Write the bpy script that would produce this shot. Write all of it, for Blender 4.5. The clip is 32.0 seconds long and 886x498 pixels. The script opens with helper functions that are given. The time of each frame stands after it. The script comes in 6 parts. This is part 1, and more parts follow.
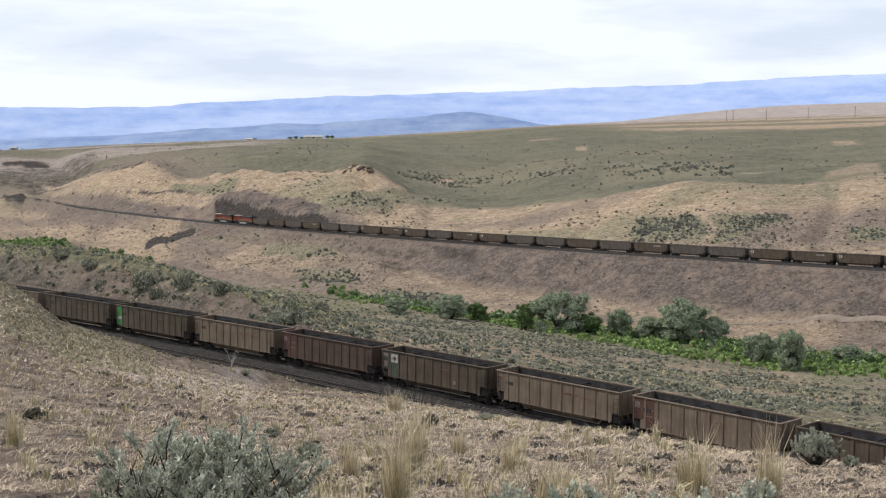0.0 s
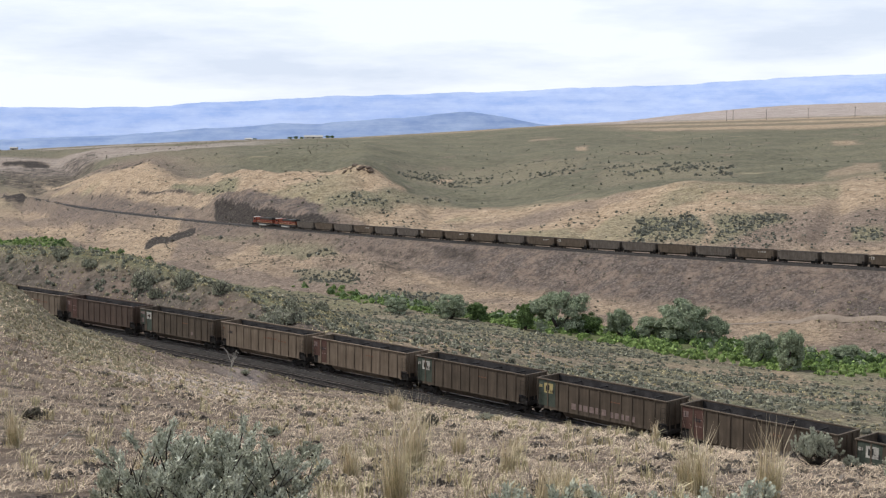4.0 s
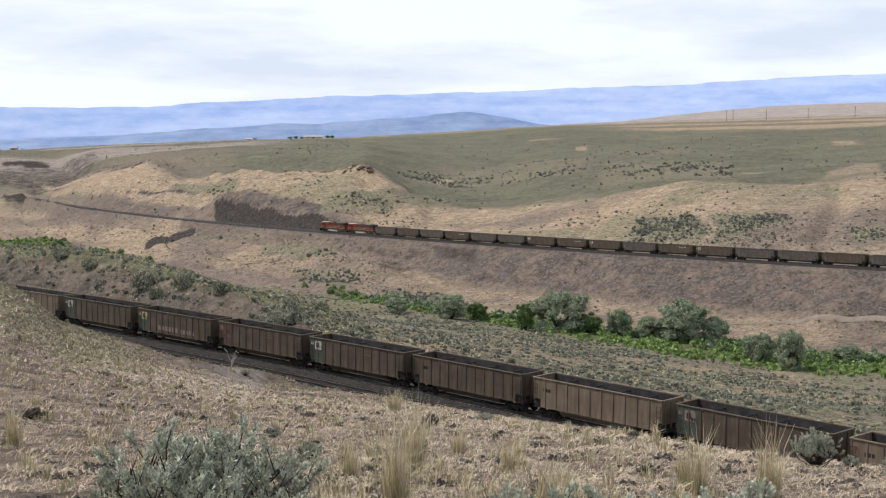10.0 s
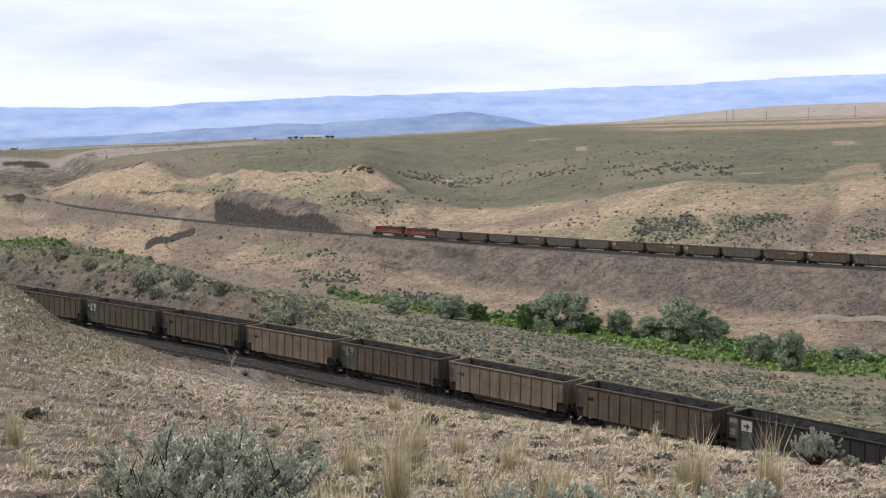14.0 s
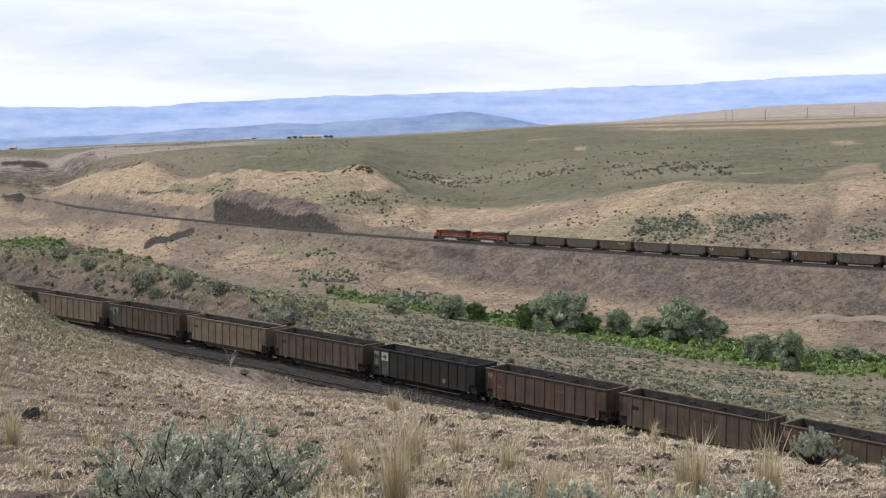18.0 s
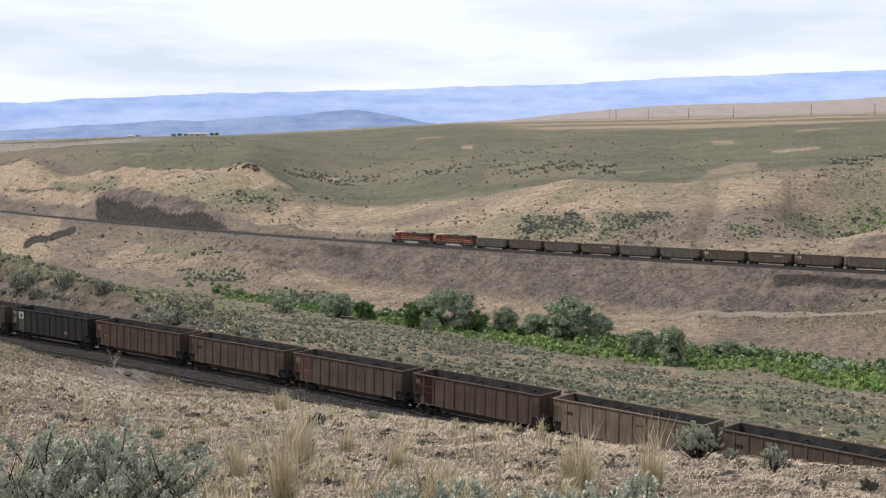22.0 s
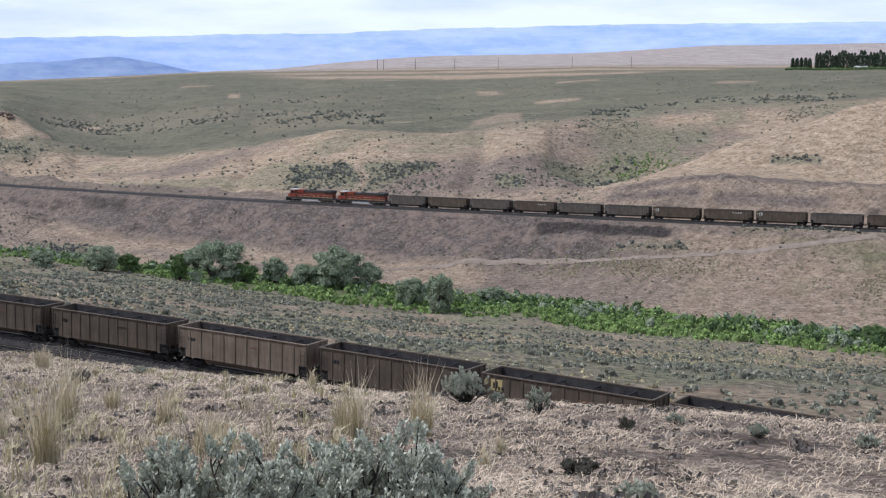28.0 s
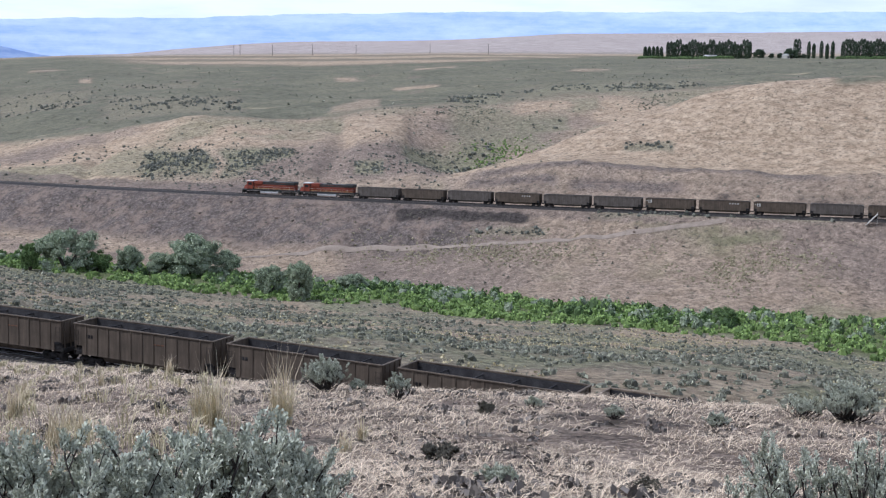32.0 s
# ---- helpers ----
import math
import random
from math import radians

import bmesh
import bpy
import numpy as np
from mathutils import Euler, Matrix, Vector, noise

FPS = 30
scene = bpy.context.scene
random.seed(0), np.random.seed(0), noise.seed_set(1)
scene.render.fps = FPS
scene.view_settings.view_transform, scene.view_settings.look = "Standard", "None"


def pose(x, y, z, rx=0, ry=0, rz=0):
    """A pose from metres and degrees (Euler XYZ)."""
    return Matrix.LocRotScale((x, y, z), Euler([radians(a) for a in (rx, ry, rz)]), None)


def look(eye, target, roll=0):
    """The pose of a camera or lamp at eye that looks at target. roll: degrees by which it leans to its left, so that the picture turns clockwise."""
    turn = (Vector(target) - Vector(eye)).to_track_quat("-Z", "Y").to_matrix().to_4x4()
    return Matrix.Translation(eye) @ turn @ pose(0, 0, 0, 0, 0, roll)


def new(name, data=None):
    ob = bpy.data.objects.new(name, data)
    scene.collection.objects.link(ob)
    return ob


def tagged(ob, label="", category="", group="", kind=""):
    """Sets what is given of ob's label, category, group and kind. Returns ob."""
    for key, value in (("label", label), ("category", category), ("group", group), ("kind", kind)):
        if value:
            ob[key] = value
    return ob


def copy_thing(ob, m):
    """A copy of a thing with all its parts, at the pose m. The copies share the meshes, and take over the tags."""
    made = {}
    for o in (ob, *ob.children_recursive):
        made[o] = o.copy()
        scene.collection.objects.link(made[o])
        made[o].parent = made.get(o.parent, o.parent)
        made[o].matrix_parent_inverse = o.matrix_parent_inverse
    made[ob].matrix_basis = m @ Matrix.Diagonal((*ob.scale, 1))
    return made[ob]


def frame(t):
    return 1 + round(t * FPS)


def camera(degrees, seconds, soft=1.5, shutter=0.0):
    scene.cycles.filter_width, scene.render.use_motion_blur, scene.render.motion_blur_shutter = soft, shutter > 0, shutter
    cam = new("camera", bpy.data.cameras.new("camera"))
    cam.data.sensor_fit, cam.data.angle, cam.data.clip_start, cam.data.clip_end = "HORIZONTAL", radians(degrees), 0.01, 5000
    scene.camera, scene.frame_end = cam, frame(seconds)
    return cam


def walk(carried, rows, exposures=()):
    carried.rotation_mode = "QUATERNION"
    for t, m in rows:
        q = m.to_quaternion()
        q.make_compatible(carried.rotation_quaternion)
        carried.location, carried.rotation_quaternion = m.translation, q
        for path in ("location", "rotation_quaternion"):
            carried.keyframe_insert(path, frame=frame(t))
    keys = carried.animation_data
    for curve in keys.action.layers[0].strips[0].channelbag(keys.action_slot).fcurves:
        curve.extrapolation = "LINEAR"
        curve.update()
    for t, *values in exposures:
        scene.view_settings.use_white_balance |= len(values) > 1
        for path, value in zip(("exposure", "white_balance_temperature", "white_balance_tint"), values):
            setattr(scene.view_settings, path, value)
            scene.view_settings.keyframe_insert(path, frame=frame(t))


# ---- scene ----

# ======== camera: it stands on a knoll, and late in the shot turns right and down ========
EYE = (0.0, 0.0, 25.85)
cam = camera(37.02, 32.0, soft=1.2)


def aim(yaw, pitch, roll):
    return Matrix.Translation(EYE) @ Euler((0, 0, radians(-yaw))).to_matrix().to_4x4() @ pose(0, 0, 0, 90 + pitch, 0, 0) @ pose(0, 0, 0, 0, 0, roll)


walk(cam, [(t, aim(yaw, pitch, roll)) for t, yaw, pitch, roll in (
    (0, 0.00, -5.00, -0.24), (9, 0.00, -5.00, -0.24), (17.3, 0.00, -5.00, -0.24), (18, 0.04, -5.01, -0.23), (18.5, 0.42, -5.02, -0.17), 
    (19, 0.90, -5.03, -0.13), (19.5, 1.33, -5.03, -0.11), (20, 1.77, -5.04, -0.10), (20.5, 2.44, -5.05, -0.05), (21, 3.23, -5.05, -0.04), 
    (21.5, 4.13, -5.08, 0.01), (22, 4.92, -5.09, 0.04), (22.5, 5.85, -5.11, 0.09), (23, 6.67, -5.19, 0.11), (23.5, 7.38, -5.50, 0.15), 
    (24, 8.26, -5.72, 0.18), (24.5, 9.25, -6.04, 0.27), (25, 10.14, -6.39, 0.29), (25.5, 11.02, -6.67, 0.33), (27.5, 14.15, -6.98, 0.52), 
    (28, 14.95, -7.20, 0.53), (28.5, 15.77, -7.33, 0.59), (29, 16.65, -7.38, 0.62), (29.5, 17.41, -7.45, 0.66), (30, 18.08, -7.49, 0.70), 
    (30.5, 18.82, -7.51, 0.75), (31, 19.54, -7.52, 0.78), (31.5, 20.31, -7.58, 0.82), (32, 21.09, -7.70, 0.90),)],
     exposures=[(0, 0.0, 6200, 10), (22.5, 0.0, 6200, 10), (25, 0.0, 5900, 11), (28.5, -0.02, 5520, 13.5), (32, 0.09, 5350, 13.8)])

# ======== world and sun ========
SUN_AZ, SUN_EL = -75.0, 52.0
world = bpy.data.worlds.new("world")
scene.world = world
world.use_nodes = True
wt = world.node_tree
wn = wt.nodes
wn.clear()


def wnode(kind, **kw):
    n = wn.new(kind)
    for k, v in kw.items():
        n.inputs[k].default_value = v
    return n


sky = wn.new("ShaderNodeTexSky")
sky.sky_type, sky.sun_disc = "NISHITA", False
sky.sun_elevation, sky.sun_rotation = radians(SUN_EL), radians(SUN_AZ)
sky.air_density, sky.dust_density = 1.0, 1.5
geo = wn.new("ShaderNodeTexCoord")
mapn = wn.new("ShaderNodeMapping")
mapn.inputs["Scale"].default_value = (1.0, 1.0, 5.5)
n1 = wnode("ShaderNodeTexNoise", Scale=3.2, Detail=7.0, Roughness=0.55)
n2 = wnode("ShaderNodeTexNoise", Scale=9.0, Detail=5.0, Roughness=0.6)
ramp = wn.new("ShaderNodeValToRGB")
ramp.color_ramp.elements[0].position, ramp.color_ramp.elements[0].color = 0.36, (9.4, 10.1, 11.4, 1)
ramp.color_ramp.elements[1].position, ramp.color_ramp.elements[1].color = 0.56, (12.4, 12.7, 13.2, 1)
addn = wn.new("ShaderNodeMath")
addn.operation = "MULTIPLY_ADD"
addn.inputs[1].default_value = 0.3
mixn = wn.new("ShaderNodeMix")
mixn.data_type = "RGBA"
sepn = wn.new("ShaderNodeSeparateXYZ")
cover = wn.new("ShaderNodeMapRange")
for k, v in (("From Min", 0.25), ("From Max", 0.85), ("To Min", 0.88), ("To Max", 0.28)):
    cover.inputs[k].default_value = v
bg = wn.new("ShaderNodeBackground")
bg.inputs["Strength"].default_value = 0.086
wo = wn.new("ShaderNodeOutputWorld")
wl = wt.links.new
wl(geo.outputs["Generated"], mapn.inputs["Vector"])
wl(mapn.outputs["Vector"], n1.inputs["Vector"])
wl(mapn.outputs["Vector"], n2.inputs["Vector"])
wl(n2.outputs["Fac"], addn.inputs[0])
wl(n1.outputs["Fac"], addn.inputs[2])
sub = wn.new("ShaderNodeMath")
sub.operation = "SUBTRACT"
sub.inputs[1].default_value = 0.15
wl(addn.outputs[0], sub.inputs[0])
wl(sub.outputs[0], ramp.inputs["Fac"])
wl(geo.outputs["Generated"], sepn.inputs["Vector"])
wl(sepn.outputs["Z"], cover.inputs["Value"])
wl(cover.outputs["Result"], mixn.inputs["Factor"])
wl(sky.outputs["Color"], mixn.inputs["A"])
wl(ramp.outputs["Color"], mixn.inputs["B"])
wl(mixn.outputs["Result"], bg.inputs["Color"])
wl(bg.outputs["Background"], wo.inputs["Surface"])

sun = new("sun", bpy.data.lights.new("sun", "SUN"))
sun.data.energy, sun.data.angle, sun.data.color = 3.4, radians(4), (1.0, 0.94, 0.85)
sd = Vector((math.sin(radians(SUN_AZ)) * math.cos(radians(SUN_EL)), math.cos(radians(SUN_AZ)) * math.cos(radians(SUN_EL)), math.sin(radians(SUN_EL))))
sun.matrix_world = look(sd * 300, (0, 0, 0))


# ======== materials ========
def material(name, rough_=0.8, metal=0.0):
    mat = bpy.data.materials.new(name)
    mat.use_nodes = True
    nt = mat.node_tree
    b = nt.nodes["Principled BSDF"]
    b.inputs["Roughness"].default_value = rough_
    b.inputs["Metallic"].default_value = metal
    b.inputs["Specular IOR Level"].default_value = 0.25
    return mat, nt, b


def noise_of(nt, scale, detail=5.0, rough_=0.6, coord="Object", stretch=None):
    tc = nt.nodes.new("ShaderNodeTexCoord")
    n = nt.nodes.new("ShaderNodeTexNoise")
    n.inputs["Scale"].default_value, n.inputs["Detail"].default_value, n.inputs["Roughness"].default_value = scale, detail, rough_
    if stretch:
        mp = nt.nodes.new("ShaderNodeMapping")
        mp.inputs["Scale"].default_value = stretch
        nt.links.new(tc.outputs[coord], mp.inputs["Vector"])
        nt.links.new(mp.outputs["Vector"], n.inputs["Vector"])
    else:
        nt.links.new(tc.outputs[coord], n.inputs["Vector"])
    return n.outputs["Fac"]


def ramp_of(nt, fac, stops):
    r = nt.nodes.new("ShaderNodeValToRGB")
    e = r.color_ramp.elements
    while len(e) < len(stops):
        e.new(0.5)
    for el, (p, c) in zip(e, stops):
        el.position, el.color = p, (*c, 1)
    nt.links.new(fac, r.inputs["Fac"])
    return r.outputs["Color"]


def mix_of(nt, fac, a, b, mode="MIX"):
    m = nt.nodes.new("ShaderNodeMix")
    m.data_type, m.blend_type = "RGBA", mode
    for sock, v in ((m.inputs["Factor"], fac), (m.inputs["A"], a), (m.inputs["B"], b)):
        if hasattr(v, "is_linked"):
            nt.links.new(v, sock)
        elif isinstance(v, (int, float)):
            sock.default_value = v
        else:
            sock.default_value = (*v, 1)
    return m.outputs["Result"]


def math_of(nt, op, a, b=0.0, clamp=False):
    m = nt.nodes.new("ShaderNodeMath")
    m.operation, m.use_clamp = op, clamp
    for sock, v in ((m.inputs[0], a), (m.inputs[1], b)):
        if hasattr(v, "is_linked"):
            nt.links.new(v, sock)
        else:
            sock.default_value = v
    return m.outputs[0]


def bump_of(nt, b, height, strength=0.4, distance=0.02):
    n = nt.nodes.new("ShaderNodeBump")
    n.inputs["Strength"].default_value, n.inputs["Distance"].default_value = strength, distance
    nt.links.new(height, n.inputs["Height"])
    nt.links.new(n.outputs["Normal"], b.inputs["Normal"])


def mottled(name, dark, light, scale, rough_=0.8, metal=0.0, fine=None, bump=0.0, vary=0.0, stretch=None):
    """A surface of two tones at a coarse and a fine scale, a little different from piece to piece."""
    mat, nt, b = material(name, rough_, metal)
    f1, f2 = noise_of(nt, scale, stretch=stretch), noise_of(nt, fine or scale * 7, 3.0, stretch=stretch)
    f = math_of(nt, "ADD", math_of(nt, "MULTIPLY", f1, 0.65), math_of(nt, "MULTIPLY", f2, 0.35))
    col = ramp_of(nt, f, ((0.36, dark), (0.64, light)))
    if vary:
        oi = nt.nodes.new("ShaderNodeObjectInfo")
        col = mix_of(nt, 1.0, col, ramp_of(nt, oi.outputs["Random"], ((0.0, (1 - vary,) * 3), (1.0, (1 + vary * 0.3,) * 3))), "MULTIPLY")
    nt.links.new(col, b.inputs["Base Color"])
    if bump:
        bump_of(nt, b, f2, bump, 0.03)
    return mat


def foliage(name, dark, light, sheen=0.0):
    """Leaves: each clump or leaf has its own tone between the two."""
    mat, nt, b = material(name, 0.75)
    g = nt.nodes.new("ShaderNodeNewGeometry")
    n = noise_of(nt, 0.35, 2.0)
    f = math_of(nt, "ADD", math_of(nt, "MULTIPLY", g.outputs["Random Per Island"], 0.7), math_of(nt, "MULTIPLY", n, 0.3))
    nt.links.new(ramp_of(nt, f, ((0.1, dark), (0.9, light))), b.inputs["Base Color"])
    return mat


def ground_material():
    mat, nt, b = material("land", 0.95)
    b.inputs["Specular IOR Level"].default_value = 0.1
    att = {}
    for k in ("field", "soil", "sage", "straw", "green", "rock", "pale_haze_silt"):
        a = nt.nodes.new("ShaderNodeAttribute")
        a.attribute_name = k
        att[k] = a.outputs["Fac"]
    n_big, n_mid, n_small, n_fine = noise_of(nt, 0.018, 6), noise_of(nt, 0.13, 7, 0.7), noise_of(nt, 1.0, 7, 0.75), noise_of(nt, 9.0, 5, 0.75)
    n_lay = noise_of(nt, 0.3, 6, 0.7, stretch=(0.6, 0.6, 2.2))
    n_band = noise_of(nt, 0.10, 7, 0.72, stretch=(0.35, 0.35, 9.0))
    dry = ramp_of(nt, n_small, ((0.36, (0.068, 0.052, 0.042)), (0.5, (0.25, 0.192, 0.148)), (0.64, (0.47, 0.372, 0.288))))
    dry = mix_of(nt, 0.5, dry, ramp_of(nt, n_fine, ((0.40, (0.045, 0.036, 0.030)), (0.52, (0.26, 0.198, 0.152)), (0.64, (0.55, 0.44, 0.342)))))
    dry = mix_of(nt, ramp_of(nt, n_mid, ((0.46, (0, 0, 0)), (0.6, (0.6,) * 3))), dry, (0.16, 0.124, 0.10))
    straw = ramp_of(nt, n_lay, ((0.36, (0.31, 0.228, 0.150)), (0.5, (0.42, 0.318, 0.215)), (0.64, (0.525, 0.41, 0.287))))
    straw = mix_of(nt, ramp_of(nt, n_small, ((0.38, (0.62,) * 3), (0.55, (0, 0, 0)))), straw, (0.205, 0.152, 0.104))
    straw = mix_of(nt, ramp_of(nt, n_band, ((0.36, (0.35,) * 3), (0.47, (0, 0, 0)))), straw, (0.27, 0.205, 0.145))
    soil = ramp_of(nt, n_small, ((0.36, (0.060, 0.050, 0.043)), (0.5, (0.118, 0.098, 0.087)), (0.66, (0.24, 0.20, 0.175))))
    soil = mix_of(nt, ramp_of(nt, n_mid, ((0.44, (0, 0, 0)), (0.6, (0.8,) * 3))), soil, (0.235, 0.178, 0.140))
    soil = mix_of(nt, ramp_of(nt, n_band, ((0.36, (0.55,) * 3), (0.46, (0, 0, 0)))), soil, (0.075, 0.064, 0.058))
    sage = ramp_of(nt, n_small, ((0.36, (0.085, 0.088, 0.055)), (0.5, (0.19, 0.188, 0.113)), (0.64, (0.345, 0.32, 0.19))))
    sage = mix_of(nt, ramp_of(nt, n_mid, ((0.45, (0, 0, 0)), (0.65, (0.5,) * 3))), sage, (0.31, 0.25, 0.19))
    field = ramp_of(nt, n_mid, ((0.36, (0.105, 0.101, 0.069)), (0.64, (0.170, 0.160, 0.110))))
    field = mix_of(nt, ramp_of(nt, n_big, ((0.42, (0, 0, 0)), (0.66, (0.7,) * 3))), field, (0.19, 0.175, 0.118))
    n_patch = noise_of(nt, 0.03, 4, 0.55, stretch=(0.55, 1.6, 1.0))
    field = mix_of(nt, ramp_of(nt, n_patch, ((0.66, (0, 0, 0)), (0.70, (0.6,) * 3))), field, (0.37, 0.31, 0.2))
    green = mix_of(nt, n_small, (0.06, 0.08, 0.03), (0.17, 0.20, 0.08))
    # pale pinkish tone: painted distance haze on the far hill, and bare silt
    pale_haze_silt = ramp_of(nt, n_band, ((0.36, (0.29, 0.24, 0.212)), (0.5, (0.375, 0.32, 0.288)), (0.64, (0.45, 0.385, 0.34))))
    edge = math_of(nt, "MULTIPLY", math_of(nt, "SUBTRACT", n_mid, 0.5), 1.1)
    edge = math_of(nt, "ADD", edge, math_of(nt, "MULTIPLY", math_of(nt, "SUBTRACT", n_small, 0.5), 0.8))
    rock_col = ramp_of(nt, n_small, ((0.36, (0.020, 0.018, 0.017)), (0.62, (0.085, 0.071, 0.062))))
    col = dry
    for k, c in (("straw", straw), ("sage", sage), ("soil", soil), ("field", field), ("green", green), ("pale_haze_silt", pale_haze_silt), ("rock", rock_col)):
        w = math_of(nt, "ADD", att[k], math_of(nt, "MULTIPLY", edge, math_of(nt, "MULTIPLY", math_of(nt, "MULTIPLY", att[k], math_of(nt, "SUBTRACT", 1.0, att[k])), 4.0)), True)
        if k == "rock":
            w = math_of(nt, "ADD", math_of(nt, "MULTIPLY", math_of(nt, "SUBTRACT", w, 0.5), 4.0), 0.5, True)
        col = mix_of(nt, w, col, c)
    # weed tufts and small stones, thinner on the sown field
    n_dot = noise_of(nt, 0.75, 3, 0.5)
    thin = math_of(nt, "SUBTRACT", 0.64, math_of(nt, "MULTIPLY", math_of(nt, "MAXIMUM", att["field"], att["pale_haze_silt"]), 0.45))
    dots = math_of(nt, "MULTIPLY", ramp_of(nt, n_dot, ((0.60, (0, 0, 0)), (0.66, (1, 1, 1)))), thin)
    col = mix_of(nt, dots, col, (0.10, 0.09, 0.068))
    n_tuft = noise_of(nt, 0.42, 9, 0.8)
    col = mix_of(nt, 1.0, col, ramp_of(nt, n_tuft, ((0.38, (0.57, 0.56, 0.55)), (0.5, (0.97, 0.97, 0.97)), (0.62, (1.18, 1.17, 1.16)))), "MULTIPLY")
    nt.links.new(col, b.inputs["Base Color"])
    h = math_of(nt, "ADD", math_of(nt, "MULTIPLY", n_fine, 0.35), n_small)
    bump_of(nt, b, h, 1.0, 0.45)
    return mat


LAND = ground_material()
BALLAST = mottled("ballast", (0.016, 0.0145, 0.0135), (0.052, 0.046, 0.042), 1.2, 0.95, fine=11, bump=0.8)
RAIL = mottled("rail_steel", (0.06, 0.05, 0.045), (0.18, 0.16, 0.145), 2.0, 0.45, 0.6)
TIE = mottled("concrete_tie", (0.12, 0.11, 0.10), (0.24, 0.22, 0.20), 1.5, 0.9, vary=0.3)
OLD_TIE = mottled("creosoted_tie", (0.022, 0.019, 0.017), (0.062, 0.054, 0.048), 1.5, 0.95, vary=0.3)
BLACK = mottled("grimy_black_steel", (0.012, 0.011, 0.010), (0.045, 0.038, 0.033), 2.0, 0.7)
INSIDE = mottled("coal_stained_interior", (0.018, 0.017, 0.017), (0.058, 0.053, 0.053), 1.2, 0.8)


def car_paint(name, dark, light):
    """Weathered paint: rusty streaks that run down, road dirt, and coal dust."""
    mat, nt, b = material(name, 0.72)
    streak = noise_of(nt, 1.0, 6, 0.65, stretch=(3.2, 3.2, 0.22))
    blotch = noise_of(nt, 0.55, 5, 0.6)
    grain = noise_of(nt, 14.0, 4, 0.7)
    col = ramp_of(nt, blotch, ((0.3, dark), (0.7, light)))
    col = mix_of(nt, ramp_of(nt, streak, ((0.42, (0.5,) * 3), (0.6, (0, 0, 0)))), col, tuple(0.6 * c for c in dark))
    col = mix_of(nt, ramp_of(nt, grain, ((0.45, (0, 0, 0)), (0.75, (0.35,) * 3))), col, (0.15, 0.105, 0.075))
    nt.links.new(col, b.inputs["Base Color"])
    bump_of(nt, b, grain, 0.25, 0.01)
    return mat


PAINTS = {
    "tan": car_paint("weathered_tan_paint", (0.145, 0.109, 0.077), (0.255, 0.197, 0.142)),
    "brown": car_paint("weathered_brown_paint", (0.068, 0.052, 0.037), (0.140, 0.108, 0.078)),
    "red": car_paint("weathered_oxide_paint", (0.070, 0.046, 0.035), (0.128, 0.088, 0.066)),
    "dark": car_paint("grimy_dark_paint", (0.014, 0.015, 0.015), (0.036, 0.036, 0.034)),
    "grey": car_paint("weathered_grey_paint", (0.078, 0.066, 0.055), (0.15, 0.13, 0.11)),
}


# ======== tools ========
def part(name, bm, material, parent, label="", smooth=False):
    """One mesh object from a bmesh, under a thing or a part."""
    me = bpy.data.meshes.new(name)
    bm.to_mesh(me)
    bm.free()
    me.materials.append(material)
    if smooth:
        me.polygons.foreach_set("use_smooth", [True] * len(me.polygons))
    ob = new(name, me)
    ob.parent = parent
    if label:
        ob["label"] = label
    return ob


def sheet(name, verts, faces, material, smooth=True):
    """An object from arrays of vertices and of triangles or quads."""
    v = np.asarray(verts, np.float32)
    f = np.asarray(faces, np.int32)
    me = bpy.data.meshes.new(name)
    me.vertices.add(len(v))
    me.vertices.foreach_set("co", v.ravel())
    k = f.shape[1]
    me.loops.add(f.size)
    me.loops.foreach_set("vertex_index", f.ravel())
    me.polygons.add(len(f))
    me.polygons.foreach_set("loop_start", np.arange(0, f.size, k, dtype=np.int32))
    me.polygons.foreach_set("use_smooth", np.full(len(f), smooth))
    me.update(calc_edges=True)
    me.materials.append(material)
    return new(name, me)


def box(bm, x0, x1, y0, y1, z0, z1, bevel=0.0):
    m = Matrix.LocRotScale(((x0 + x1) / 2, (y0 + y1) / 2, (z0 + z1) / 2), None, (x1 - x0, y1 - y0, z1 - z0))
    got = bmesh.ops.create_cube(bm, size=1, matrix=m)
    if bevel:
        edges = {e for v in got["verts"] for e in v.link_edges}
        bmesh.ops.bevel(bm, geom=list(edges), offset=bevel, segments=1, affect="EDGES")
    return bm


def cyl(bm, a, b, r, seg=12, r2=None):
    a, b = Vector(a), Vector(b)
    q = (b - a).to_track_quat("Z", "Y").to_matrix().to_4x4()
    bmesh.ops.create_cone(bm, cap_ends=True, segments=seg, radius1=r, radius2=r if r2 is None else r2, depth=(b - a).length,
                          matrix=Matrix.Translation((a + b) / 2) @ q)
    return bm


def hashed(ix, iy, seed):
    h = np.sin(ix * 127.1 + iy * 311.7 + seed * 74.7) * 43758.5453
    return h - np.floor(h)


def value_noise(x, y, seed=0.0):
    ix, iy = np.floor(x), np.floor(y)
    fx, fy = x - ix, y - iy
    fx, fy = fx * fx * (3 - 2 * fx), fy * fy * (3 - 2 * fy)
    a = hashed(ix, iy, seed) * (1 - fx) + hashed(ix + 1, iy, seed) * fx
    b = hashed(ix, iy + 1, seed) * (1 - fx) + hashed(ix + 1, iy + 1, seed) * fx
    return (a * (1 - fy) + b * fy) * 2 - 1


def rough(x, y, size, octaves=4, seed=0.0):
    out, amp = 0, 1.0
    for o in range(octaves):
        out = out + amp * value_noise(x / size + 13.7 * o, y / size - 7.3 * o, seed + o)
        size, amp = size * 0.5, amp * 0.5
    return out


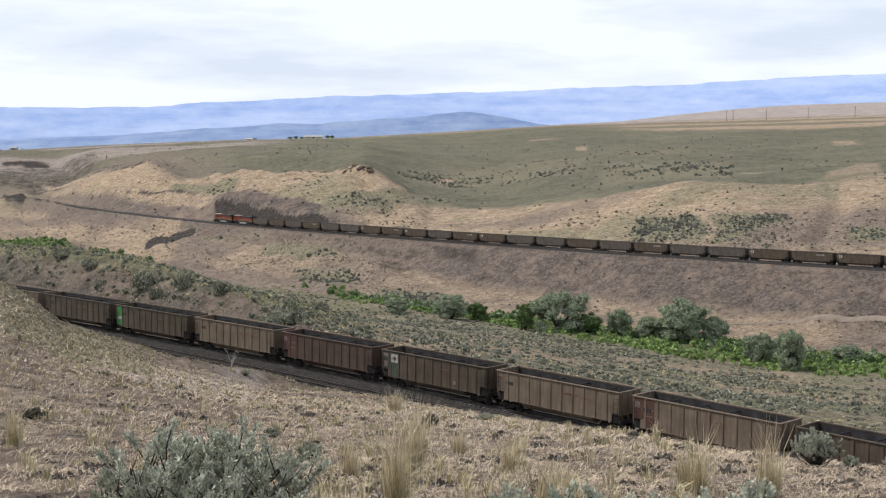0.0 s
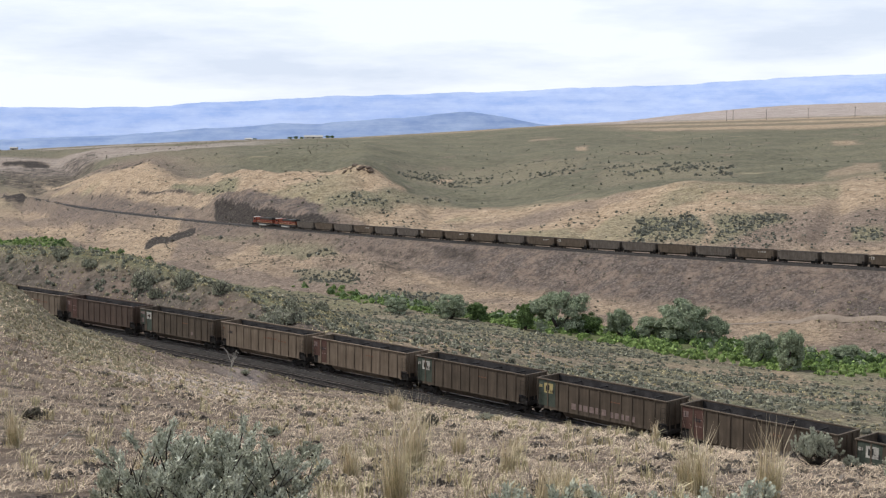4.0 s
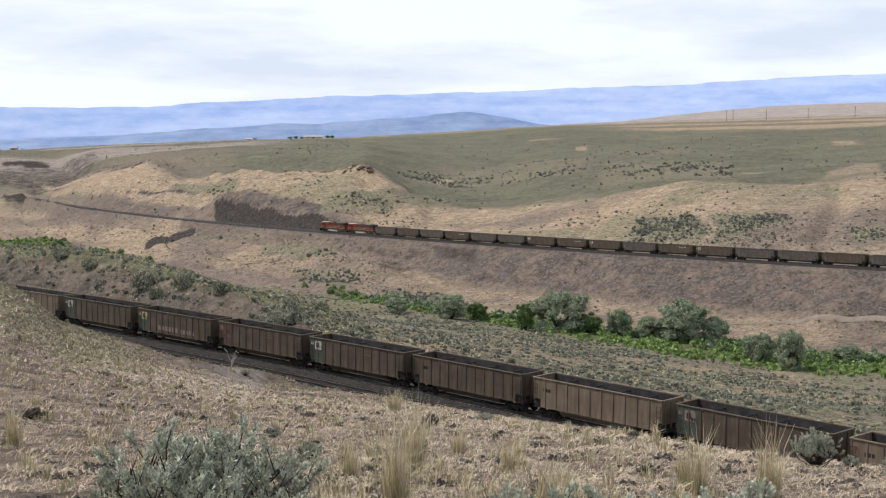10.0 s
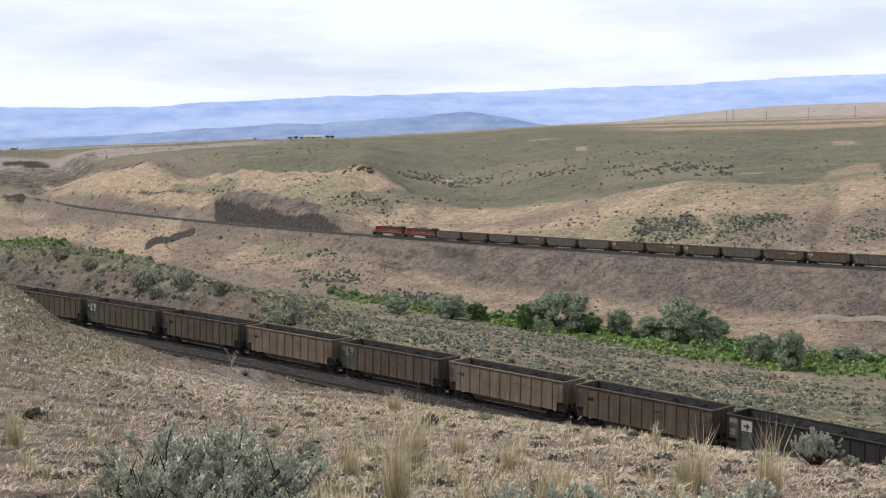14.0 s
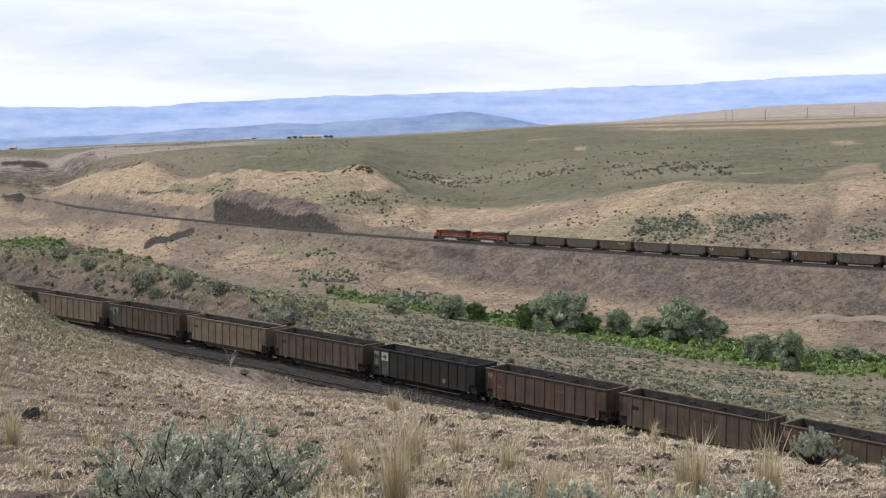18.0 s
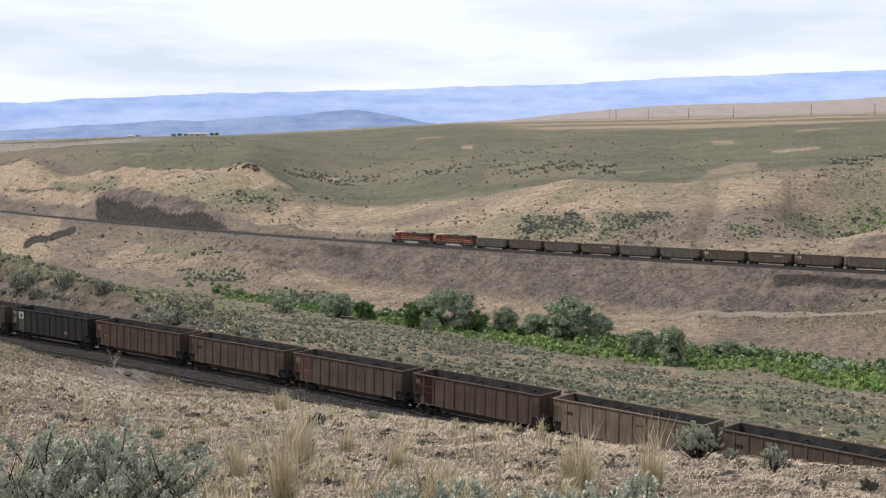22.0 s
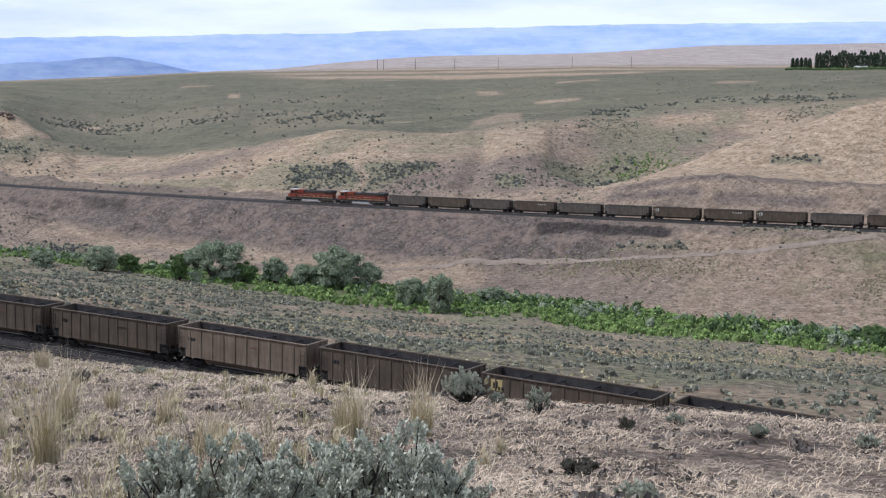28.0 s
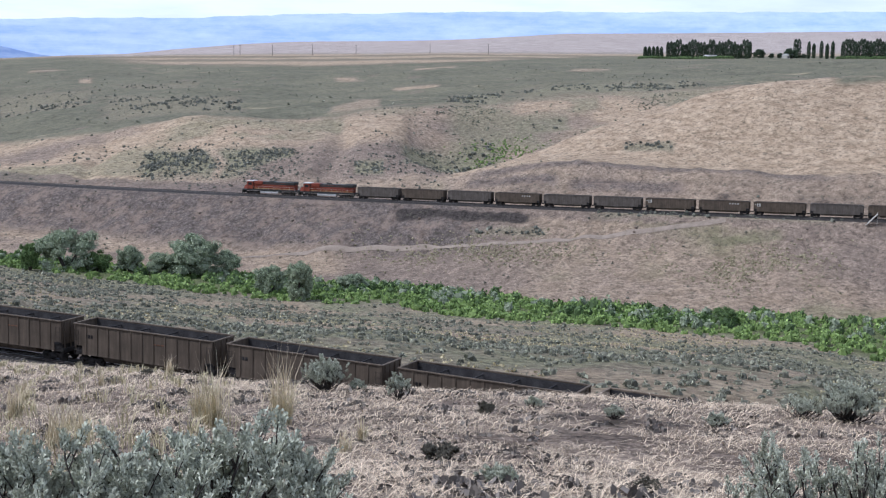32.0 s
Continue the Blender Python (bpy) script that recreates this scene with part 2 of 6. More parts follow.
# ======== the two legs of the railway, as plan curves ========
def curve_of(x, y, heading, bend, s0, s1, z0, grade):
    """Points every 2 m along a bending line: s, x, y, z, heading."""
    rows = []
    for way in (-1, 1):
        px, py, h, s = x, y, heading, 0.0
        while s0 <= s <= s1:
            rows.append((s, px, py, z0 + grade * px, h))
            px += way * 2 * math.cos(radians(h))
            py += way * 2 * math.sin(radians(h))
            s += way * 2
            h += way * 2 * bend
    return np.array(sorted(set(rows)))


NEAR = curve_of(-1.95, 133.6, -44.6, -0.07, -320, 320, -0.32, -0.0155)
FAR = curve_of(124.1, 427.5, -44.5, 0.026, -900, 330, -19.25, 0.0175)


def on_track(track, s, side=0.0, up=0.0):
    """The place at s along a track, and its heading."""
    x, y, z, h = (np.interp(s, track[:, 0], track[:, k]) for k in (1, 2, 3, 4))
    return x - side * math.sin(radians(h)), y + side * math.cos(radians(h)), z + up, h


def track_near(x, y, track, along=False):
    """For places x, y: the distance off a track (its left is positive), and its height there (or the length along it)."""
    x0, y0, heading, bend, z0, grade, s0, s1 = ARCS[id(track)]
    rad = 1 / radians(bend)
    cx, cy = x0 - rad * math.sin(radians(heading)), y0 + rad * math.cos(radians(heading))
    dist = np.maximum(np.hypot(x - cx, y - cy), 1e-6)
    turn = np.arctan2(y - cy, x - cx) - math.atan2(y0 - cy, x0 - cx)
    turn = (turn + math.pi) % (2 * math.pi) - math.pi
    s = turn * rad
    d = np.sign(rad) * (abs(rad) - dist)
    d = np.where((s < s0) | (s > s1), 1e5, d)
    if along:
        return d, s
    return d, z0 + grade * (cx + (x - cx) / dist * abs(rad))


ARCS = {id(NEAR): (-1.95, 133.6, -44.6, -0.07, -0.32, -0.0155, -318, 318), id(FAR): (124.1, 427.5, -44.5, 0.026, -19.25, 0.0175, -890, 328)}


# ======== the lie of the land: break lines by bearing, distance and slope angle from the eye ========
def bearing_table(rows):
    return np.array(rows, float)


BROW = bearing_table([(-18.6, 140, -6.35), (-17.8, 145, -6.75), (-16.4, 150, -7.95), (-14.15, 150, -8.67), (-11.8, 148, -9.4), (-9.4, 141, -10.04),
                      (-7, 134, -10.67), (-3.35, 120, -11.32), (-0.87, 104, -11.83), (2.85, 66, -12.32), (5.3, 50, -12.65), (7.8, 43, -12.86),
                      (10.2, 37, -13.24), (12.6, 33, -13.45), (15, 30, -13.5), (19, 27, -13.8), (24, 25, -14.0), (28.3, 25, -13.98), (32.7, 25, -14.0), (40, 25, -13.75)])
MIDFORE = bearing_table([(-18.6, 46, -9.9), (-14, 50, -10.6), (-9.4, 50, -11.6), (-3.35, 48, -12.3), (2.85, 38, -12.8), (7.8, 31, -13.2),
                         (12.6, 25, -13.9), (19, 20, -14.45), (28.3, 18.5, -14.75), (40, 18, -14.6)])
BANK = bearing_table([(-18.5, 205, -5.05), (-16.3, 198, -5.2), (-14, 188, -5.4), (-11.8, 178, -6.05), (-8.3, 166, -7.4), (-5.7, 156, -8.4),
                      (-3, 149, -9.8), (1, 140, -10.9), (6, 130, -11.9), (12, 120, -12.9), (20, 112, -13.6), (28, 108, -14.1), (40, 104, -14.6)])
CREEK_NEAR = bearing_table([(-18.5, 750), (-14, 624), (-9, 534), (-3.55, 447), (0.4, 425), (5.3, 378), (10.2, 352), (15, 333), (18.7, 331), (21.5, 317),
                            (26.5, 310), (31.4, 303), (36, 301), (40, 287)])
CREEK_FAR = bearing_table([(-18.5, 831), (-16.3, 789), (-14, 686), (-9, 571), (-3.55, 479), (1.6, 438), (11.35, 389), (15.6, 371), (18.7, 366),
                           (21.5, 354), (26.5, 340), (31.4, 334), (40, 337)])
CREST = bearing_table([(-18.5, 1150, -2.43), (-16.27, 1120, -2.24), (-13.97, 1000, -1.45), (-12.34, 960, -1.22), (-10.95, 900, -1.76), (-9.28, 860, -1.54),
                       (-6.89, 800, -1.8), (-4.47, 760, -1.48), (-3.49, 745, -1.29), (-3.0, 740, -1.44), (-1.55, 700, -2.52), (0.4, 680, -3.14),
                       (2.85, 650, -3.15), (5.28, 630, -2.83), (7.7, 615, -2.54), (10.08, 600, -2.24), (12.43, 590, -2.16), (14.75, 600, -2.22),
                       (18.5, 610, -1.83), (20.66, 620, -1.51), (23, 640, -1.42), (25, 660, -1.12), (26.2, 670, -0.98), (29, 690, -0.75), (40, 720, -0.3)])
GOLDEN = bearing_table([(18, -4.9), (20.5, -4.6), (21.4, -4.32), (22.65, -4.03), (23.87, -3.67), (26.3, -2.82), (29.85, -1.78), (32.2, -0.78), (34.5, -0.15), (36.7, 0.12), (39.3, 0.38), (44, 0.5)])
FIELD_EDGE = bearing_table([(-18.44, -0.78), (-13.94, -0.5), (-9.26, -0.29), (-4.45, -0.24), (0.41, -0.04), (5.27, 0.27), (10.05, 0.42), (18.45, 0.59),
                            (21.35, 0.67), (26.18, 0.71), (39.29, 0.86)])
SKYLINE = bearing_table([(-18.44, -0.64), (-13.9, -0.44), (-9, -0.30), (-4.45, -0.19), (2.85, 0.19), (5.27, 0.32), (7.68, 0.43), (10.05, 0.7), (12.39, 0.92), (14.69, 1.07),
                         (18.44, 1.15), (21.34, 1.24), (26.15, 1.57), (39.24, 1.79)])
CUT_TOP = bearing_table([(-12.5, 1.0), (-10.0, 2.5), (-9.6, 11.0), (-8.0, 9.0), (-6.0, 6.2), (-4.4, 3.0), (-3.0, 1.5), (40, 1.0)])


def step(x, a, b):
    u = np.clip((x - a) / (b - a), 0, 1)
    return u * u * (3 - 2 * u)


def bent(table, az, k):
    """A column of a table at the bearings az, with the kinks rounded off; behind the eye it runs on and closes round."""
    a = np.concatenate([[-90], table[:, 0], [110, 270]])
    v = np.concatenate([[table[0, k]], table[:, k], [table[-1, k], table[0, k]]])
    out = 0
    for d, w in ((-0.35, 0.25), (0, 0.5), (0.35, 0.25)):
        out = out + w * np.interp(az + d, a, v)
    return out


def crossing(track, az, low, high):
    """Range and height at which a track is met at the bearings az."""
    az = np.maximum(az, -17.6) if track is FAR else az
    ta = np.degrees(np.arctan2(track[:, 1], track[:, 2]))
    m = (ta > low) & (ta < high) & (track[:, 2] > 20)
    o = np.argsort(ta[m])
    return (np.interp(az, ta[m][o], np.hypot(track[m][o, 1], track[m][o, 2])), np.interp(az, ta[m][o], track[m][o, 3]))


def land_lines(az):
    """All break lines at the bearings az: ranges and heights above the eye, a row each."""
    tan = lambda e: np.tan(np.radians(e))
    nr, nz = crossing(NEAR, az, -22, 60)
    fr, fz = crossing(FAR, az, -20, 45)
    nz, fz = nz - EYE[2] - 0.75, fz - EYE[2] - 0.75
    one = np.ones_like(az)
    rows = [(0.01 * one, -1.55 * one), (2.0 * one, -1.6 * one), (5.0 * one, -2.05 * one), (12 * one, -3.65 * one)]
    r = bent(MIDFORE, az, 1)
    rows.append((r, r * tan(bent(MIDFORE, az, 2))))
    r = bent(BROW, az, 1)
    rows.append((r, r * tan(bent(BROW, az, 2))))
    rows.append((np.maximum(nr - 1.5, r + 4), nz))
    r = np.maximum(bent(BANK, az, 1), nr + 10)
    rows.append((r, r * tan(bent(BANK, az, 2))))
    cn, cf = bent(CREEK_NEAR, az, 1), bent(CREEK_FAR, az, 1)
    cz = -59.0
    mid = (r + cn) / 2
    low = np.interp(az, (-9, -4), (0.82, 0.52))
    rows.append((mid, rows[-1][1] * (1 - low) + cz * low - 0.5))
    rows.append((cn, cz * one))
    rows.append((cf, (cz - 1) * one))
    w = np.interp(az, (-20, -4, 1, 18, 24, 40), (0.6, 0.6, 0.25, 0.25, 0.5, 0.6))
    tr = np.maximum(fr - 22, cf + 3)
    rows.append((tr, (cz - 1) * (1 - w) + fz * w))
    rows.append((np.maximum(fr, tr + 4), fz))
    rows.append((np.maximum(fr + 12, tr + 16), fz + bent(CUT_TOP, az, 1)))
    fe = bent(FIELD_EDGE, az, 1)
    cut_r, cut_z = rows[-1]
    cr = np.maximum(bent(CREST, az, 1), cut_r + 110)
    cz2 = cr * tan(bent(CREST, az, 2))
    gold = step(az, 18.6, 22.2)

    def slope(r_, el):
        """A line that follows the open hillside, and east of the gully the golden hill."""
        u = (r_ - cut_r) / (cr - cut_r)
        return (r_, (cut_z * (1 - u) + cz2 * u) * (1 - gold) + gold * r_ * tan(el))

    ge = bent(GOLDEN, az, 1)
    te = np.minimum(np.interp(az, (20.5, 21.4, 22.6, 26.3, 32.3, 39.5), (-4.9, -4.55, -4.2, -3.86, -3.84, -3.6)), ge - 0.12)
    rows.append(slope(cut_r + 24, te))
    rows.append(slope(cut_r + 34, te + 0.05))
    gr = np.interp(az, (20, 24, 30, 40), (60, 62, 95, 130)) + cut_r
    gr = np.minimum(gr, cr - 30)
    rows.append(slope(gr, ge))
    rows.append((gr + 22, slope(gr + 22, ge)[1] * (1 - gold) + gold * (gr * tan(ge) - np.interp(az, (20, 24), (2, 9)))))
    rows.append((cr, cz2))
    r3 = cr * 1.25
    ce = bent(CREST, az, 2)
    rows.append((r3, r3 * tan(ce * 0.75 + fe * 0.25)))
    r4 = np.maximum(r3 + 60, 1050)
    rows.append((r4, r4 * tan(ce * 0.4 + fe * 0.6)))
    rows.append((1650 * one, 1650 * tan(fe)))
    rows.append((2700 * one, 2700 * tan(bent(SKYLINE, az, 1))))
    rows.append((3600 * one, 2700 * tan(bent(SKYLINE, az, 1)) - 70))
    rows.append((5200 * one, 2700 * tan(bent(SKYLINE, az, 1)) - 70))
    return np.array([a for a, b in rows]), np.array([b for a, b in rows])


def land_raw(az, r):
    """Height of the untouched land at places given as matching arrays of bearing and range; az varies along the last axis."""
    cols = az.reshape(-1)
    shape = r.shape
    R, Z = land_lines(cols)
    rr = r.reshape(-1)
    n = len(cols)
    idx = np.arange(n)
    k = np.clip((R <= rr[None, :]).sum(0) - 1, 0, len(R) - 2)
    # monotone cubic through the lines
    h = np.diff(R, axis=0)
    d = np.diff(Z, axis=0) / h
    m = np.zeros_like(Z)
    same = d[:-1] * d[1:] > 0
    harm = np.where(same, 2 * d[:-1] * d[1:] / np.where(same, d[:-1] + d[1:], 1), 0)
    m[1:-1] = 0.35 * harm + 0.65 * np.where(same, np.clip((d[:-1] + d[1:]) / 2, -2 * np.minimum(abs(d[:-1]), abs(d[1:])), 2 * np.minimum(abs(d[:-1]), abs(d[1:]))), 0)
    m[0], m[-1] = d[0], 0
    hk, r0, z0, z1 = h[k, idx], R[k, idx], Z[k, idx], Z[k + 1, idx]
    u = np.clip((rr - r0) / hk, 0, 1)
    out = (z0 * (1 + 2 * u) * (1 - u) ** 2 + u * (1 - u) ** 2 * hk * m[k, idx] + z1 * u * u * (3 - 2 * u) + u * u * (u - 1) * hk * m[k + 1, idx])
    return out.reshape(shape) + EYE[2]


def ground_at(x, y):
    """Height of the ground at arrays of places."""
    x, y = np.asarray(x, float), np.asarray(y, float)
    az = np.degrees(np.arctan2(x, y))
    az = np.where(az < -90, az + 360, az)
    r = np.hypot(x, y)
    z = land_raw(az.reshape(-1), r.reshape(-1)).reshape(x.shape)
    # the distant hills at the far end rise to the plain in steps
    rise = EYE[2] + r * np.tan(np.radians(np.interp(r, (1150, 1300, 1330, 1480, 1500, 1660), (-2.75, -1.95, -1.75, -1.35, -1.05, -0.6))))
    z = np.where((r > 1150) & (r < 1664), np.maximum(z, z + (rise - z) * np.clip((-14.6 - az) / 1.6, 0, 1)), z)
    z = z + 0.05 * rough(x, y, 2.3, 3, 5) * np.clip(r / 8, 0.2, 1)
    z = z + 0.45 * rough(x, y, 21, 3, 9) * np.clip((r - 60) / 100, 0, 1)
    gully = np.abs(rough(x, y, 75, 4, 3))
    z = z + np.clip((r - 330) / 150, 0, 1) * np.clip((1500 - r) / 500, 0, 1) * (2.2 * rough(x, y, 90, 4, 2) - 1.5 * (0.5 - gully))
    z = z + 0.22 * rough(x, y, 8, 3, 13) * np.clip((r - 100) / 60, 0, 1) * np.clip((1400 - r) / 400, 0, 1)
    z = z + 3.0 * rough(x, y, 130, 4, 17) * np.clip((r - 650) / 200, 0, 1) * np.clip((-3 - az) / 3, 0, 1) * np.clip((1900 - r) / 500, 0, 1)
    z = z + 1.1 * rough(x, y, 34, 3, 19) * np.clip((r - 480) / 100, 0, 1) * np.clip((2 - az) / 6, 0, 1) * np.clip((1500 - r) / 300, 0, 1)
    z = z + 0.8 * rough(x, y, 13, 3, 23) * np.clip((r - 300) / 60, 0, 1) * np.clip((1 - az) / 4, 0, 1) * np.clip((1300 - r) / 200, 0, 1)
    wash = np.abs(rough(x + 0.5 * y, y * 0.35, 20, 3, 27))
    z = z + 3.0 * (wash - 0.45) * np.clip((r - 430) / 80, 0, 1) * np.clip((0.5 - az) / 4, 0, 1) * np.clip((1050 - r) / 150, 0, 1)
    fr, cr = crossing(FAR, az.reshape(-1), -20, 45)[0].reshape(x.shape), bent(CREST, az, 1)
    z = z + 9.0 * np.exp(-((az + 16.9) / 1.5) ** 2 - ((r - fr + 34) / 22) ** 2)      # a knoll hides where the far track goes
    # side gullies behind the far track
    up_ = np.clip((r - fr - 10) / np.maximum(cr - fr, 1), 0, 1.2)
    along = np.clip(up_ * 6, 0, 1) * np.clip((1.15 - up_) * 2, 0, 1)
    for g0, g1, wide, deep in ((16.1, 16.7, 0.5, 2.2), (-1.0, -0.2, 0.5, 3.0), (6.0, 7.0, 0.4, 2.0)):
        z = z - deep * along * np.exp(-((az - g0 - (g1 - g0) * up_ + 0.2 * np.sin(up_ * 9)) / wide) ** 2)
    # the railway's cuts and fills
    for track, lo, hi, up, down in ((NEAR, -3.2, 3.2, 0.75, 0.62), (FAR, -4.0, 4.5, 0.9, 0.62)):
        near = (np.abs(x - track[:, 1].mean()) < 1600) & (r < 2300)
        d, tz = np.full(x.shape, 1e6), np.zeros(x.shape)
        dd, zz = track_near(x[near], y[near], track)
        d[near], tz[near] = dd, zz
        if track is NEAR:
            d = d + 2.15          # two tracks: the bed reaches out towards the eye
        off = np.maximum(np.abs(d) - (5.4 if track is NEAR else 4.6), 0)
        bed = tz - 0.78
        wob = 1 + 0.18 * rough(x, y, 17, 3, 21)
        _, ss = track_near(x, y, track, True)
        rill = np.clip((off - 1) / 4, 0, 1) * np.clip((60 - off) / 25, 0, 1) * ((1 - step(-ss, 680, 800)) if track is FAR else 1)
        z = z + rill * (0.45 * value_noise(ss / 5.5, d / 45, 3) + 0.25 * value_noise(ss / 2.3, d / 30, 5)) * (r > 100)
        free = 60 * step(-ss, 735, 880) if track is FAR else 0
        z = np.where(off < 80, np.clip(z, bed - off * down * wob - free, bed + off * up * wob + free), z)
    return z



# ======== the ground: one sheet from the eye's feet to the horizon ========
def spread(az, table):
    return np.interp(az, [a for a, b in table], [b for a, b in table])


PLOTS = []


def plot(kind, much, az0, az1, low0, high0, low1, high1):
    """A patch of the ground between two bearings; its near and far edges lie where slopes of sight low and high meet the land."""
    r = [lay(a, e)[3] for a, e in ((az0, low0), (az0, high0), (az1, low1), (az1, high1))]
    if min(r) > 20:
        PLOTS.append((kind, much, az0, az1, min(r[0], r[1]), max(r[0], r[1]), min(r[2], r[3]), max(r[2], r[3])))


def lay(az, el):
    """Where the line of sight at that bearing and slope meets the ground: x, y, z and the range."""
    r = np.geomspace(3.2, 3000, 1400)
    x, y = r * math.sin(radians(az)), r * math.cos(radians(az))
    g = ground_at(x, y)
    k = int(np.argmax(g >= EYE[2] + r * math.tan(radians(el))))
    return x[k], y[k], g[k], r[k]


def plots():
    # dark mesa and rock ledges of the far west
    plot("rock", 0.85, -18.47, -16.43, -1.31, -1.03, -1.45, -1.21)
    plot("rock", 0.5, -18.49, -15.13, -2.09, -1.4, -1.96, -1.34)
    plot("rock", 0.45, -15.12, -12.34, -1.86, -1.25, -1.35, -1.09)
    plot("rock", 0.85, -18.51, -17.36, -2.62, -2.39, -2.62, -2.55)
    plot("rock", 0.8, -14.92, -13.72, -2.71, -2.48, -2.71, -2.57)
    plot("rock", 0.6, -14, -10.25, -2.52, -2.37, -2.54, -2.4)
    # straw spurs and washed slopes of the west
    plot("straw", 1, -16.94, -13.98, -2.23, -2.02, -2.07, -1.5)
    plot("straw", 1, -13.99, -12.36, -2.16, -1.45, -2.06, -1.18)
    plot("straw", 0.9, -12.36, -11.66, -2.13, -1.23, -2.14, -1.76)
    plot("straw", 1, -11.66, -9.29, -2.26, -1.9, -2.02, -1.52)
    plot("straw", 1, -9.3, -7.62, -2.27, -1.5, -2.23, -1.75)
    plot("straw", 0.9, -8.59, -6.66, -2.71, -1.79, -2.49, -2.12)
    plot("soil", 0.85, -15.16, -10.52, -3.32, -2.73, -3.93, -3.29)
    plot("straw", 0.9, -17.89, -14.97, -4.01, -3.64, -4.56, -3.52)
    plot("straw", 0.9, -14.98, -10.99, -4.86, -3.52, -4, -3.35)
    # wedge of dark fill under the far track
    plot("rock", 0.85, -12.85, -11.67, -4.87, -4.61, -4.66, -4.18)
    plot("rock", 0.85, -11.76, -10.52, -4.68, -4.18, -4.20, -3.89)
    # bare pale silt between the slope and the ballast
    plot("pale_haze_silt", 1.0, -14.6, -7.9, -9.97, -9.15, -11.98, -10.6)
    # dark fill and brush on the slope below the far track
    plot("soil", 0.9, -4.75, -0.35, -5.04, -4.55, -5.95, -4.83)
    plot("rock", 0.5, -3.53, -0.35, -5.15, -4.73, -5.81, -5.00)
    plot("sage", 0.7, -7.91, -4.27, -5.19, -4.65, -5.48, -4.85)
    plot("sage", 0.6, -6.48, -3.55, -6.38, -5.70, -6.54, -5.93)
    plot("sage", 0.6, -10.53, -7.66, -4.49, -4.17, -4.61, -4.32)
    plot("sage", 0.7, -3.06, 0.14, -7.40, -6.67, -7.54, -6.93)
    plot("sage", 0.45, 27.26, 38.13, -6.40, -6.06, -6.21, -5.93)
    plot("sage", 0.5, 21.91, 25.82, -7.46, -6.92, -7.12, -6.69)
    plot("green", 0.4, 32.31, 35.76, -7.31, -6.78, -6.98, -6.40)
    # brush about the knob, and its pale flank
    plot("sage", 0.8, -11.67, -8.59, -2.33, -2.1, -2.51, -1.84)
    plot("sage", 0.7, -3.52, 0.4, -3.49, -2.51, -3.22, -2.78)
    plot("straw", 1, -3.26, -1.56, -2.32, -1.54, -2.72, -2.43)
    plot("sage", 0.75, -5.47, -2.05, -3.83, -2.62, -3.62, -2.47)
    # brush on the open hillside and in bands over the field
    plot("sage", 0.85, 7.96, 11.3, -4.96, -3.63, -4.93, -3.3)
    plot("sage", 0.85, 11.3, 14.77, -4.93, -3.3, -3.81, -3.41)
    plot("sage", 0.8, 17.06, 18.55, -4.59, -4.01, -4.7, -3.82)
    plot("sage", 0.6, -2.28, 6.49, -1.62, -1.06, -1.64, -0.89)
    plot("sage", 0.6, 6.49, 12.66, -2.3, -1.21, -2.09, -1.33)
    plot("sage", 0.5, 7.44, 10.66, -0.99, -0.8, -0.9, -0.66)
    # bare straw spots in the field
    plot("straw", 0.9, -0.62, 0.55, -2.11, -1.97, -2.09, -1.92)
    plot("straw", 0.9, 5.71, 6.29, -0.79, -0.58, -0.84, -0.55)
    plot("straw", 0.9, 16.3, 17.77, -0.6, -0.48, -0.56, -0.42)
    plot("straw", 0.8, 8.87, 10.29, 0.01, 0.11, 0.03, 0.13)
    plot("straw", 0.7, 15.99, 18.48, -1.98, -1.68, -1.67, -1.2)
    plot("straw", 0.8, 3.58, 5.27, -0.4, -0.3, -0.31, -0.24)
    plot("straw", 0.9, 18.62, 21.05, -0.93, -0.83, -0.73, -0.63)
    plot("straw", 0.9, 19.58, 21.52, -0.03, 0.05, 0.1, 0.17)
    plot("straw", 0.9, 16.19, 17.41, -0.5, -0.43, -0.44, -0.39)
    plot("straw", 0.8, 26.34, 28.25, 0.02, 0.11, 0.09, 0.16)
    # the side valley and its gully
    plot("sage", 0.8, 21.07, 23.74, -1.69, -1.14, -1.53, -0.81)
    plot("sage", 0.8, 23.74, 32.49, -1.53, -0.81, -0.6, -0.25)
    plot("straw", 0.95, 23.75, 26.63, -1.97, -1.39, -1.68, -1.1)
    plot("straw", 0.95, 27.36, 30.89, -2.05, -1.04, -1.46, -0.98)
    plot("sage", 0.85, 19.15, 23.79, -4.2, -2.86, -4.01, -2.19)
    plot("sage", 0.7, 23.77, 26.66, -2.91, -2.02, -2.62, -1.66)
    plot("straw", 0.9, 16.46, 19.88, -3.87, -2.05, -3.58, -2)
    # worn patch and rock bands of the golden hill
    plot("sage", 0.6, 28.72, 31.09, -3.37, -2.98, -3.45, -2.76)
    plot("soil", 0.85, 21.86, 26.25, -5.21, -4.87, -5.05, -4.83)
    plot("soil", 0.75, 26.25, 31.98, -5.22, -4.97, -5.15, -4.91)
    plot("soil", 0.75, 22.35, 38.04, -4.79, -4.64, -4.54, -4.41)


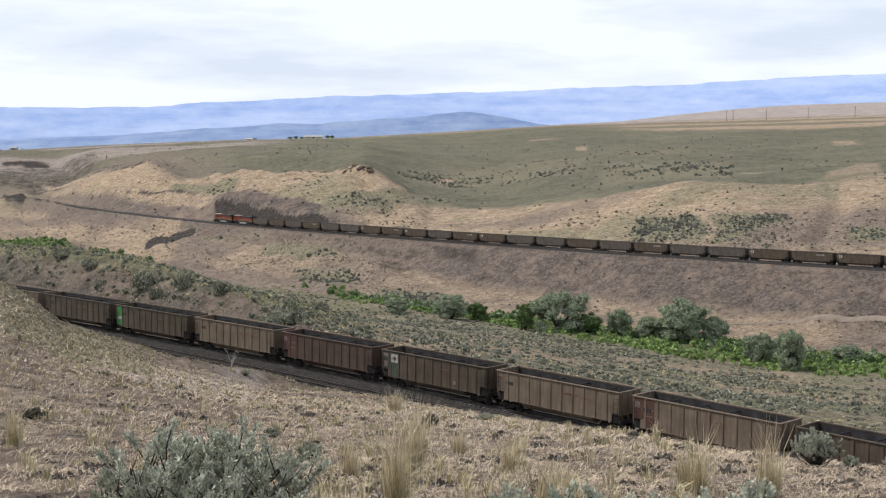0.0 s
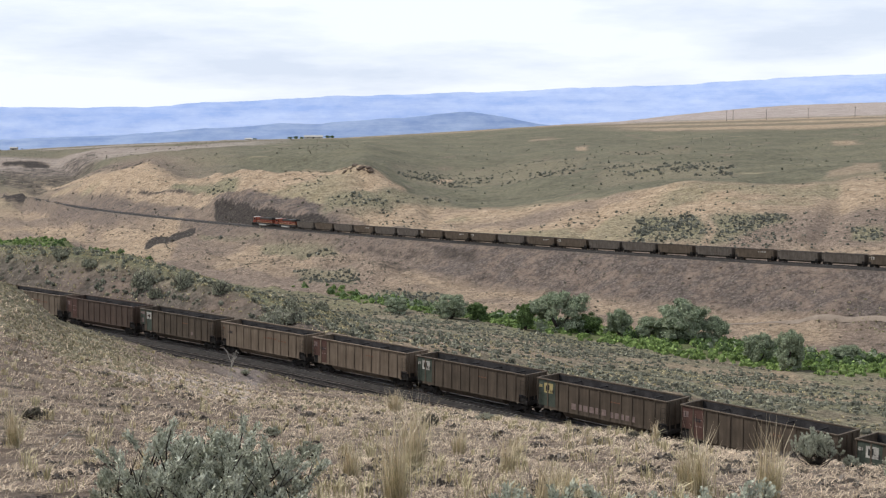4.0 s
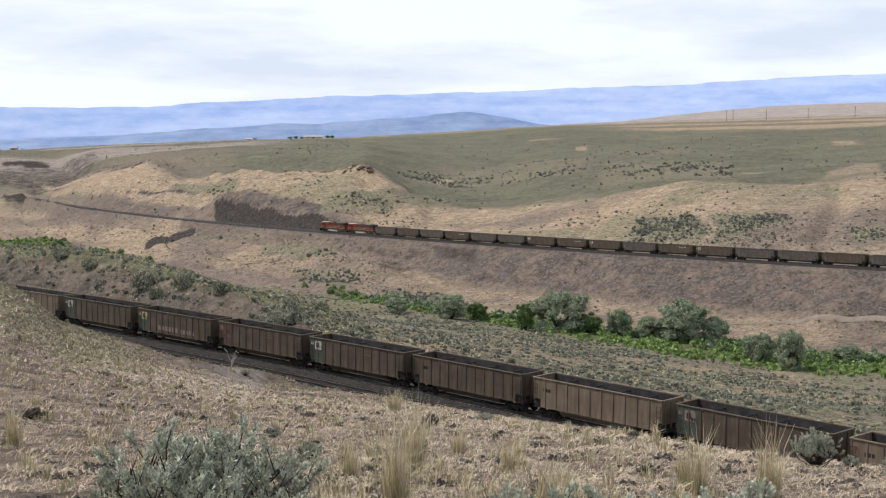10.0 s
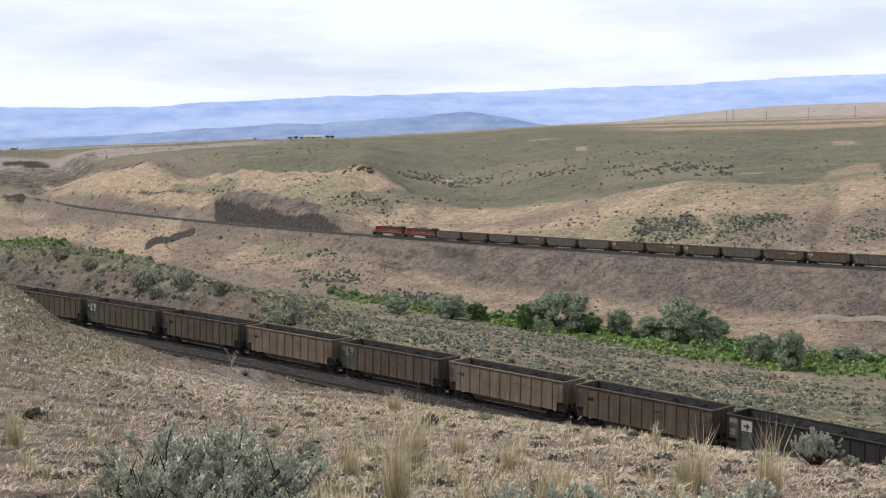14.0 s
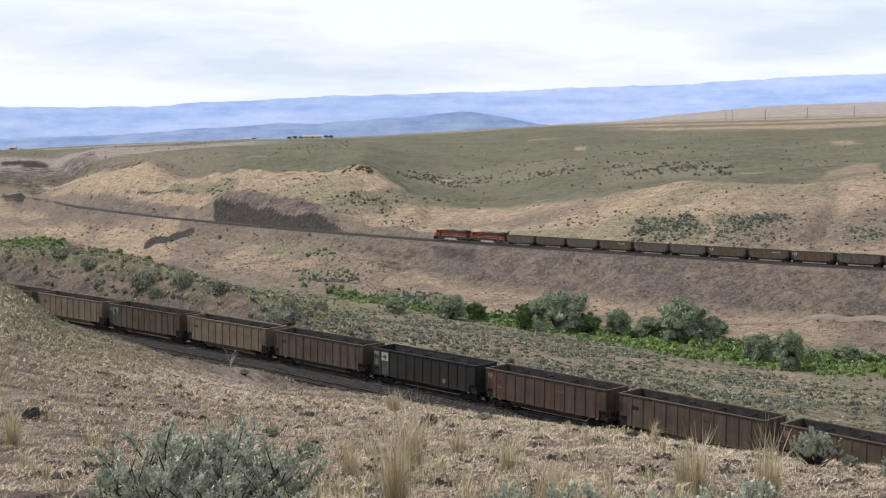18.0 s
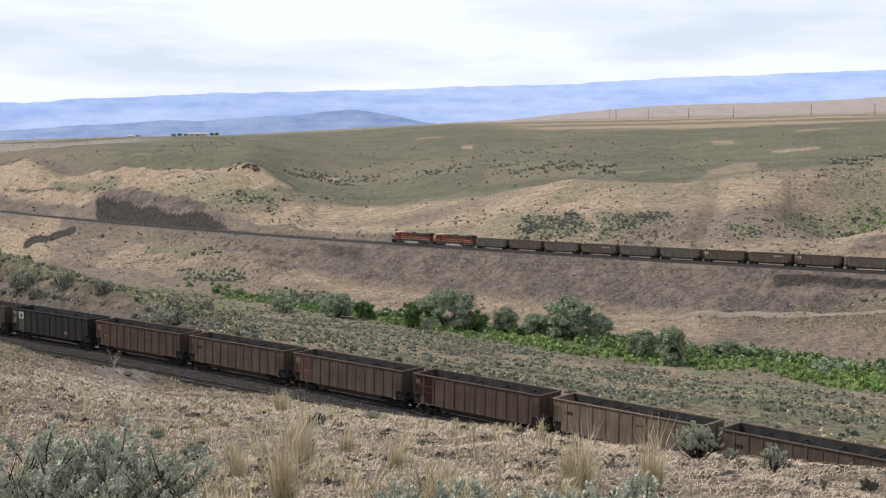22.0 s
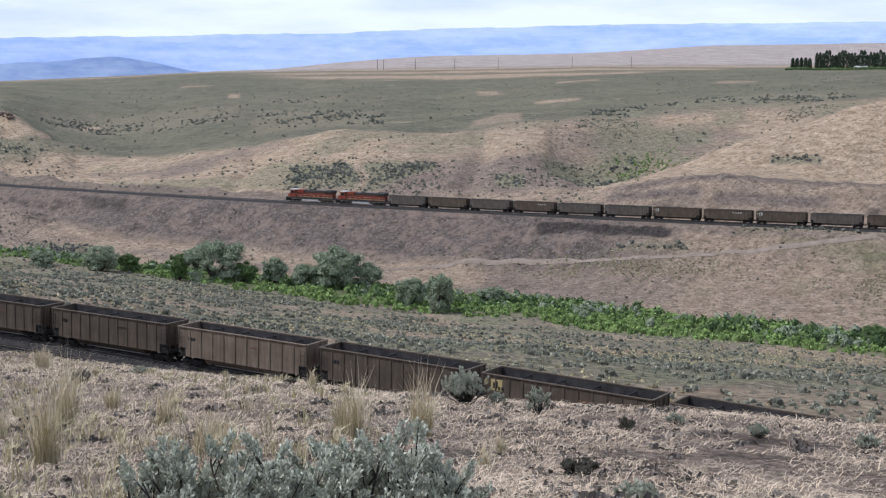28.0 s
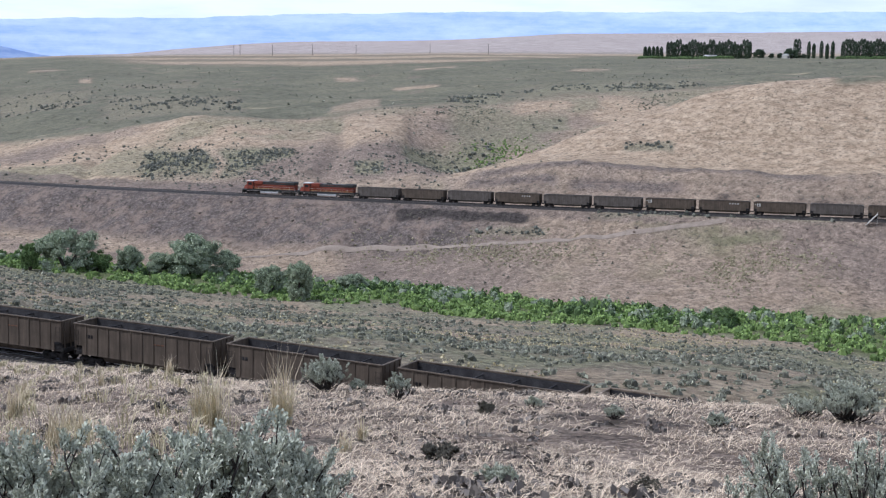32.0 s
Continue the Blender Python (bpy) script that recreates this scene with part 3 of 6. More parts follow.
def within(p, az, r, soft=0.25):
    """How far places lie inside a plot, 0 to 1, with a frayed edge."""
    kind, much, a0, a1, n0, f0, n1, f1 = p
    u = (az - a0) / (a1 - a0)
    lo, hi = n0 + (n1 - n0) * u, f0 + (f1 - f0) * u
    x, y = r * np.sin(np.radians(az)), r * np.cos(np.radians(az))
    fray = rough(x, y, 22, 3, 63)
    v = (r - lo) / np.maximum(hi - lo, 6) + 0.12 * fray
    u = u + 0.06 * fray
    return step(u, 0, 0.12) * step(1 - u, 0, 0.12) * step(v, -0.05, soft) * step(1 - v, -0.05, soft)


def build_ground():
    fine = np.arange(-20.5, 42.5, 0.12)
    az = np.concatenate([np.arange(-90, -20.5, 1.5), fine, np.arange(42.5, 270, 3.0), [270.0]])
    r = np.concatenate([np.array([0.01, 0.8, 1.6]), np.geomspace(2.4, 30, 70), np.geomspace(30.3, 130, 80), np.geomspace(131, 300, 90), np.geomspace(301.5, 560, 170), np.geomspace(562, 900, 90), np.geomspace(905, 2800, 80), np.geomspace(2850, 4990, 12)])
    A, R = np.meshgrid(az, r, indexing="xy")
    X, Y = R * np.sin(np.radians(A)) - 0.5 * np.clip(1 - R / 2.4, 0, 1), R * np.cos(np.radians(A))
    Z = ground_at(X, Y)
    n, m = A.shape
    i = np.arange(n * m).reshape(n, m)
    quads = np.stack([i[:-1, :-1], i[:-1, 1:], i[1:, 1:], i[1:, :-1]], -1).reshape(-1, 4)
    ob = sheet("ground", np.stack([X, Y, Z], -1).reshape(-1, 3), quads, LAND)
    # what grows where
    lines, heights = land_lines(az)
    near_d, _ = track_near(X.ravel(), Y.ravel(), NEAR)
    far_d, _ = track_near(X.ravel(), Y.ravel(), FAR)
    near_d, far_d = near_d.reshape(n, m), far_d.reshape(n, m)
    far_d = np.where(np.abs(far_d) > 9e4, R - crossing(FAR, az, -20, 45)[0][None], far_d)
    cn, cf = bent(CREEK_NEAR, az, 1)[None], bent(CREEK_FAR, az, 1)[None]
    crest, gold_r, bench = lines[18][None], lines[16][None], lines[14][None]
    a = A
    nz = rough(X, Y, 60, 4, 31)
    nz2 = rough(X, Y, 26, 3, 37)
    beyond_near, beyond_far = near_d > 4, far_d > 4
    hill = step(a, 20.8, 21.8)
    start = crest
    golden = hill * (R < gold_r + 8) * step(R, bench - 1, bench + 1.5)
    knob = np.exp(-((a + 2.9) / 1.3) ** 2) * (R > crest * 0.86) * (R < crest * 1.03)
    field = step(R, start * 0.985, start * 1.03) * step(2000 - R, 0, 500) * (0.12 + 0.88 * step(a, -13, -7.5))
    field = np.maximum(field, step(a, 37.0, 37.8) * step(R, gold_r - 22, gold_r - 12) * (R < gold_r + 10))
    field = field * (1 - 0.6 * step(nz2, 0.75, 1.2))
    straw = beyond_far * step(nz, -0.75, 0.2) * (R < start * 1.04) * (0.45 * step(18 - a, 0, 8) + 0.6)
    # western crests: straw grass, laid on stronger to paint in their sunlit brightness
    straw = np.maximum(straw, step(R / crest, 0.8, 0.95) * (R < crest * 1.05) * step(-a - 2.2, 0, 1) * step(a, -14.8, -13.5) * (1 - 0.5 * step(nz2, 0.2, 0.7)))
    straw = np.maximum(straw, 0.95 * golden * beyond_far)
    straw = np.maximum(straw, hill * step(R, bench - 2, bench) * step(bench + 12 - R, 0, 6))
    straw = np.maximum(straw, 0.7 * (R > cf - 2) * (far_d < -24) * step(nz2, -0.7, 0.2) * step(a, -5, 0) * step(20 - a, 0, 4))
    straw = np.maximum(straw, 0.6 * step(R, 1550, 1800) * (a > 5))
    straw = np.maximum(straw, 0.75 * step(-2.5 - a, 0, 4) * (far_d < -6) * (R > cf + 20) * step(nz, -0.6, 0.3))
    sage = beyond_near * (R < cn + 5) * (0.4 + 0.55 * step(nz2 + 0.5 * nz, -0.6, 0.4))
    sage = np.maximum(sage, 0.6 * beyond_far * (R < start) * step(nz + 0.4 * nz2, 0.3, 0.8) * (1 - golden))
    
    sage = np.maximum(sage, 0.6 * hill * (R > gold_r + 8) * (R < crest) * step(nz2, -0.5, 0.4)) * (1 - knob)
    straw = np.maximum(straw, knob)
    sage = np.maximum(sage, 0.85 * (near_d > 13) * (near_d < 45) * step(-3 - a, 0, 4) * (R < cn))
    sage = np.maximum(sage, 0.8 * (near_d < -6) * (R > 75) * step(-13 - a, 0, 2.0))
    sage = np.maximum(sage, 0.75 * step(R, 1000, 1300) * (a < 4) * step(nz, -0.5, 0.5))
    soil = step(far_d, -34, -22) * (far_d < 0) * step(a, -3, 0) * step(26 - a, 0, 5) * 0.95
    soil = np.maximum(soil, (np.abs(far_d) < 16) * 0.75 * step(24 - a, 0, 3))
    soil = np.maximum(soil, step(10 - np.abs(near_d - 4), 0, 4) * (near_d > 2) * step(-2 - a, 0, 4) * 0.85)
    soil = np.maximum(soil, step(7.0 - np.abs(near_d + 2.15), 0, 1.5) * 0.95)
    soil = np.maximum(soil, (far_d > 3) * (far_d < 26) * step(a, -10.2, -9.6) * step(-3.4 - a, 0, 1.5))
    green = step(R, cn + 1, cn + 9) * step(cf + 6 - R, 0, 10) * (0.9 * (np.abs(a - 10) < 60)) * np.interp(a, (-14.2, -13.4, -5.2, -3.6), (1, 0.0, 0.0, 1))
    foot_ = hill * (R < bench) * beyond_far
    soil = np.maximum(soil, 0.3 * foot_ * step(nz2, -0.2, 0.6))
    straw = np.maximum(straw * (1 - foot_), foot_ * (0.25 + 0.3 * step(nz2, -0.6, 0.3) + 0.9 * step(R, bench - 4, bench - 1)))
    sage = sage * (1 - foot_)
    bank = step(near_d, 11, 15) * (R < cn + 4) * step(-2 - a, 0, 3)
    straw = np.maximum(straw, 0.7 * bank * step(nz2, -0.6, 0.4))
    green = np.maximum(green, 0.32 * bank)
    slope_r = (R > cf + 4) * (far_d < -8) * step(a, 17, 21)
    straw = np.maximum(straw, 0.5 * slope_r * step(nz, -0.2, 0.8))
    green = np.maximum(green, 0.34 * slope_r * step(nz + 0.6 * nz2, 0.45, 1.1) * (far_d > -75))
    flat = (near_d > 12) * (R < cn) * step(a, -8, -2)
    straw = np.maximum(straw, 0.7 * flat * step(rough(X, Y, 20, 3, 55), 0.1, 0.7))
    sage = sage * (1 - 0.7 * flat * step(rough(X, Y, 20, 3, 55), 0.1, 0.6))
    wob = 3.0 * nz2
    far_flat = step(R, 1550, 1750)
    band = step(np.sin(R / 75 + 1.6 * rough(X, Y, 260, 3, 99)), -0.3, 0.5)
    straw = np.where(far_flat > 0.5, 0.25 + 0.7 * band, straw)
    field = np.maximum(field, 0.75 * far_flat * (1 - band))
    rock = step(far_d, 3.5, 4.5) * step(np.interp(a, (-9.8, -8.4, -5.5, -3.4), (18, 15, 11, 7)) + wob - far_d, 0, 2) * step(a, -10.0, -9.6) * step(-3.2 - a, 0, 2.2)
    rock = np.maximum(rock, 0.5 * step(-far_d, 5, 7) * step(17 + far_d + wob, 0, 5) * step(a, -2.5, -0.5) * step(2.4 - a, 0, 1.2))
    rock = np.maximum(rock, 0.46 * step(nz + 0.8 * nz2, 0.3, 1.1) * (far_d < -6) * (R > cf + 8) * step(1 - a, 0, 3))
    rock = np.maximum(rock, 0.42 * hill * step(far_d, 5, 8) * step(22 + 2 * wob - far_d, 0, 6) * step(nz2, -0.3, 0.6))
    rock = np.maximum(rock, 0.72 * step(-far_d, 5, 7) * step(14 + far_d + 0.7 * wob, 0, 3) * step(a, 18.5, 19.4) * step(26.5 - a, 0, 2.5))
    rock = np.maximum(rock, 0.5 * step(R, 1250, 1300) * step(1500 - R, 0, 60) * step(-13.5 - a, 0, 1.5))
    plain = step(R, 1180, 1320) * step(-5 - a, 0, 4)      # the level land of the far west, in pale and green strips
    strip = step(np.sin(R / 46 + 2.2 * rough(X, Y, 330, 3, 29)), -0.2, 0.5)
    sage, soil, straw = sage * (1 - 0.8 * plain), soil * (1 - plain), straw * (1 - plain)
    field = np.maximum(field, plain * (0.85 - 0.5 * strip))
    # the far eastern hill is paled in colour to stand for haze
    pale_haze_silt = np.maximum(step(R, 1650, 1800) * step(a, 3, 9), 0.55 * plain * strip)
    start = np.interp(a, (6, 12, 22, 28), (1460, 1310, 1350, 1600))      # cut grain before the pale hill
    grain = step(R, start - 30, start + 60) * step(1760 - R, 0, 80) * step(a, 5, 9) * (0.35 + 0.65 * step(np.sin(R / 24 + 1.5 * rough(X, Y, 200, 3, 33)), -0.5, 0.3))
    field = field * (1 - 0.9 * grain)
    straw = np.maximum(straw, grain)
    layers = {"rock": rock, "field": field, "soil": soil, "sage": sage, "straw": straw, "green": green, "pale_haze_silt": pale_haze_silt}
    plots()
    for p in PLOTS:
        c = np.nonzero((az > p[2] - 0.5) & (az < p[3] + 0.5))[0]
        m = p[1] * within(p, A[:, c], R[:, c])
        for k, v in layers.items():
            if k != p[0]:
                v[:, c] = v[:, c] * (1 - m)
        layers[p[0]][:, c] = np.maximum(layers[p[0]][:, c], m)
    for k, v in layers.items():
        at = ob.data.attributes.new(k, "FLOAT", "POINT")
        at.data.foreach_set("value", np.clip(v, 0, 1).astype(np.float32).ravel())
    tagged(ob, "dry rangeland ground of straw grass, sagebrush soil and green field", "ground", kind="structure")
    return ob


build_ground()

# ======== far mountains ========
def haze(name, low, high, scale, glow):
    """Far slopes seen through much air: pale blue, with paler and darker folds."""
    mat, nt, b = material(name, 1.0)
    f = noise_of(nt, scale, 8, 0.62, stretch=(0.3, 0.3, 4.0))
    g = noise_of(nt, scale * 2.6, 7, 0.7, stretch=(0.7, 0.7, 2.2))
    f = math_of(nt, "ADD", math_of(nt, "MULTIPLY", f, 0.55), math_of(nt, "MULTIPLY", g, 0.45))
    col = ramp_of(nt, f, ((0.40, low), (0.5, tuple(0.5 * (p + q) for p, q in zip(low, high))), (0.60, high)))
    # aerial haze painted in: the pale blue is base colour and also glows
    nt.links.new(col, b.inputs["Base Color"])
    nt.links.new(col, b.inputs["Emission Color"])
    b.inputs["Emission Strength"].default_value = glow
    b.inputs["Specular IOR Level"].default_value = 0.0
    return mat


MOUNTAIN = bearing_table([(-40, 1.0), (-18.39, 1.14), (-15.04, 1.1), (-13.67, 1.19), (-12.75, 1.13), (-9.23, 1.38), (-4.43, 1.62), (0.42, 1.72), (5.27, 1.89),
                          (10.04, 2.01), (14.5, 2.25), (18.6, 2.38), (26.13, 2.55), (33.18, 2.57), (39.19, 2.63), (60, 2.4)])
MIDHILL = bearing_table([(-30, -0.4), (-18.43, -0.19), (-13.93, -0.03), (-9, 0.3), (-6.86, 0.47), (-5.2, 0.42), (-3.48, 0.6), (-1.53, 0.69), (0.2, 0.85), (1.39, 0.92),
                         (2.6, 0.72), (4.3, 0.37), (5.76, 0.2), (9, -0.4)])


def ridge(name, table, dist, depth, mat, label, rows=14, jag=0.02):
    az = np.arange(-50, 70, 0.12)
    el = bent(table, az, 1)
    v, k = [], len(az)
    for j in range(rows):
        u = j / (rows - 1)
        rr = dist - depth * (1 - u) * 0.5 + 5 * rough(az * 18, az * 0 + j * 3, 60, 3, 7)
        e = -1.2 + (el + 1.2) * u ** 0.8 + jag * rough(az * 10, az * 0 + 60 * u, 9, 4, 4) * (0.6 + 0.4 * u)
        v.append(np.stack([rr * np.sin(np.radians(az)), rr * np.cos(np.radians(az)), EYE[2] + rr * np.tan(np.radians(e))], -1))
    i = np.arange(rows * k).reshape(rows, k)
    quads = np.stack([i[:-1, :-1], i[:-1, 1:], i[1:, 1:], i[1:, :-1]], -1).reshape(-1, 4)
    return tagged(sheet(name, np.concatenate(v), quads, mat), label, "mountain", kind="structure")


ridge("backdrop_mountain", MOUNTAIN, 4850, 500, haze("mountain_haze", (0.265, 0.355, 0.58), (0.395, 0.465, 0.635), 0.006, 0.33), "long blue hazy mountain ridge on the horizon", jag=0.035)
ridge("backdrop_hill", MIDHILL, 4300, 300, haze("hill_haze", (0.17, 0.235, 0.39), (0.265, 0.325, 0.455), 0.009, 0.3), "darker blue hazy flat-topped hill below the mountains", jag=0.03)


# ======== track: ballast bed, ties and rails ========
def ribbon(name, track, side, section, s0, s1, mat, stepm=4.0):
    """A section of (offset, height) points swept along a track."""
    v = []
    ss = np.arange(s0, s1 + 0.1, stepm)
    for s in ss:
        for o, h in section:
            v.append(on_track(track, s, side + o, h)[:3])
    k, n = len(section), len(ss)
    i = np.arange(n * k).reshape(n, k)
    quads = np.stack([i[:-1, :-1], i[1:, :-1], i[1:, 1:], i[:-1, 1:]], -1).reshape(-1, 4)
    return sheet(name, v, quads, mat, smooth=False)


RAIL_SECTION = [(-0.075, -0.17), (-0.07, -0.155), (-0.015, -0.13), (-0.015, -0.045), (-0.037, -0.035), (-0.034, 0.0), (0.034, 0.0), (0.037, -0.035),
                (0.015, -0.045), (0.015, -0.13), (0.07, -0.155), (0.075, -0.17)]


def tie_mesh(mat):
    bm = bmesh.new()
    box(bm, -0.13, 0.13, -1.3, 1.3, -0.38, -0.17, 0.02)
    me = bpy.data.meshes.new("tie")
    bm.to_mesh(me)
    bm.free()
    me.materials.append(mat)
    return me


def lay_track(track, side, s0, s1, tie0, tie1, label, mat):
    bed = ribbon("railway_track", track, side, [(-3.3, -0.85), (-1.75, -0.27), (1.75, -0.27), (3.3, -0.85)], s0, s1, BALLAST)
    tagged(bed, label, "railway track", kind="structure")
    for o in (-0.755, 0.755):
        ribbon("rail", track, side + o, RAIL_SECTION, s0, s1, RAIL).parent = bed
    me = tie_mesh(mat)
    s = tie0
    while s < tie1:
        x, y, z, h = on_track(track, s, side)
        t = new("tie", me)
        t.matrix_world = pose(x, y, z, 0, 0, h)
        t.parent = bed
        s += 0.61
    return bed


lay_track(NEAR, 0.0, -300, 300, -62, 14, "dark ballasted main railway track that carries the coal train", TIE)
lay_track(NEAR, -4.3, -300, 300, -70, 20, "empty second railway track beside the main one", OLD_TIE)
lay_track(FAR, 0.0, -790, 320, -120, 60, "ballasted railway track along the far embankment", TIE)

# ======== plants ========
rng = np.random.default_rng(7)


def turned(n, spread_=1.0):
    """n random right-angled pairs of directions."""
    a = rng.normal(size=(n, 3))
    a /= np.linalg.norm(a, axis=1)[:, None]
    b = np.cross(a, rng.normal(size=(n, 3)))
    b /= np.linalg.norm(b, axis=1)[:, None]
    return a, b


def leaves(centres, length, width, up=0.0):
    """Pointed leaf pieces (a kite of two triangles each) at the centres."""
    n = len(centres)
    a, b = turned(n)
    a[:, 2] = np.abs(a[:, 2]) * (1 + up) + up * 0.5
    a /= np.linalg.norm(a, axis=1)[:, None]
    b = np.cross(a, b)
    b /= np.maximum(np.linalg.norm(b, axis=1), 1e-6)[:, None]
    L, W = np.broadcast_to(length, n)[:, None] * a, np.broadcast_to(width, n)[:, None] * b
    v = np.stack([centres - L * 0.5, centres + W * 0.5 + L * 0.1, centres + L * 0.5, centres - W * 0.5 + L * 0.1], 1)
    return v.reshape(-1, 3), np.arange(4 * n).reshape(n, 4)


def wedges(centres, axis, length, width):
    """Small wedge-shaped leaves, a triangle each, that point along axis."""
    n = len(centres)
    a = axis + rng.normal(size=(n, 3)) * 0.7
    a /= np.maximum(np.linalg.norm(a, axis=1), 1e-6)[:, None]
    b = np.cross(a, rng.normal(size=(n, 3)))
    b /= np.maximum(np.linalg.norm(b, axis=1), 1e-6)[:, None]
    L, W = np.broadcast_to(length, n)[:, None] * a, np.broadcast_to(width, n)[:, None] * b * 0.5
    return np.stack([centres, centres + L - W, centres + L + W], 1).reshape(-1, 3), np.arange(3 * n).reshape(n, 3)


def join(pieces):
    vs, fs, k = [], [], 0
    for v, f in pieces:
        vs.append(v)
        fs.append(f + k)
        k += len(v)
    return np.concatenate(vs), np.concatenate(fs)


def dome(base, wide, high, n, shell=0.55):
    """n places in each bush's dome; base is an array of feet."""
    m = len(base)
    d = rng.normal(size=(m, n, 3))
    d[..., 2] = np.abs(d[..., 2])
    d /= np.linalg.norm(d, axis=2)[..., None]
    lump = 0.75 + 0.25 * np.sin(d[..., 0] * 5 + base[:, None, 0] * 3) * np.cos(d[..., 1] * 6 + base[:, None, 1])
    rad = (shell + (1 - shell) * rng.random((m, n))) * lump
    p = base[:, None, :] + d * rad[..., None] * np.stack([wide / 2, wide / 2, high], -1)[:, None, :]
    return p.reshape(-1, 3)


def cores(base, wide, high):
    """A lumpy low dome for each bush: two uneven rings and a top."""
    m = len(base)
    a = np.arange(6) * math.pi / 3 + rng.uniform(0, 6.28, (m, 1))
    ring = np.stack([np.cos(a), np.sin(a)], -1)
    lo = ring * (wide / 2)[:, None, None] * rng.uniform(0.65, 1.05, (m, 6, 1))
    hi = ring * (wide / 2)[:, None, None] * rng.uniform(0.45, 0.85, (m, 6, 1))
    zl, zh = high[:, None] * rng.uniform(-0.05, 0.15, (m, 6)), high[:, None] * rng.uniform(0.45, 0.8, (m, 6))
    lo, hi = np.concatenate([lo, zl[..., None]], 2), np.concatenate([hi, zh[..., None]], 2)
    top = np.stack([wide * rng.uniform(-0.12, 0.12, m), wide * rng.uniform(-0.12, 0.12, m), high * rng.uniform(0.75, 0.95, m)], -1)[:, None]
    v = (np.concatenate([lo, hi, top], 1) + base[:, None]).reshape(-1, 3)
    one = []
    for k in range(6):
        j = (k + 1) % 6
        one += [(k, j, 6 + j), (k, 6 + j, 6 + k), (6 + k, 6 + j, 12)]
    return v, (np.array(one)[None] + 13 * np.arange(m)[:, None, None]).reshape(-1, 3)


def bushes(name, x, y, wide, high, n, mat, label, category, leaf=0.3, core=True):
    """A scatter of low bushes as one object."""
    base = np.stack([x, y, ground_at(x, y) - 0.05], -1)
    c = dome(base, wide, high, n, 0.7 if core else 0.5)
    size = np.repeat(wide * leaf, n) * rng.uniform(0.6, 1.3, len(c))
    v, f = leaves(c, size * 1.25, size * 0.85, 0.4)
    f = np.concatenate([f[:, [0, 1, 2]], f[:, [0, 2, 3]]])
    outer = len(f)
    if core:
        v, f = join([(v, f), cores(base, wide * 0.78, high * 0.82)])
    ob = sheet(name, v, f, mat, smooth=False)
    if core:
        # the core gets the darker leaf tone: inner shade put into its colour
        ob.data.materials.append(SHADED_HEARTS.get(mat.name, mat))
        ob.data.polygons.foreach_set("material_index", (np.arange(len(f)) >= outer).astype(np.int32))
    return tagged(ob, label, category, kind="stuff")


def scatter(n, az0, az1, near, far, keep):
    """Random places between two ranges (functions of bearing), thinned out by keep(x, y, az, r)."""
    az = rng.uniform(az0, az1, n)
    lo, hi = near(az), far(az)
    r = np.sqrt(lo ** 2 + rng.random(n) * np.maximum(hi ** 2 - lo ** 2, 0))
    x, y = r * np.sin(np.radians(az)), r * np.cos(np.radians(az))
    m = (hi > lo) & (rng.random(n) < keep(x, y, az, r))
    return x[m], y[m], r[m], az[m]


SAGE = foliage("sage_leaves", (0.15, 0.154, 0.106), (0.42, 0.415, 0.30))
SAGE_NEAR = foliage("silver_sage_leaves", (0.22, 0.23, 0.17), (0.66, 0.665, 0.525))
STEM = mottled("dark_sage_stem", (0.018, 0.015, 0.013), (0.07, 0.058, 0.049), 9.0, 0.9, fine=40)
SLOPE_SAGE = foliage("slope_sage_leaves", (0.105, 0.107, 0.082), (0.28, 0.276, 0.215))
DARK_BRUSH = foliage("dark_brush", (0.095, 0.088, 0.066), (0.20, 0.18, 0.138))
OLIVE = foliage("olive_leaves", (0.15, 0.185, 0.11), (0.40, 0.45, 0.30))
WILLOW = foliage("green_leaves", (0.105, 0.165, 0.043), (0.32, 0.43, 0.13))
WILLOW_DARK = foliage("deep_green_leaves", (0.06, 0.10, 0.032), (0.20, 0.285, 0.10))
STRAW = foliage("dry_grass", (0.145, 0.105, 0.072), (0.86, 0.69, 0.49))
TUFT = foliage("straw_green_tussock", (0.27, 0.235, 0.125), (0.70, 0.60, 0.375))
PALE_STEM = foliage("pale_seed_stems", (0.42, 0.34, 0.215), (0.78, 0.66, 0.46))
DEAD = foliage("dead_stems", (0.065, 0.056, 0.048), (0.25, 0.215, 0.18))
LIP = foliage("olive_dry_tufts", (0.215, 0.19, 0.115), (0.48, 0.42, 0.265))
# darkened copies of the leaf colours, painting the shade inside bushes and crowns
SHADED_HEARTS = {"slope_sage_leaves": foliage("slope_sage_shaded_hearts", (0.058, 0.059, 0.047), (0.15, 0.148, 0.116)), "sage_leaves": foliage("sage_shaded_hearts", (0.06, 0.060, 0.044), (0.17, 0.166, 0.122)), "green_leaves": foliage("green_shaded_hearts", (0.06, 0.095, 0.026), (0.17, 0.235, 0.07)),
          "deep_green_leaves": foliage("deep_green_shaded_hearts", (0.03, 0.05, 0.018), (0.08, 0.12, 0.04)), "olive_leaves": foliage("olive_shaded_hearts", (0.085, 0.105, 0.062), (0.22, 0.245, 0.165)), "olive_dry_tufts": foliage("tuft_shaded_hearts", (0.15, 0.13, 0.08), (0.31, 0.27, 0.17))}
WOOD = mottled("grey_bark", (0.035, 0.030, 0.027), (0.115, 0.097, 0.083), 9.0, 0.9, fine=40)
near_range = lambda az: crossing(NEAR, az, -22, 60)[0]
far_range = lambda az: crossing(FAR, az, -20, 45)[0]
crest_range = lambda az: bent(CREST, az, 1)


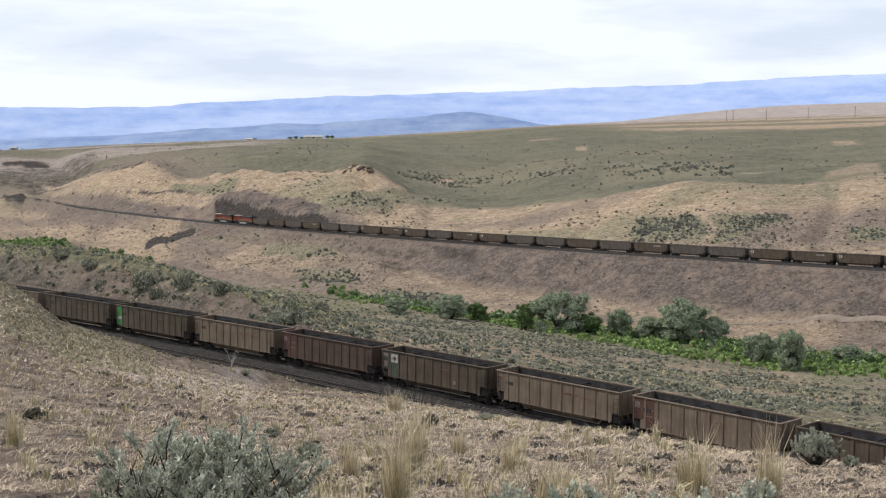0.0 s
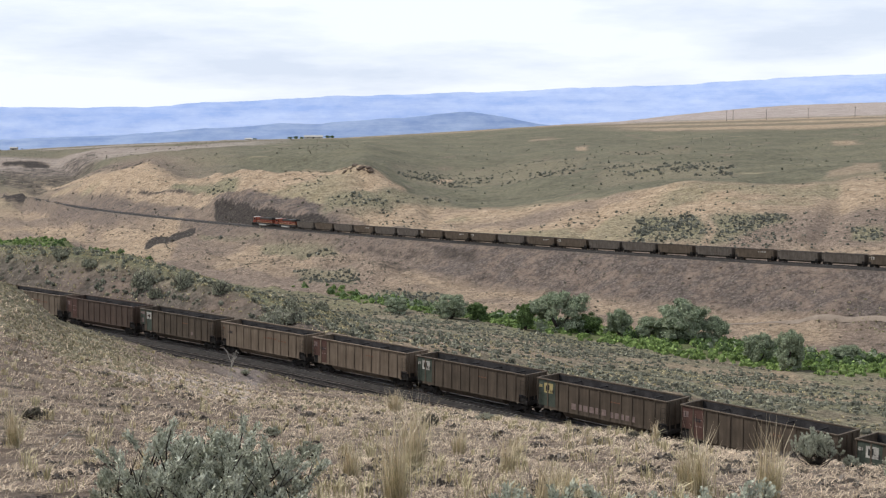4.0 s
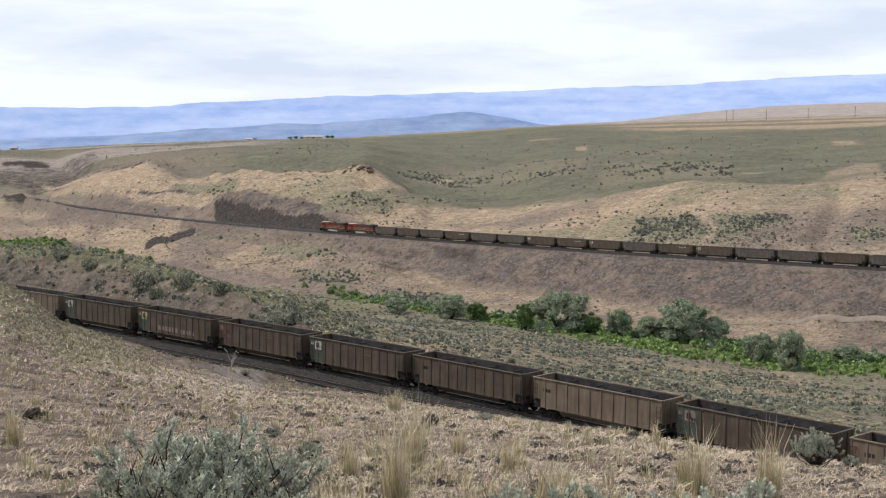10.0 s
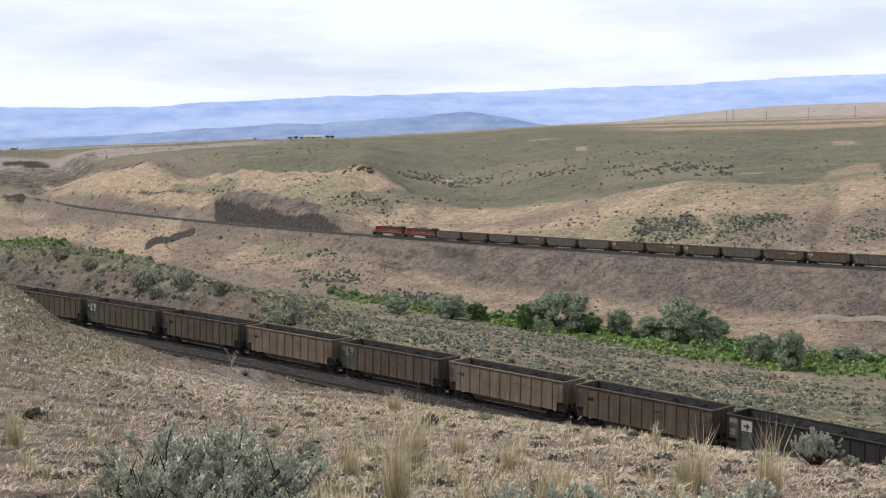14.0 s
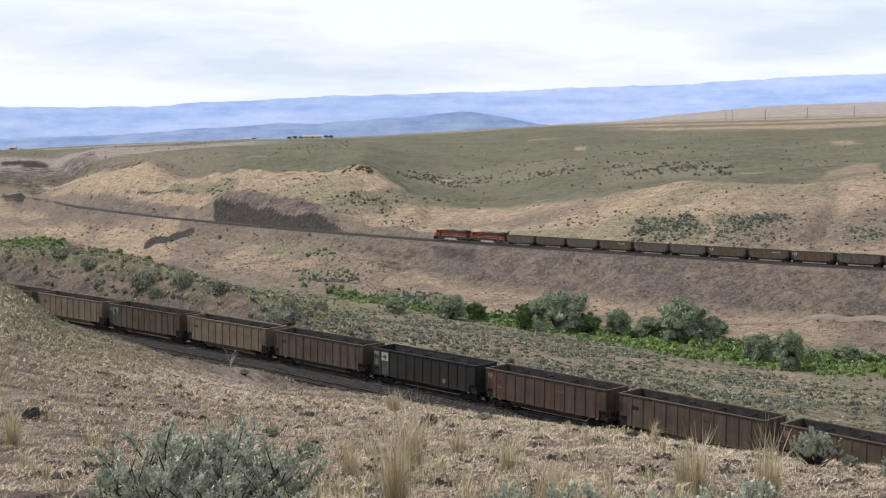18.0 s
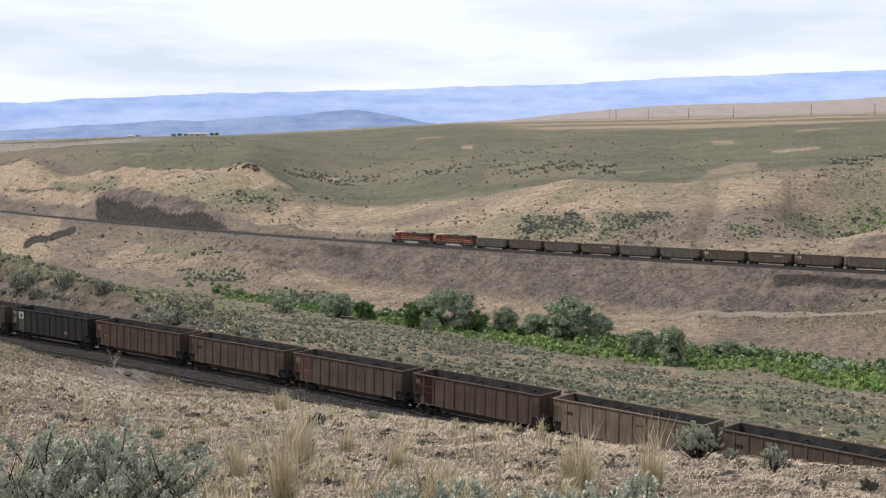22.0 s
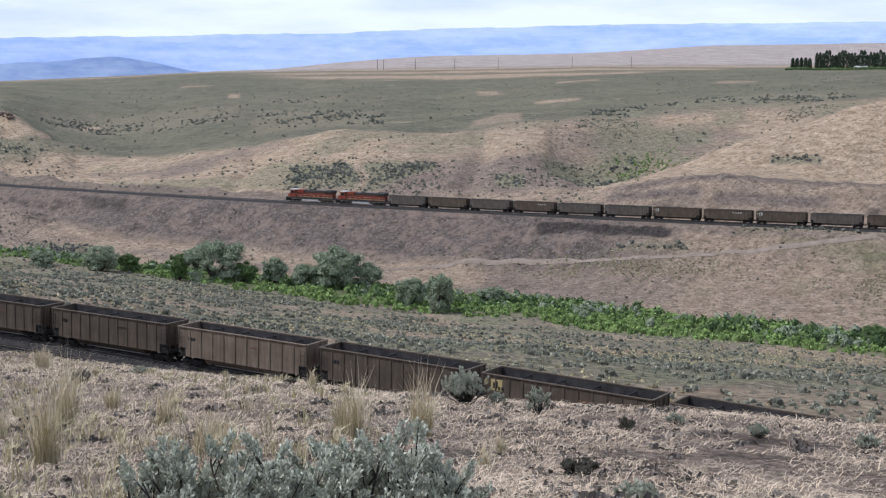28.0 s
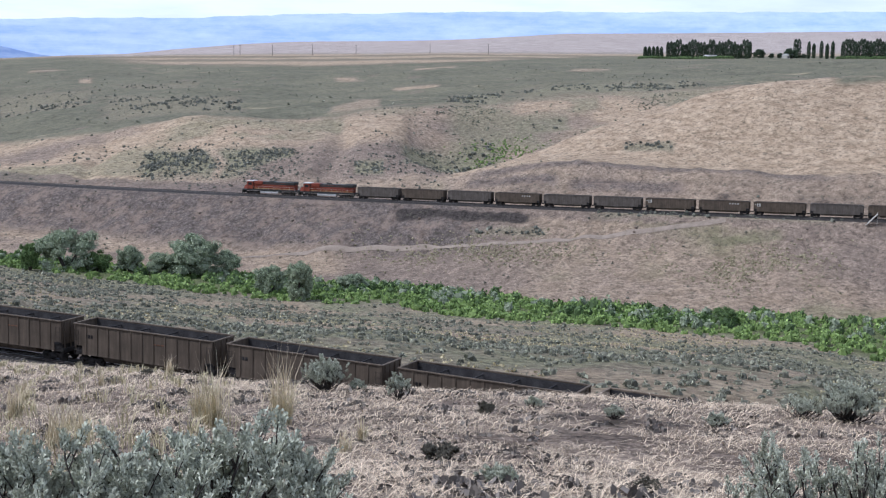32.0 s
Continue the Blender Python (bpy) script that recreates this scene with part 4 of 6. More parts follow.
def sage_flats():
    # between the near track and the creek
    def keep(x, y, az, r):
        some = np.interp(az, (12, 22), (0.0, 0.45))
        return (0.16 + 0.84 * step(rough(x, y, 16, 3, 51) + 0.5 * rough(x, y, 60, 2, 53) - some, -0.4, 0.4)) * (1 - 0.6 * some)
    x, y, r, az = scatter(36000, -9, 43, lambda a: near_range(a) + 12, lambda a: bent(CREEK_NEAR, a, 1) - 2, keep)
    w = 0.4 + 1.35 * rng.random(len(x)) ** 2.4
    close = r < 215
    bushes("sagebrush_flat", x[close], y[close], w[close], w[close] * rng.uniform(0.4, 0.65, close.sum()), 16, SAGE, "grey-green sagebrush dotted over the dry valley floor", "sagebrush", 0.22)
    bushes("sagebrush_flat", x[~close], y[~close], w[~close], w[~close] * rng.uniform(0.4, 0.65, (~close).sum()), 6, SAGE, "grey-green sagebrush dotted over the dry valley floor", "sagebrush", 0.3)
    # yellowish bunch grass among it
    x, y, r, az = scatter(17000, -10, 43, lambda a: near_range(a) + 7, lambda a: bent(CREEK_NEAR, a, 1) - 2, lambda x, y, az, r: step(rough(x, y, 30, 3, 61), -0.4, 0.5))
    w = rng.uniform(0.3, 0.8, len(x))
    bushes("bunch_grass", x, y, w, w * 0.6, 7, TUFT, "yellow-green bunch grass between the sagebrush", "grass", 0.4, core=False)


def sage_slopes():
    # the slopes behind the far track
    def keep(x, y, az, r):
        fr, cr = far_range(az), crest_range(az)
        u = (r - fr) / np.maximum(cr - fr, 1)
        patch = 1.0 * np.exp(-((az - 12.5) / 3.6) ** 2) * np.exp(-((u - 0.36) / 0.24) ** 2)
        patch = patch + 0.9 * np.exp(-((az - 19.3) / 1.8) ** 2) * np.exp(-((u - 0.3) / 0.3) ** 2)
        patch = patch + 0.9 * np.exp(-((az - 22.3) / 1.2) ** 2) * np.exp(-((u - 0.6) / 0.4) ** 2)
        patch = patch + 0.7 * np.exp(-((az + 8.6) / 1.5) ** 2) * np.exp(-((u - 0.7) / 0.16) ** 2)
        patch = patch + 0.5 * np.exp(-((az + 3) / 1.8) ** 2) * np.exp(-((u - 0.4) / 0.2) ** 2)
        base = 0.012 + 0.10 * step(rough(x, y, 40, 3, 71), 0.2, 0.9)
        return np.clip(base + 0.35 * patch * step(rough(x, y, 25, 3, 73), -0.6, 0.2), 0, 1) * np.where(az > 21.5, 0.05, 1) * np.where((az > -10.3) & (az < -3.4) & (r < fr + 34), 0, 1)
    x, y, r, az = scatter(42000, -14, 40, lambda a: far_range(a) + 8, crest_range, keep)
    w = 0.5 + 1.3 * rng.random(len(x)) ** 2
    for p in PLOTS:
        if p[0] == "sage":
            far_ = max(p[5], p[7]) > 600
            area = radians(p[3] - p[2]) * 0.25 * ((p[5] ** 2 - p[4] ** 2) + (p[7] ** 2 - p[6] ** 2))
            n = int(min(abs(area) * (0.10 if far_ else 0.85), 9000))
            u = rng.random(n)
            pa = p[2] + (p[3] - p[2]) * u
            pr = p[4] + (p[6] - p[4]) * u + rng.random(n) * (p[5] + (p[7] - p[5]) * u - p[4] - (p[6] - p[4]) * u)
            px, py = pr * np.sin(np.radians(pa)), pr * np.cos(np.radians(pa))
            m = rng.random(n) < within(p, pa, pr, 0.5) * ((0.12 + 0.88 * step(rough(px, py, 42, 4, 67), -0.1, 0.6)) if far_ else (0.25 + 0.75 * step(rough(px, py, 12, 3, 65), -0.5, 0.3)))
            x, y = np.concatenate([x, px[m]]), np.concatenate([y, py[m]])
            w = np.concatenate([w, (0.7 + 1.6 * rng.random(m.sum()) ** 2) * (1.35 if far_ else 1.0)])
    bushes("slope_sagebrush", x, y, w, w * 0.6, 3, SLOPE_SAGE, "patches of grey-green sagebrush on the dry hillside", "sagebrush", 0.45)
    # embankment and the slope between creek and far track
    def keep2(x, y, az, r):
        return (0.07 + 0.4 * step(rough(x, y, 30, 3, 75), 0.3, 1.0)) * np.interp(az, (14, 19), (1, 0.14)) + 0.75 * step(-1 - az, 0, 2) * step(rough(x, y, 22, 3, 79), -0.4, 0.4)
    x, y, r, az = scatter(19000, -18, 42, lambda a: bent(CREEK_FAR, a, 1) + 6, lambda a: far_range(a) - 7, keep2)
    w = 0.3 + 1.0 * rng.random(len(x)) ** 2.6
    bushes("slope_sagebrush", x, y, w, w * 0.6, 4, DARK_BRUSH, "small dark brush scattered over the slope below the far track", "sagebrush", 0.42)
    def keep4(x, y, az, r):
        below = far_range(az) - r
        patch = np.exp(-((az - 33.5) / 3.0) ** 2) * np.exp(-((below - 26) / 13) ** 2) + 0.9 * np.exp(-((az - 22.5) / 4.0) ** 2) * np.exp(-((below - 30) / 9) ** 2)
        return np.clip(1.4 * patch, 0, 1) * step(rough(x, y, 14, 3, 77), -0.3, 0.4) + 0.012
    x, y, r, az = scatter(15000, 15, 42, lambda a: bent(CREEK_FAR, a, 1) + 8, lambda a: far_range(a) - 12, keep4)
    w = 0.4 + 0.9 * rng.random(len(x)) ** 2
    bushes("slope_weeds", x, y, w, w * 0.5, 6, LIP, "low olive weeds on the slope below the far track", "weeds", 0.4)
    # the band of brush across the field
    def keep3(x, y, az, r):
        return 0.015 + 0.05 * step(rough(x, y, 45, 3, 81), 0.5, 1.0)
    x, y, r, az = scatter(24000, -4, 42, lambda a: crest_range(a) + 4, lambda a: crest_range(a) * 0 + 1300, keep3)
    w = rng.uniform(0.9, 2.2, len(x))
    bushes("field_sagebrush", x, y, w, w * 0.6, 4, SAGE, "dark sagebrush dotted over the green field", "sagebrush", 0.5)
    x, y, r, az = scatter(7000, 19.5, 37, lambda a: far_range(a) + np.interp(a, (19.5, 22, 30), (40, 85, 140)), crest_range, lambda x, y, az, r: 0.05 + 0.85 * step(rough(x, y, 34, 3, 83), 0.15, 0.5))
    w = 0.5 + 1.1 * rng.random(len(x)) ** 2
    bushes("slope_sagebrush", x, y, w, w * 0.6, 4, SAGE, "grey-green sagebrush in the side valley", "sagebrush", 0.42)
    # the top of the bank beyond the near cut
    x, y, r, az = scatter(2200, -20, -3, lambda a: near_range(a) + 14, lambda a: near_range(a) + 60, lambda x, y, az, r: 0.3 + 0.7 * step(rough(x, y, 12, 3, 87), -0.3, 0.3))
    w = rng.uniform(0.4, 1.3, len(x))
    bushes("bank_brush", x, y, w, w * 0.6, 22, SAGE, "grey-green brush along the top of the cut bank", "sagebrush", 0.25)
    x, y, r, az = scatter(3800, -20, -2, lambda a: near_range(a) + 10, lambda a: near_range(a) + 60, lambda x, y, az, r: 0.9 + 0 * x)
    w = rng.uniform(0.25, 0.6, len(x))
    bushes("bank_grass", x, y, w, w * 0.7, 8, TUFT, "yellow-green grass along the top of the cut bank", "grass", 0.4, core=False)
    # the far left hills and flats
    x, y, r, az = scatter(3000, -20, -4, lambda a: crest_range(a) * 0.75, lambda a: a * 0 + 1700, lambda x, y, az, r: 0.1 + 0.6 * step(rough(x, y, 120, 3, 85), -0.1, 0.5))
    w = rng.uniform(0.9, 2.2, len(x))
    bushes("field_sagebrush", x, y, w, w * 0.5, 4, DARK_BRUSH, "dark brush on the distant flats", "sagebrush", 0.5)


def green_creek():
    # low bright growth along the creek
    def edge(a, d):
        return lambda q: a(q) + d
    cn, cf = (lambda a: bent(CREEK_NEAR, a, 1)), (lambda a: bent(CREEK_FAR, a, 1))
    shown = lambda a: np.interp(a, (-14.2, -13.4, -5.2, -3.6), (1, 0.02, 0.02, 1))      # the bed is dry in between
    x, y, r, az = scatter(4600, -19, 43, lambda a: cn(a) - 2, lambda a: cf(a) + 3, lambda x, y, az, r: shown(az) * (0.35 + 0.65 * step(rough(x, y, 14, 3, 91), -0.5, 0.4)))
    w = rng.uniform(1.2, 3.4, len(x))
    bushes("creek_growth", x, y, w, w * rng.uniform(0.45, 0.8, len(x)), 24, WILLOW, "bright green low willow growth along the creek", "shrub", 0.24)
    x, y, r, az = scatter(700, -19, 43, lambda a: (cn(a) + cf(a)) / 2 - 4, lambda a: cf(a) + 3, lambda x, y, az, r: shown(az) * (0.3 + 0.7 * step(rough(x, y, 20, 3, 93), -0.2, 0.5)))
    w = rng.uniform(1.8, 4.6, len(x))
    bushes("creek_growth", x, y, w, w * rng.uniform(0.6, 0.9, len(x)), 60, WILLOW_DARK, "deep green willow thicket along the creek", "shrub", 0.17)
    x, y, r, az = scatter(560, -4, 43, lambda a: (cn(a) + cf(a)) / 2 - 5, lambda a: cf(a) + 3, lambda x, y, az, r: 0.2 + 0.8 * step(rough(x, y, 18, 3, 95), 0.0, 0.6))
    w = rng.uniform(2.0, 4.4, len(x))
    bushes("creek_growth", x, y, w, w * rng.uniform(0.6, 0.9, len(x)), 60, OLIVE, "silvery green shrubs along the creek", "shrub", 0.17)
    # the green patch in the side gully
    x, y, r, az = scatter(5200, 20.5, 27, lambda a: far_range(a) + 60, crest_range, lambda x, y, az, r: np.exp(-((r - 548 - 9 * (az - 23)) / 22) ** 2) * np.exp(-((az - 23.2) / 1.3) ** 2) * step(rough(x, y, 12, 3, 97), -0.5, 0.3))
    w = rng.uniform(0.7, 1.6, len(x))
    bushes("gully_growth", x, y, w, w * 0.6, 8, WILLOW, "green shrubs in the side gully", "shrub", 0.36)


def limb(bm, a, b, r0, r1):
    cyl(bm, a, b, r0, 7, r1)


def make_tree(wide, high, mat, seed, label, group, per=150):
    """A spreading tree: forked trunk, limbs, and a crown of leaf clumps with gaps."""
    rnd = random.Random(seed)
    tree = tagged(new("tree"), label, "tree", group)
    bm = bmesh.new()
    tips = []
    for k in range(rnd.randint(3, 4)):
        a = rnd.uniform(0, 6.28)
        fork = Vector((0.16 * wide * math.cos(a), 0.16 * wide * math.sin(a), high * rnd.uniform(0.3, 0.42)))
        limb(bm, (0.1 * math.cos(a), 0.1 * math.sin(a), -0.2), fork, 0.032 * high, 0.02 * high)
        for j in range(4):
            b = a + rnd.uniform(-1.1, 1.1)
            end = fork + Vector((wide * 0.26 * math.cos(b) * rnd.uniform(0.4, 1.2), wide * 0.26 * math.sin(b) * rnd.uniform(0.4, 1.2), high * rnd.uniform(0.12, 0.42)))
            limb(bm, fork, end, 0.016 * high, 0.006 * high)
            tips.append(end)
            tips.append((fork + end) / 2 + Vector((rnd.uniform(-1, 1) * wide * 0.1, rnd.uniform(-1, 1) * wide * 0.1, 0.0)))
    part("trunk", bm, WOOD, tree, "forked grey trunk with limbs")
    for k in range(52):
        a, up = rnd.uniform(0, 6.28), rnd.uniform(0.06, 0.9)
        out = wide * 0.40 * math.sqrt(max(0.05, 1 - (up - 0.3) ** 2 / 0.42)) * rnd.uniform(0.5, 1.0)
        tips.append(Vector((out * math.cos(a), out * math.sin(a), high * up)))
    pts, lobes = [], []
    for t in tips:
        q = rng.normal(size=(per, 3))
        q /= np.maximum(np.linalg.norm(q, axis=1), 0.3)[:, None]
        big = rnd.uniform(0.65, 1.2)
        pts.append(np.array(t) + q * (0.55 + 0.45 * rng.random((per, 1))) * np.array([0.14 * wide, 0.14 * wide, 0.12 * high]) * big)
        lobes.append((*t, big))
    pts = np.concatenate(pts)
    pts = pts[pts[:, 2] > 0.03 * high]
    size = 0.05 * high * math.sqrt(115 / per)
    v, f = leaves(pts, size * rng.uniform(0.6, 1.3, len(pts)), size * 0.6, 0.2)
    f = np.concatenate([f[:, [0, 1, 2]], f[:, [0, 2, 3]]])
    outer = len(f)
    lobes = np.array(lobes)
    heart = lobes[:, :3].copy()
    heart[:, 2] = np.maximum(heart[:, 2] - 0.08 * high * lobes[:, 3], 0)
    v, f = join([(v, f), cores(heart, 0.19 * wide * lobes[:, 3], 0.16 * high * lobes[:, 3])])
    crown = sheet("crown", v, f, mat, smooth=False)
    # the lumps within the crown are coloured dark to stand for its shade
    crown.data.materials.append(SHADED_HEARTS.get(mat.name, mat))
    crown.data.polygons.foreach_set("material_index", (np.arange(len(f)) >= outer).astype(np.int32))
    crown.parent = tree
    return tree


def creek_trees():
    spots = [(5.06, -8.58, 2.6, 1.83, OLIVE), (7.62, -8.64, 1.22, 1.10, OLIVE), (10.16, -8.91, 2.6, 1.91, OLIVE), (11.6, -8.95, 1.5, 1.2, OLIVE), (13.60, -9.69, 1.52, 1.27, OLIVE),
             (14.89, -9.99, 1.32, 1.76, OLIVE), (0.38, -8.03, 1.83, 1.10, OLIVE), (3.59, -8.51, 0.86, 1.22, WILLOW_DARK), (8.95, -8.81, 1.47, 0.98, OLIVE), (-2.08, -7.77, 1.2, 0.69, OLIVE),
             (6.3, -8.62, 1.3, 0.95, WILLOW_DARK), (1.5, -8.1, 1.0, 0.8, WILLOW_DARK), (17.2, -9.6, 1.6, 0.8, OLIVE), (33.3, -10.5, 1.4, 0.75, WILLOW_DARK)]
    for k, (az, el, w, h, mat) in enumerate(spots):
        x, y, z, r = lay(az, el)
        silver = mat is OLIVE
        t = make_tree(r * radians(w), r * radians(h), mat, 100 + k, "silvery green spreading tree by the creek" if silver else "deep green bushy tree by the creek", "creekside trees")
        t.matrix_basis = pose(x, y, z, 0, 0, 40 * k)


def make_poplar(high, wide, seed):
    tree = tagged(new("poplar_tree"), "tall narrow dark green poplar in a windbreak row", "poplar tree", "windbreak poplars")
    part("trunk", cyl(bmesh.new(), (0, 0, -0.5), (0, 0, high * 0.8), 0.3, 8, 0.05), WOOD, tree)
    n = 520
    u = rng.random(n)
    prof = np.interp(u, (0, 0.06, 0.3, 0.8, 0.94, 1), (0.55, 0.9, 1.0, 0.85, 0.5, 0.1))
    a = rng.uniform(0, 6.28, n)
    rad = wide / 2 * prof * rng.uniform(0.5, 1.1, n)
    pts = np.stack([rad * np.cos(a), rad * np.sin(a), high * (0.03 + 0.97 * u)], -1)
    v, f = leaves(pts, rng.uniform(1.0, 2.2, n), rng.uniform(0.6, 1.1, n), 1.4)
    crown = sheet("crown", v, f, POPLAR, smooth=False)
    crown.parent = tree
    return tree


POPLAR = foliage("poplar_leaves", (0.018, 0.032, 0.016), (0.060, 0.085, 0.045))
FARM_R = 1500.0


def windbreak():
    """Rows of poplars, a hedge and round trees about the far farmstead."""
    protos = [make_poplar(h, w, k) for k, (h, w) in enumerate(((21, 5.0), (18.5, 4.2), (16, 4.0), (13, 4.2)))]
    place = []
    for a in np.arange(30.5, 33.95, 0.125):
        place.append((a, 0 if math.sin(a * 9) > 0.55 else (1 if math.sin(a * 5) > -0.3 else 2)))
    place += [(29.55 + 0.17 * k, 3) for k in range(5)] + [(35.72, 0), (35.85, 0), (36.25, 1), (36.45, 2), (36.75, 1), (36.98, 2), (37.2, 1)]
    place += [(a, 0 if math.sin(a * 11) > 0.2 else 1) for a in np.arange(37.6, 41.5, 0.12)]
    fresh = [True] * 4
    for k, (a, p) in enumerate(place):
        rr = FARM_R + 14 * math.sin(k * 2.1)
        x, y = rr * math.sin(radians(a)), rr * math.cos(radians(a))
        m = pose(x, y, float(ground_at(np.array([x]), np.array([y]))[0]) - 0.3, 0, 0, 77 * k)
        if fresh[p]:
            protos[p].matrix_basis, fresh[p] = m, False
        else:
            copy_thing(protos[p], m)
    for a0, a1 in ((29.3, 33.2), (37.35, 42)):
        a = rng.uniform(a0, a1, 500)
        rr = FARM_R - 22 + rng.uniform(-3, 3, 500)
        x, y = rr * np.sin(np.radians(a)), rr * np.cos(np.radians(a))
        w = np.full(500, 3.6)
        bushes("hedge", x, y, w, w * 0.9, 8, WILLOW_DARK, "long clipped green hedge before the windbreak", "hedge", 0.4)
    for k, (a, w, h) in enumerate(((34.25, 15, 10), (34.75, 7, 5.5), (35.1, 7, 6), (35.55, 17, 11.5), (36.05, 8, 5))):
        x, y = FARM_R * math.sin(radians(a)), FARM_R * math.cos(radians(a))
        t = make_tree(w, h, POPLAR, 300 + k, "round dark green farmyard tree", "farmyard trees", 40)
        t.matrix_basis = pose(x, y, float(ground_at(np.array([x]), np.array([y]))[0]), 0, 0, 0)


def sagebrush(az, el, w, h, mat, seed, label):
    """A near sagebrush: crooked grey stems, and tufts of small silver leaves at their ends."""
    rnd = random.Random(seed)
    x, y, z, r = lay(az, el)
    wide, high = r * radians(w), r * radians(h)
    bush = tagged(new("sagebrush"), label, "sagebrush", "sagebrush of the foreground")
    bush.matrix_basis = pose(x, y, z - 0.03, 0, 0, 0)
    bm = bmesh.new()
    tips = []
    big = wide > 0.9
    for k in range(62 if big else 24):
        a, lean = rnd.uniform(0, 6.28), rnd.uniform(0.15, 1.0) ** 0.7
        end = Vector((wide * 0.47 * lean * math.cos(a), wide * 0.47 * lean * math.sin(a), high * (1.0 - 0.5 * lean * lean) * rnd.uniform(0.6, 1.0)))
        p0 = Vector((rnd.uniform(-0.06, 0.06) * wide, rnd.uniform(-0.06, 0.06) * wide, 0))
        p1 = p0.lerp(end, 0.5) + Vector((rnd.uniform(-1, 1), rnd.uniform(-1, 1), rnd.uniform(-0.6, 0.6))) * 0.07 * wide
        thick = 0.0095 * (0.6 + wide * 0.6)
        cyl(bm, p0, p1, thick, 5, thick * 0.7)
        cyl(bm, p1, end, thick * 0.7, 5, thick * 0.3)
        for j in range(7):
            q = p1.lerp(end, rnd.uniform(0.15, 1.0))
            e = q + Vector((rnd.uniform(-1, 1) * 0.085 * wide, rnd.uniform(-1, 1) * 0.085 * wide, rnd.uniform(0.08, 0.26) * high))
            cyl(bm, q, e, thick * 0.35, 4, thick * 0.2)
            if rnd.random() < 0.86:
                tips.append((q, e))
    part("stem_tangle", bm, STEM, bush, "crooked dark woody stems")
    # a sprig of small upright leaves round the outer half of each twig
    pts, axis = [], []
    per = 110 if big else 70
    for q, e in tips:
        u = 0.5 + 0.62 * rng.random((per, 1)) ** 0.8
        pts.append(np.array(q) * (1 - u) + np.array(e) * u + rng.normal(size=(per, 3)) * 0.0055 * (0.5 + wide))
        d = np.array((e - q).normalized()) * 1.2 + np.array([0, 0, 0.5])
        axis.append(np.repeat(d[None], per, 0))
    pts, axis = np.concatenate(pts), np.concatenate(axis)
    pts[:, 2] = np.maximum(pts[:, 2], 0.02)
    size = 0.6 + wide * 0.35
    v, f = wedges(pts, axis, 0.023 * size * rng.uniform(0.7, 1.3, len(pts)), 0.0115 * size)
    lv = sheet("foliage", v, f, mat, smooth=False)
    lv.parent = bush
    return bush


def blades(feet, high, lean, width, droop=0.35):
    """Grass blades as tapering strips of two pieces that bend over."""
    n = len(feet)
    a = rng.uniform(0, 2 * math.pi, n)
    d = np.stack([np.cos(a), np.sin(a), 0 * a], -1)
    side = np.stack([-np.sin(a + 0.7), np.cos(a + 0.7), 0 * a], -1) * np.broadcast_to(width, n)[:, None] * 0.5
    ln = np.broadcast_to(lean, n)[:, None] * rng.uniform(0.2, 1.3, (n, 1))
    hh = np.broadcast_to(high, n)[:, None]
    up = np.array([0, 0, 1.0])
    m = feet + hh * 0.6 * (up + d * ln * 0.6)
    t = feet + hh * (up * (1 - droop * ln) + d * ln * 1.3)
    v = np.stack([feet - side, feet + side, m + side * 0.8, m - side * 0.8, t], 1).reshape(-1, 3)
    k = 5 * np.arange(n)[:, None]
    tri = np.concatenate([k + np.array([[0, 1, 2]]), k + np.array([[0, 2, 3]]), k + np.array([[3, 2, 4]])])
    return v, tri


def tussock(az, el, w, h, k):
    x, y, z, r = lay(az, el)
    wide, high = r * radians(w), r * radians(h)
    n = int(np.clip(260 * wide / 0.45, 90, 460))
    a, rad = rng.uniform(0, 6.28, n), wide * 0.17 * np.sqrt(rng.random(n))
    feet = np.stack([rad * np.cos(a), rad * np.sin(a), 0 * a - 0.02], -1)
    hh = high * (0.22 + 0.55 * rng.random(n) ** 1.5)
    v, f = blades(feet, hh, 0.62, 0.0028 + 0.0005 * r ** 0.5)
    ob = tagged(new("grass_tussock"), "clump of tall straw-green bunch grass on the dry slope", "grass tussock", "grass tussocks of the foreground")
    ob.matrix_basis = pose(x, y, z)
    b = sheet("grass_clump", v, f, TUFT, smooth=False)
    b.parent = ob
    n = max(10, n // 7)
    feet = np.stack([rng.normal(0, wide * 0.13, n), rng.normal(0, wide * 0.13, n), np.zeros(n)], -1)
    v, f = blades(feet, high * rng.uniform(0.6, 1.15, n), 0.26, 0.006 + 0.0003 * r)
    s = sheet("seed_head", v, f, PALE_STEM, smooth=False)
    s.parent = ob


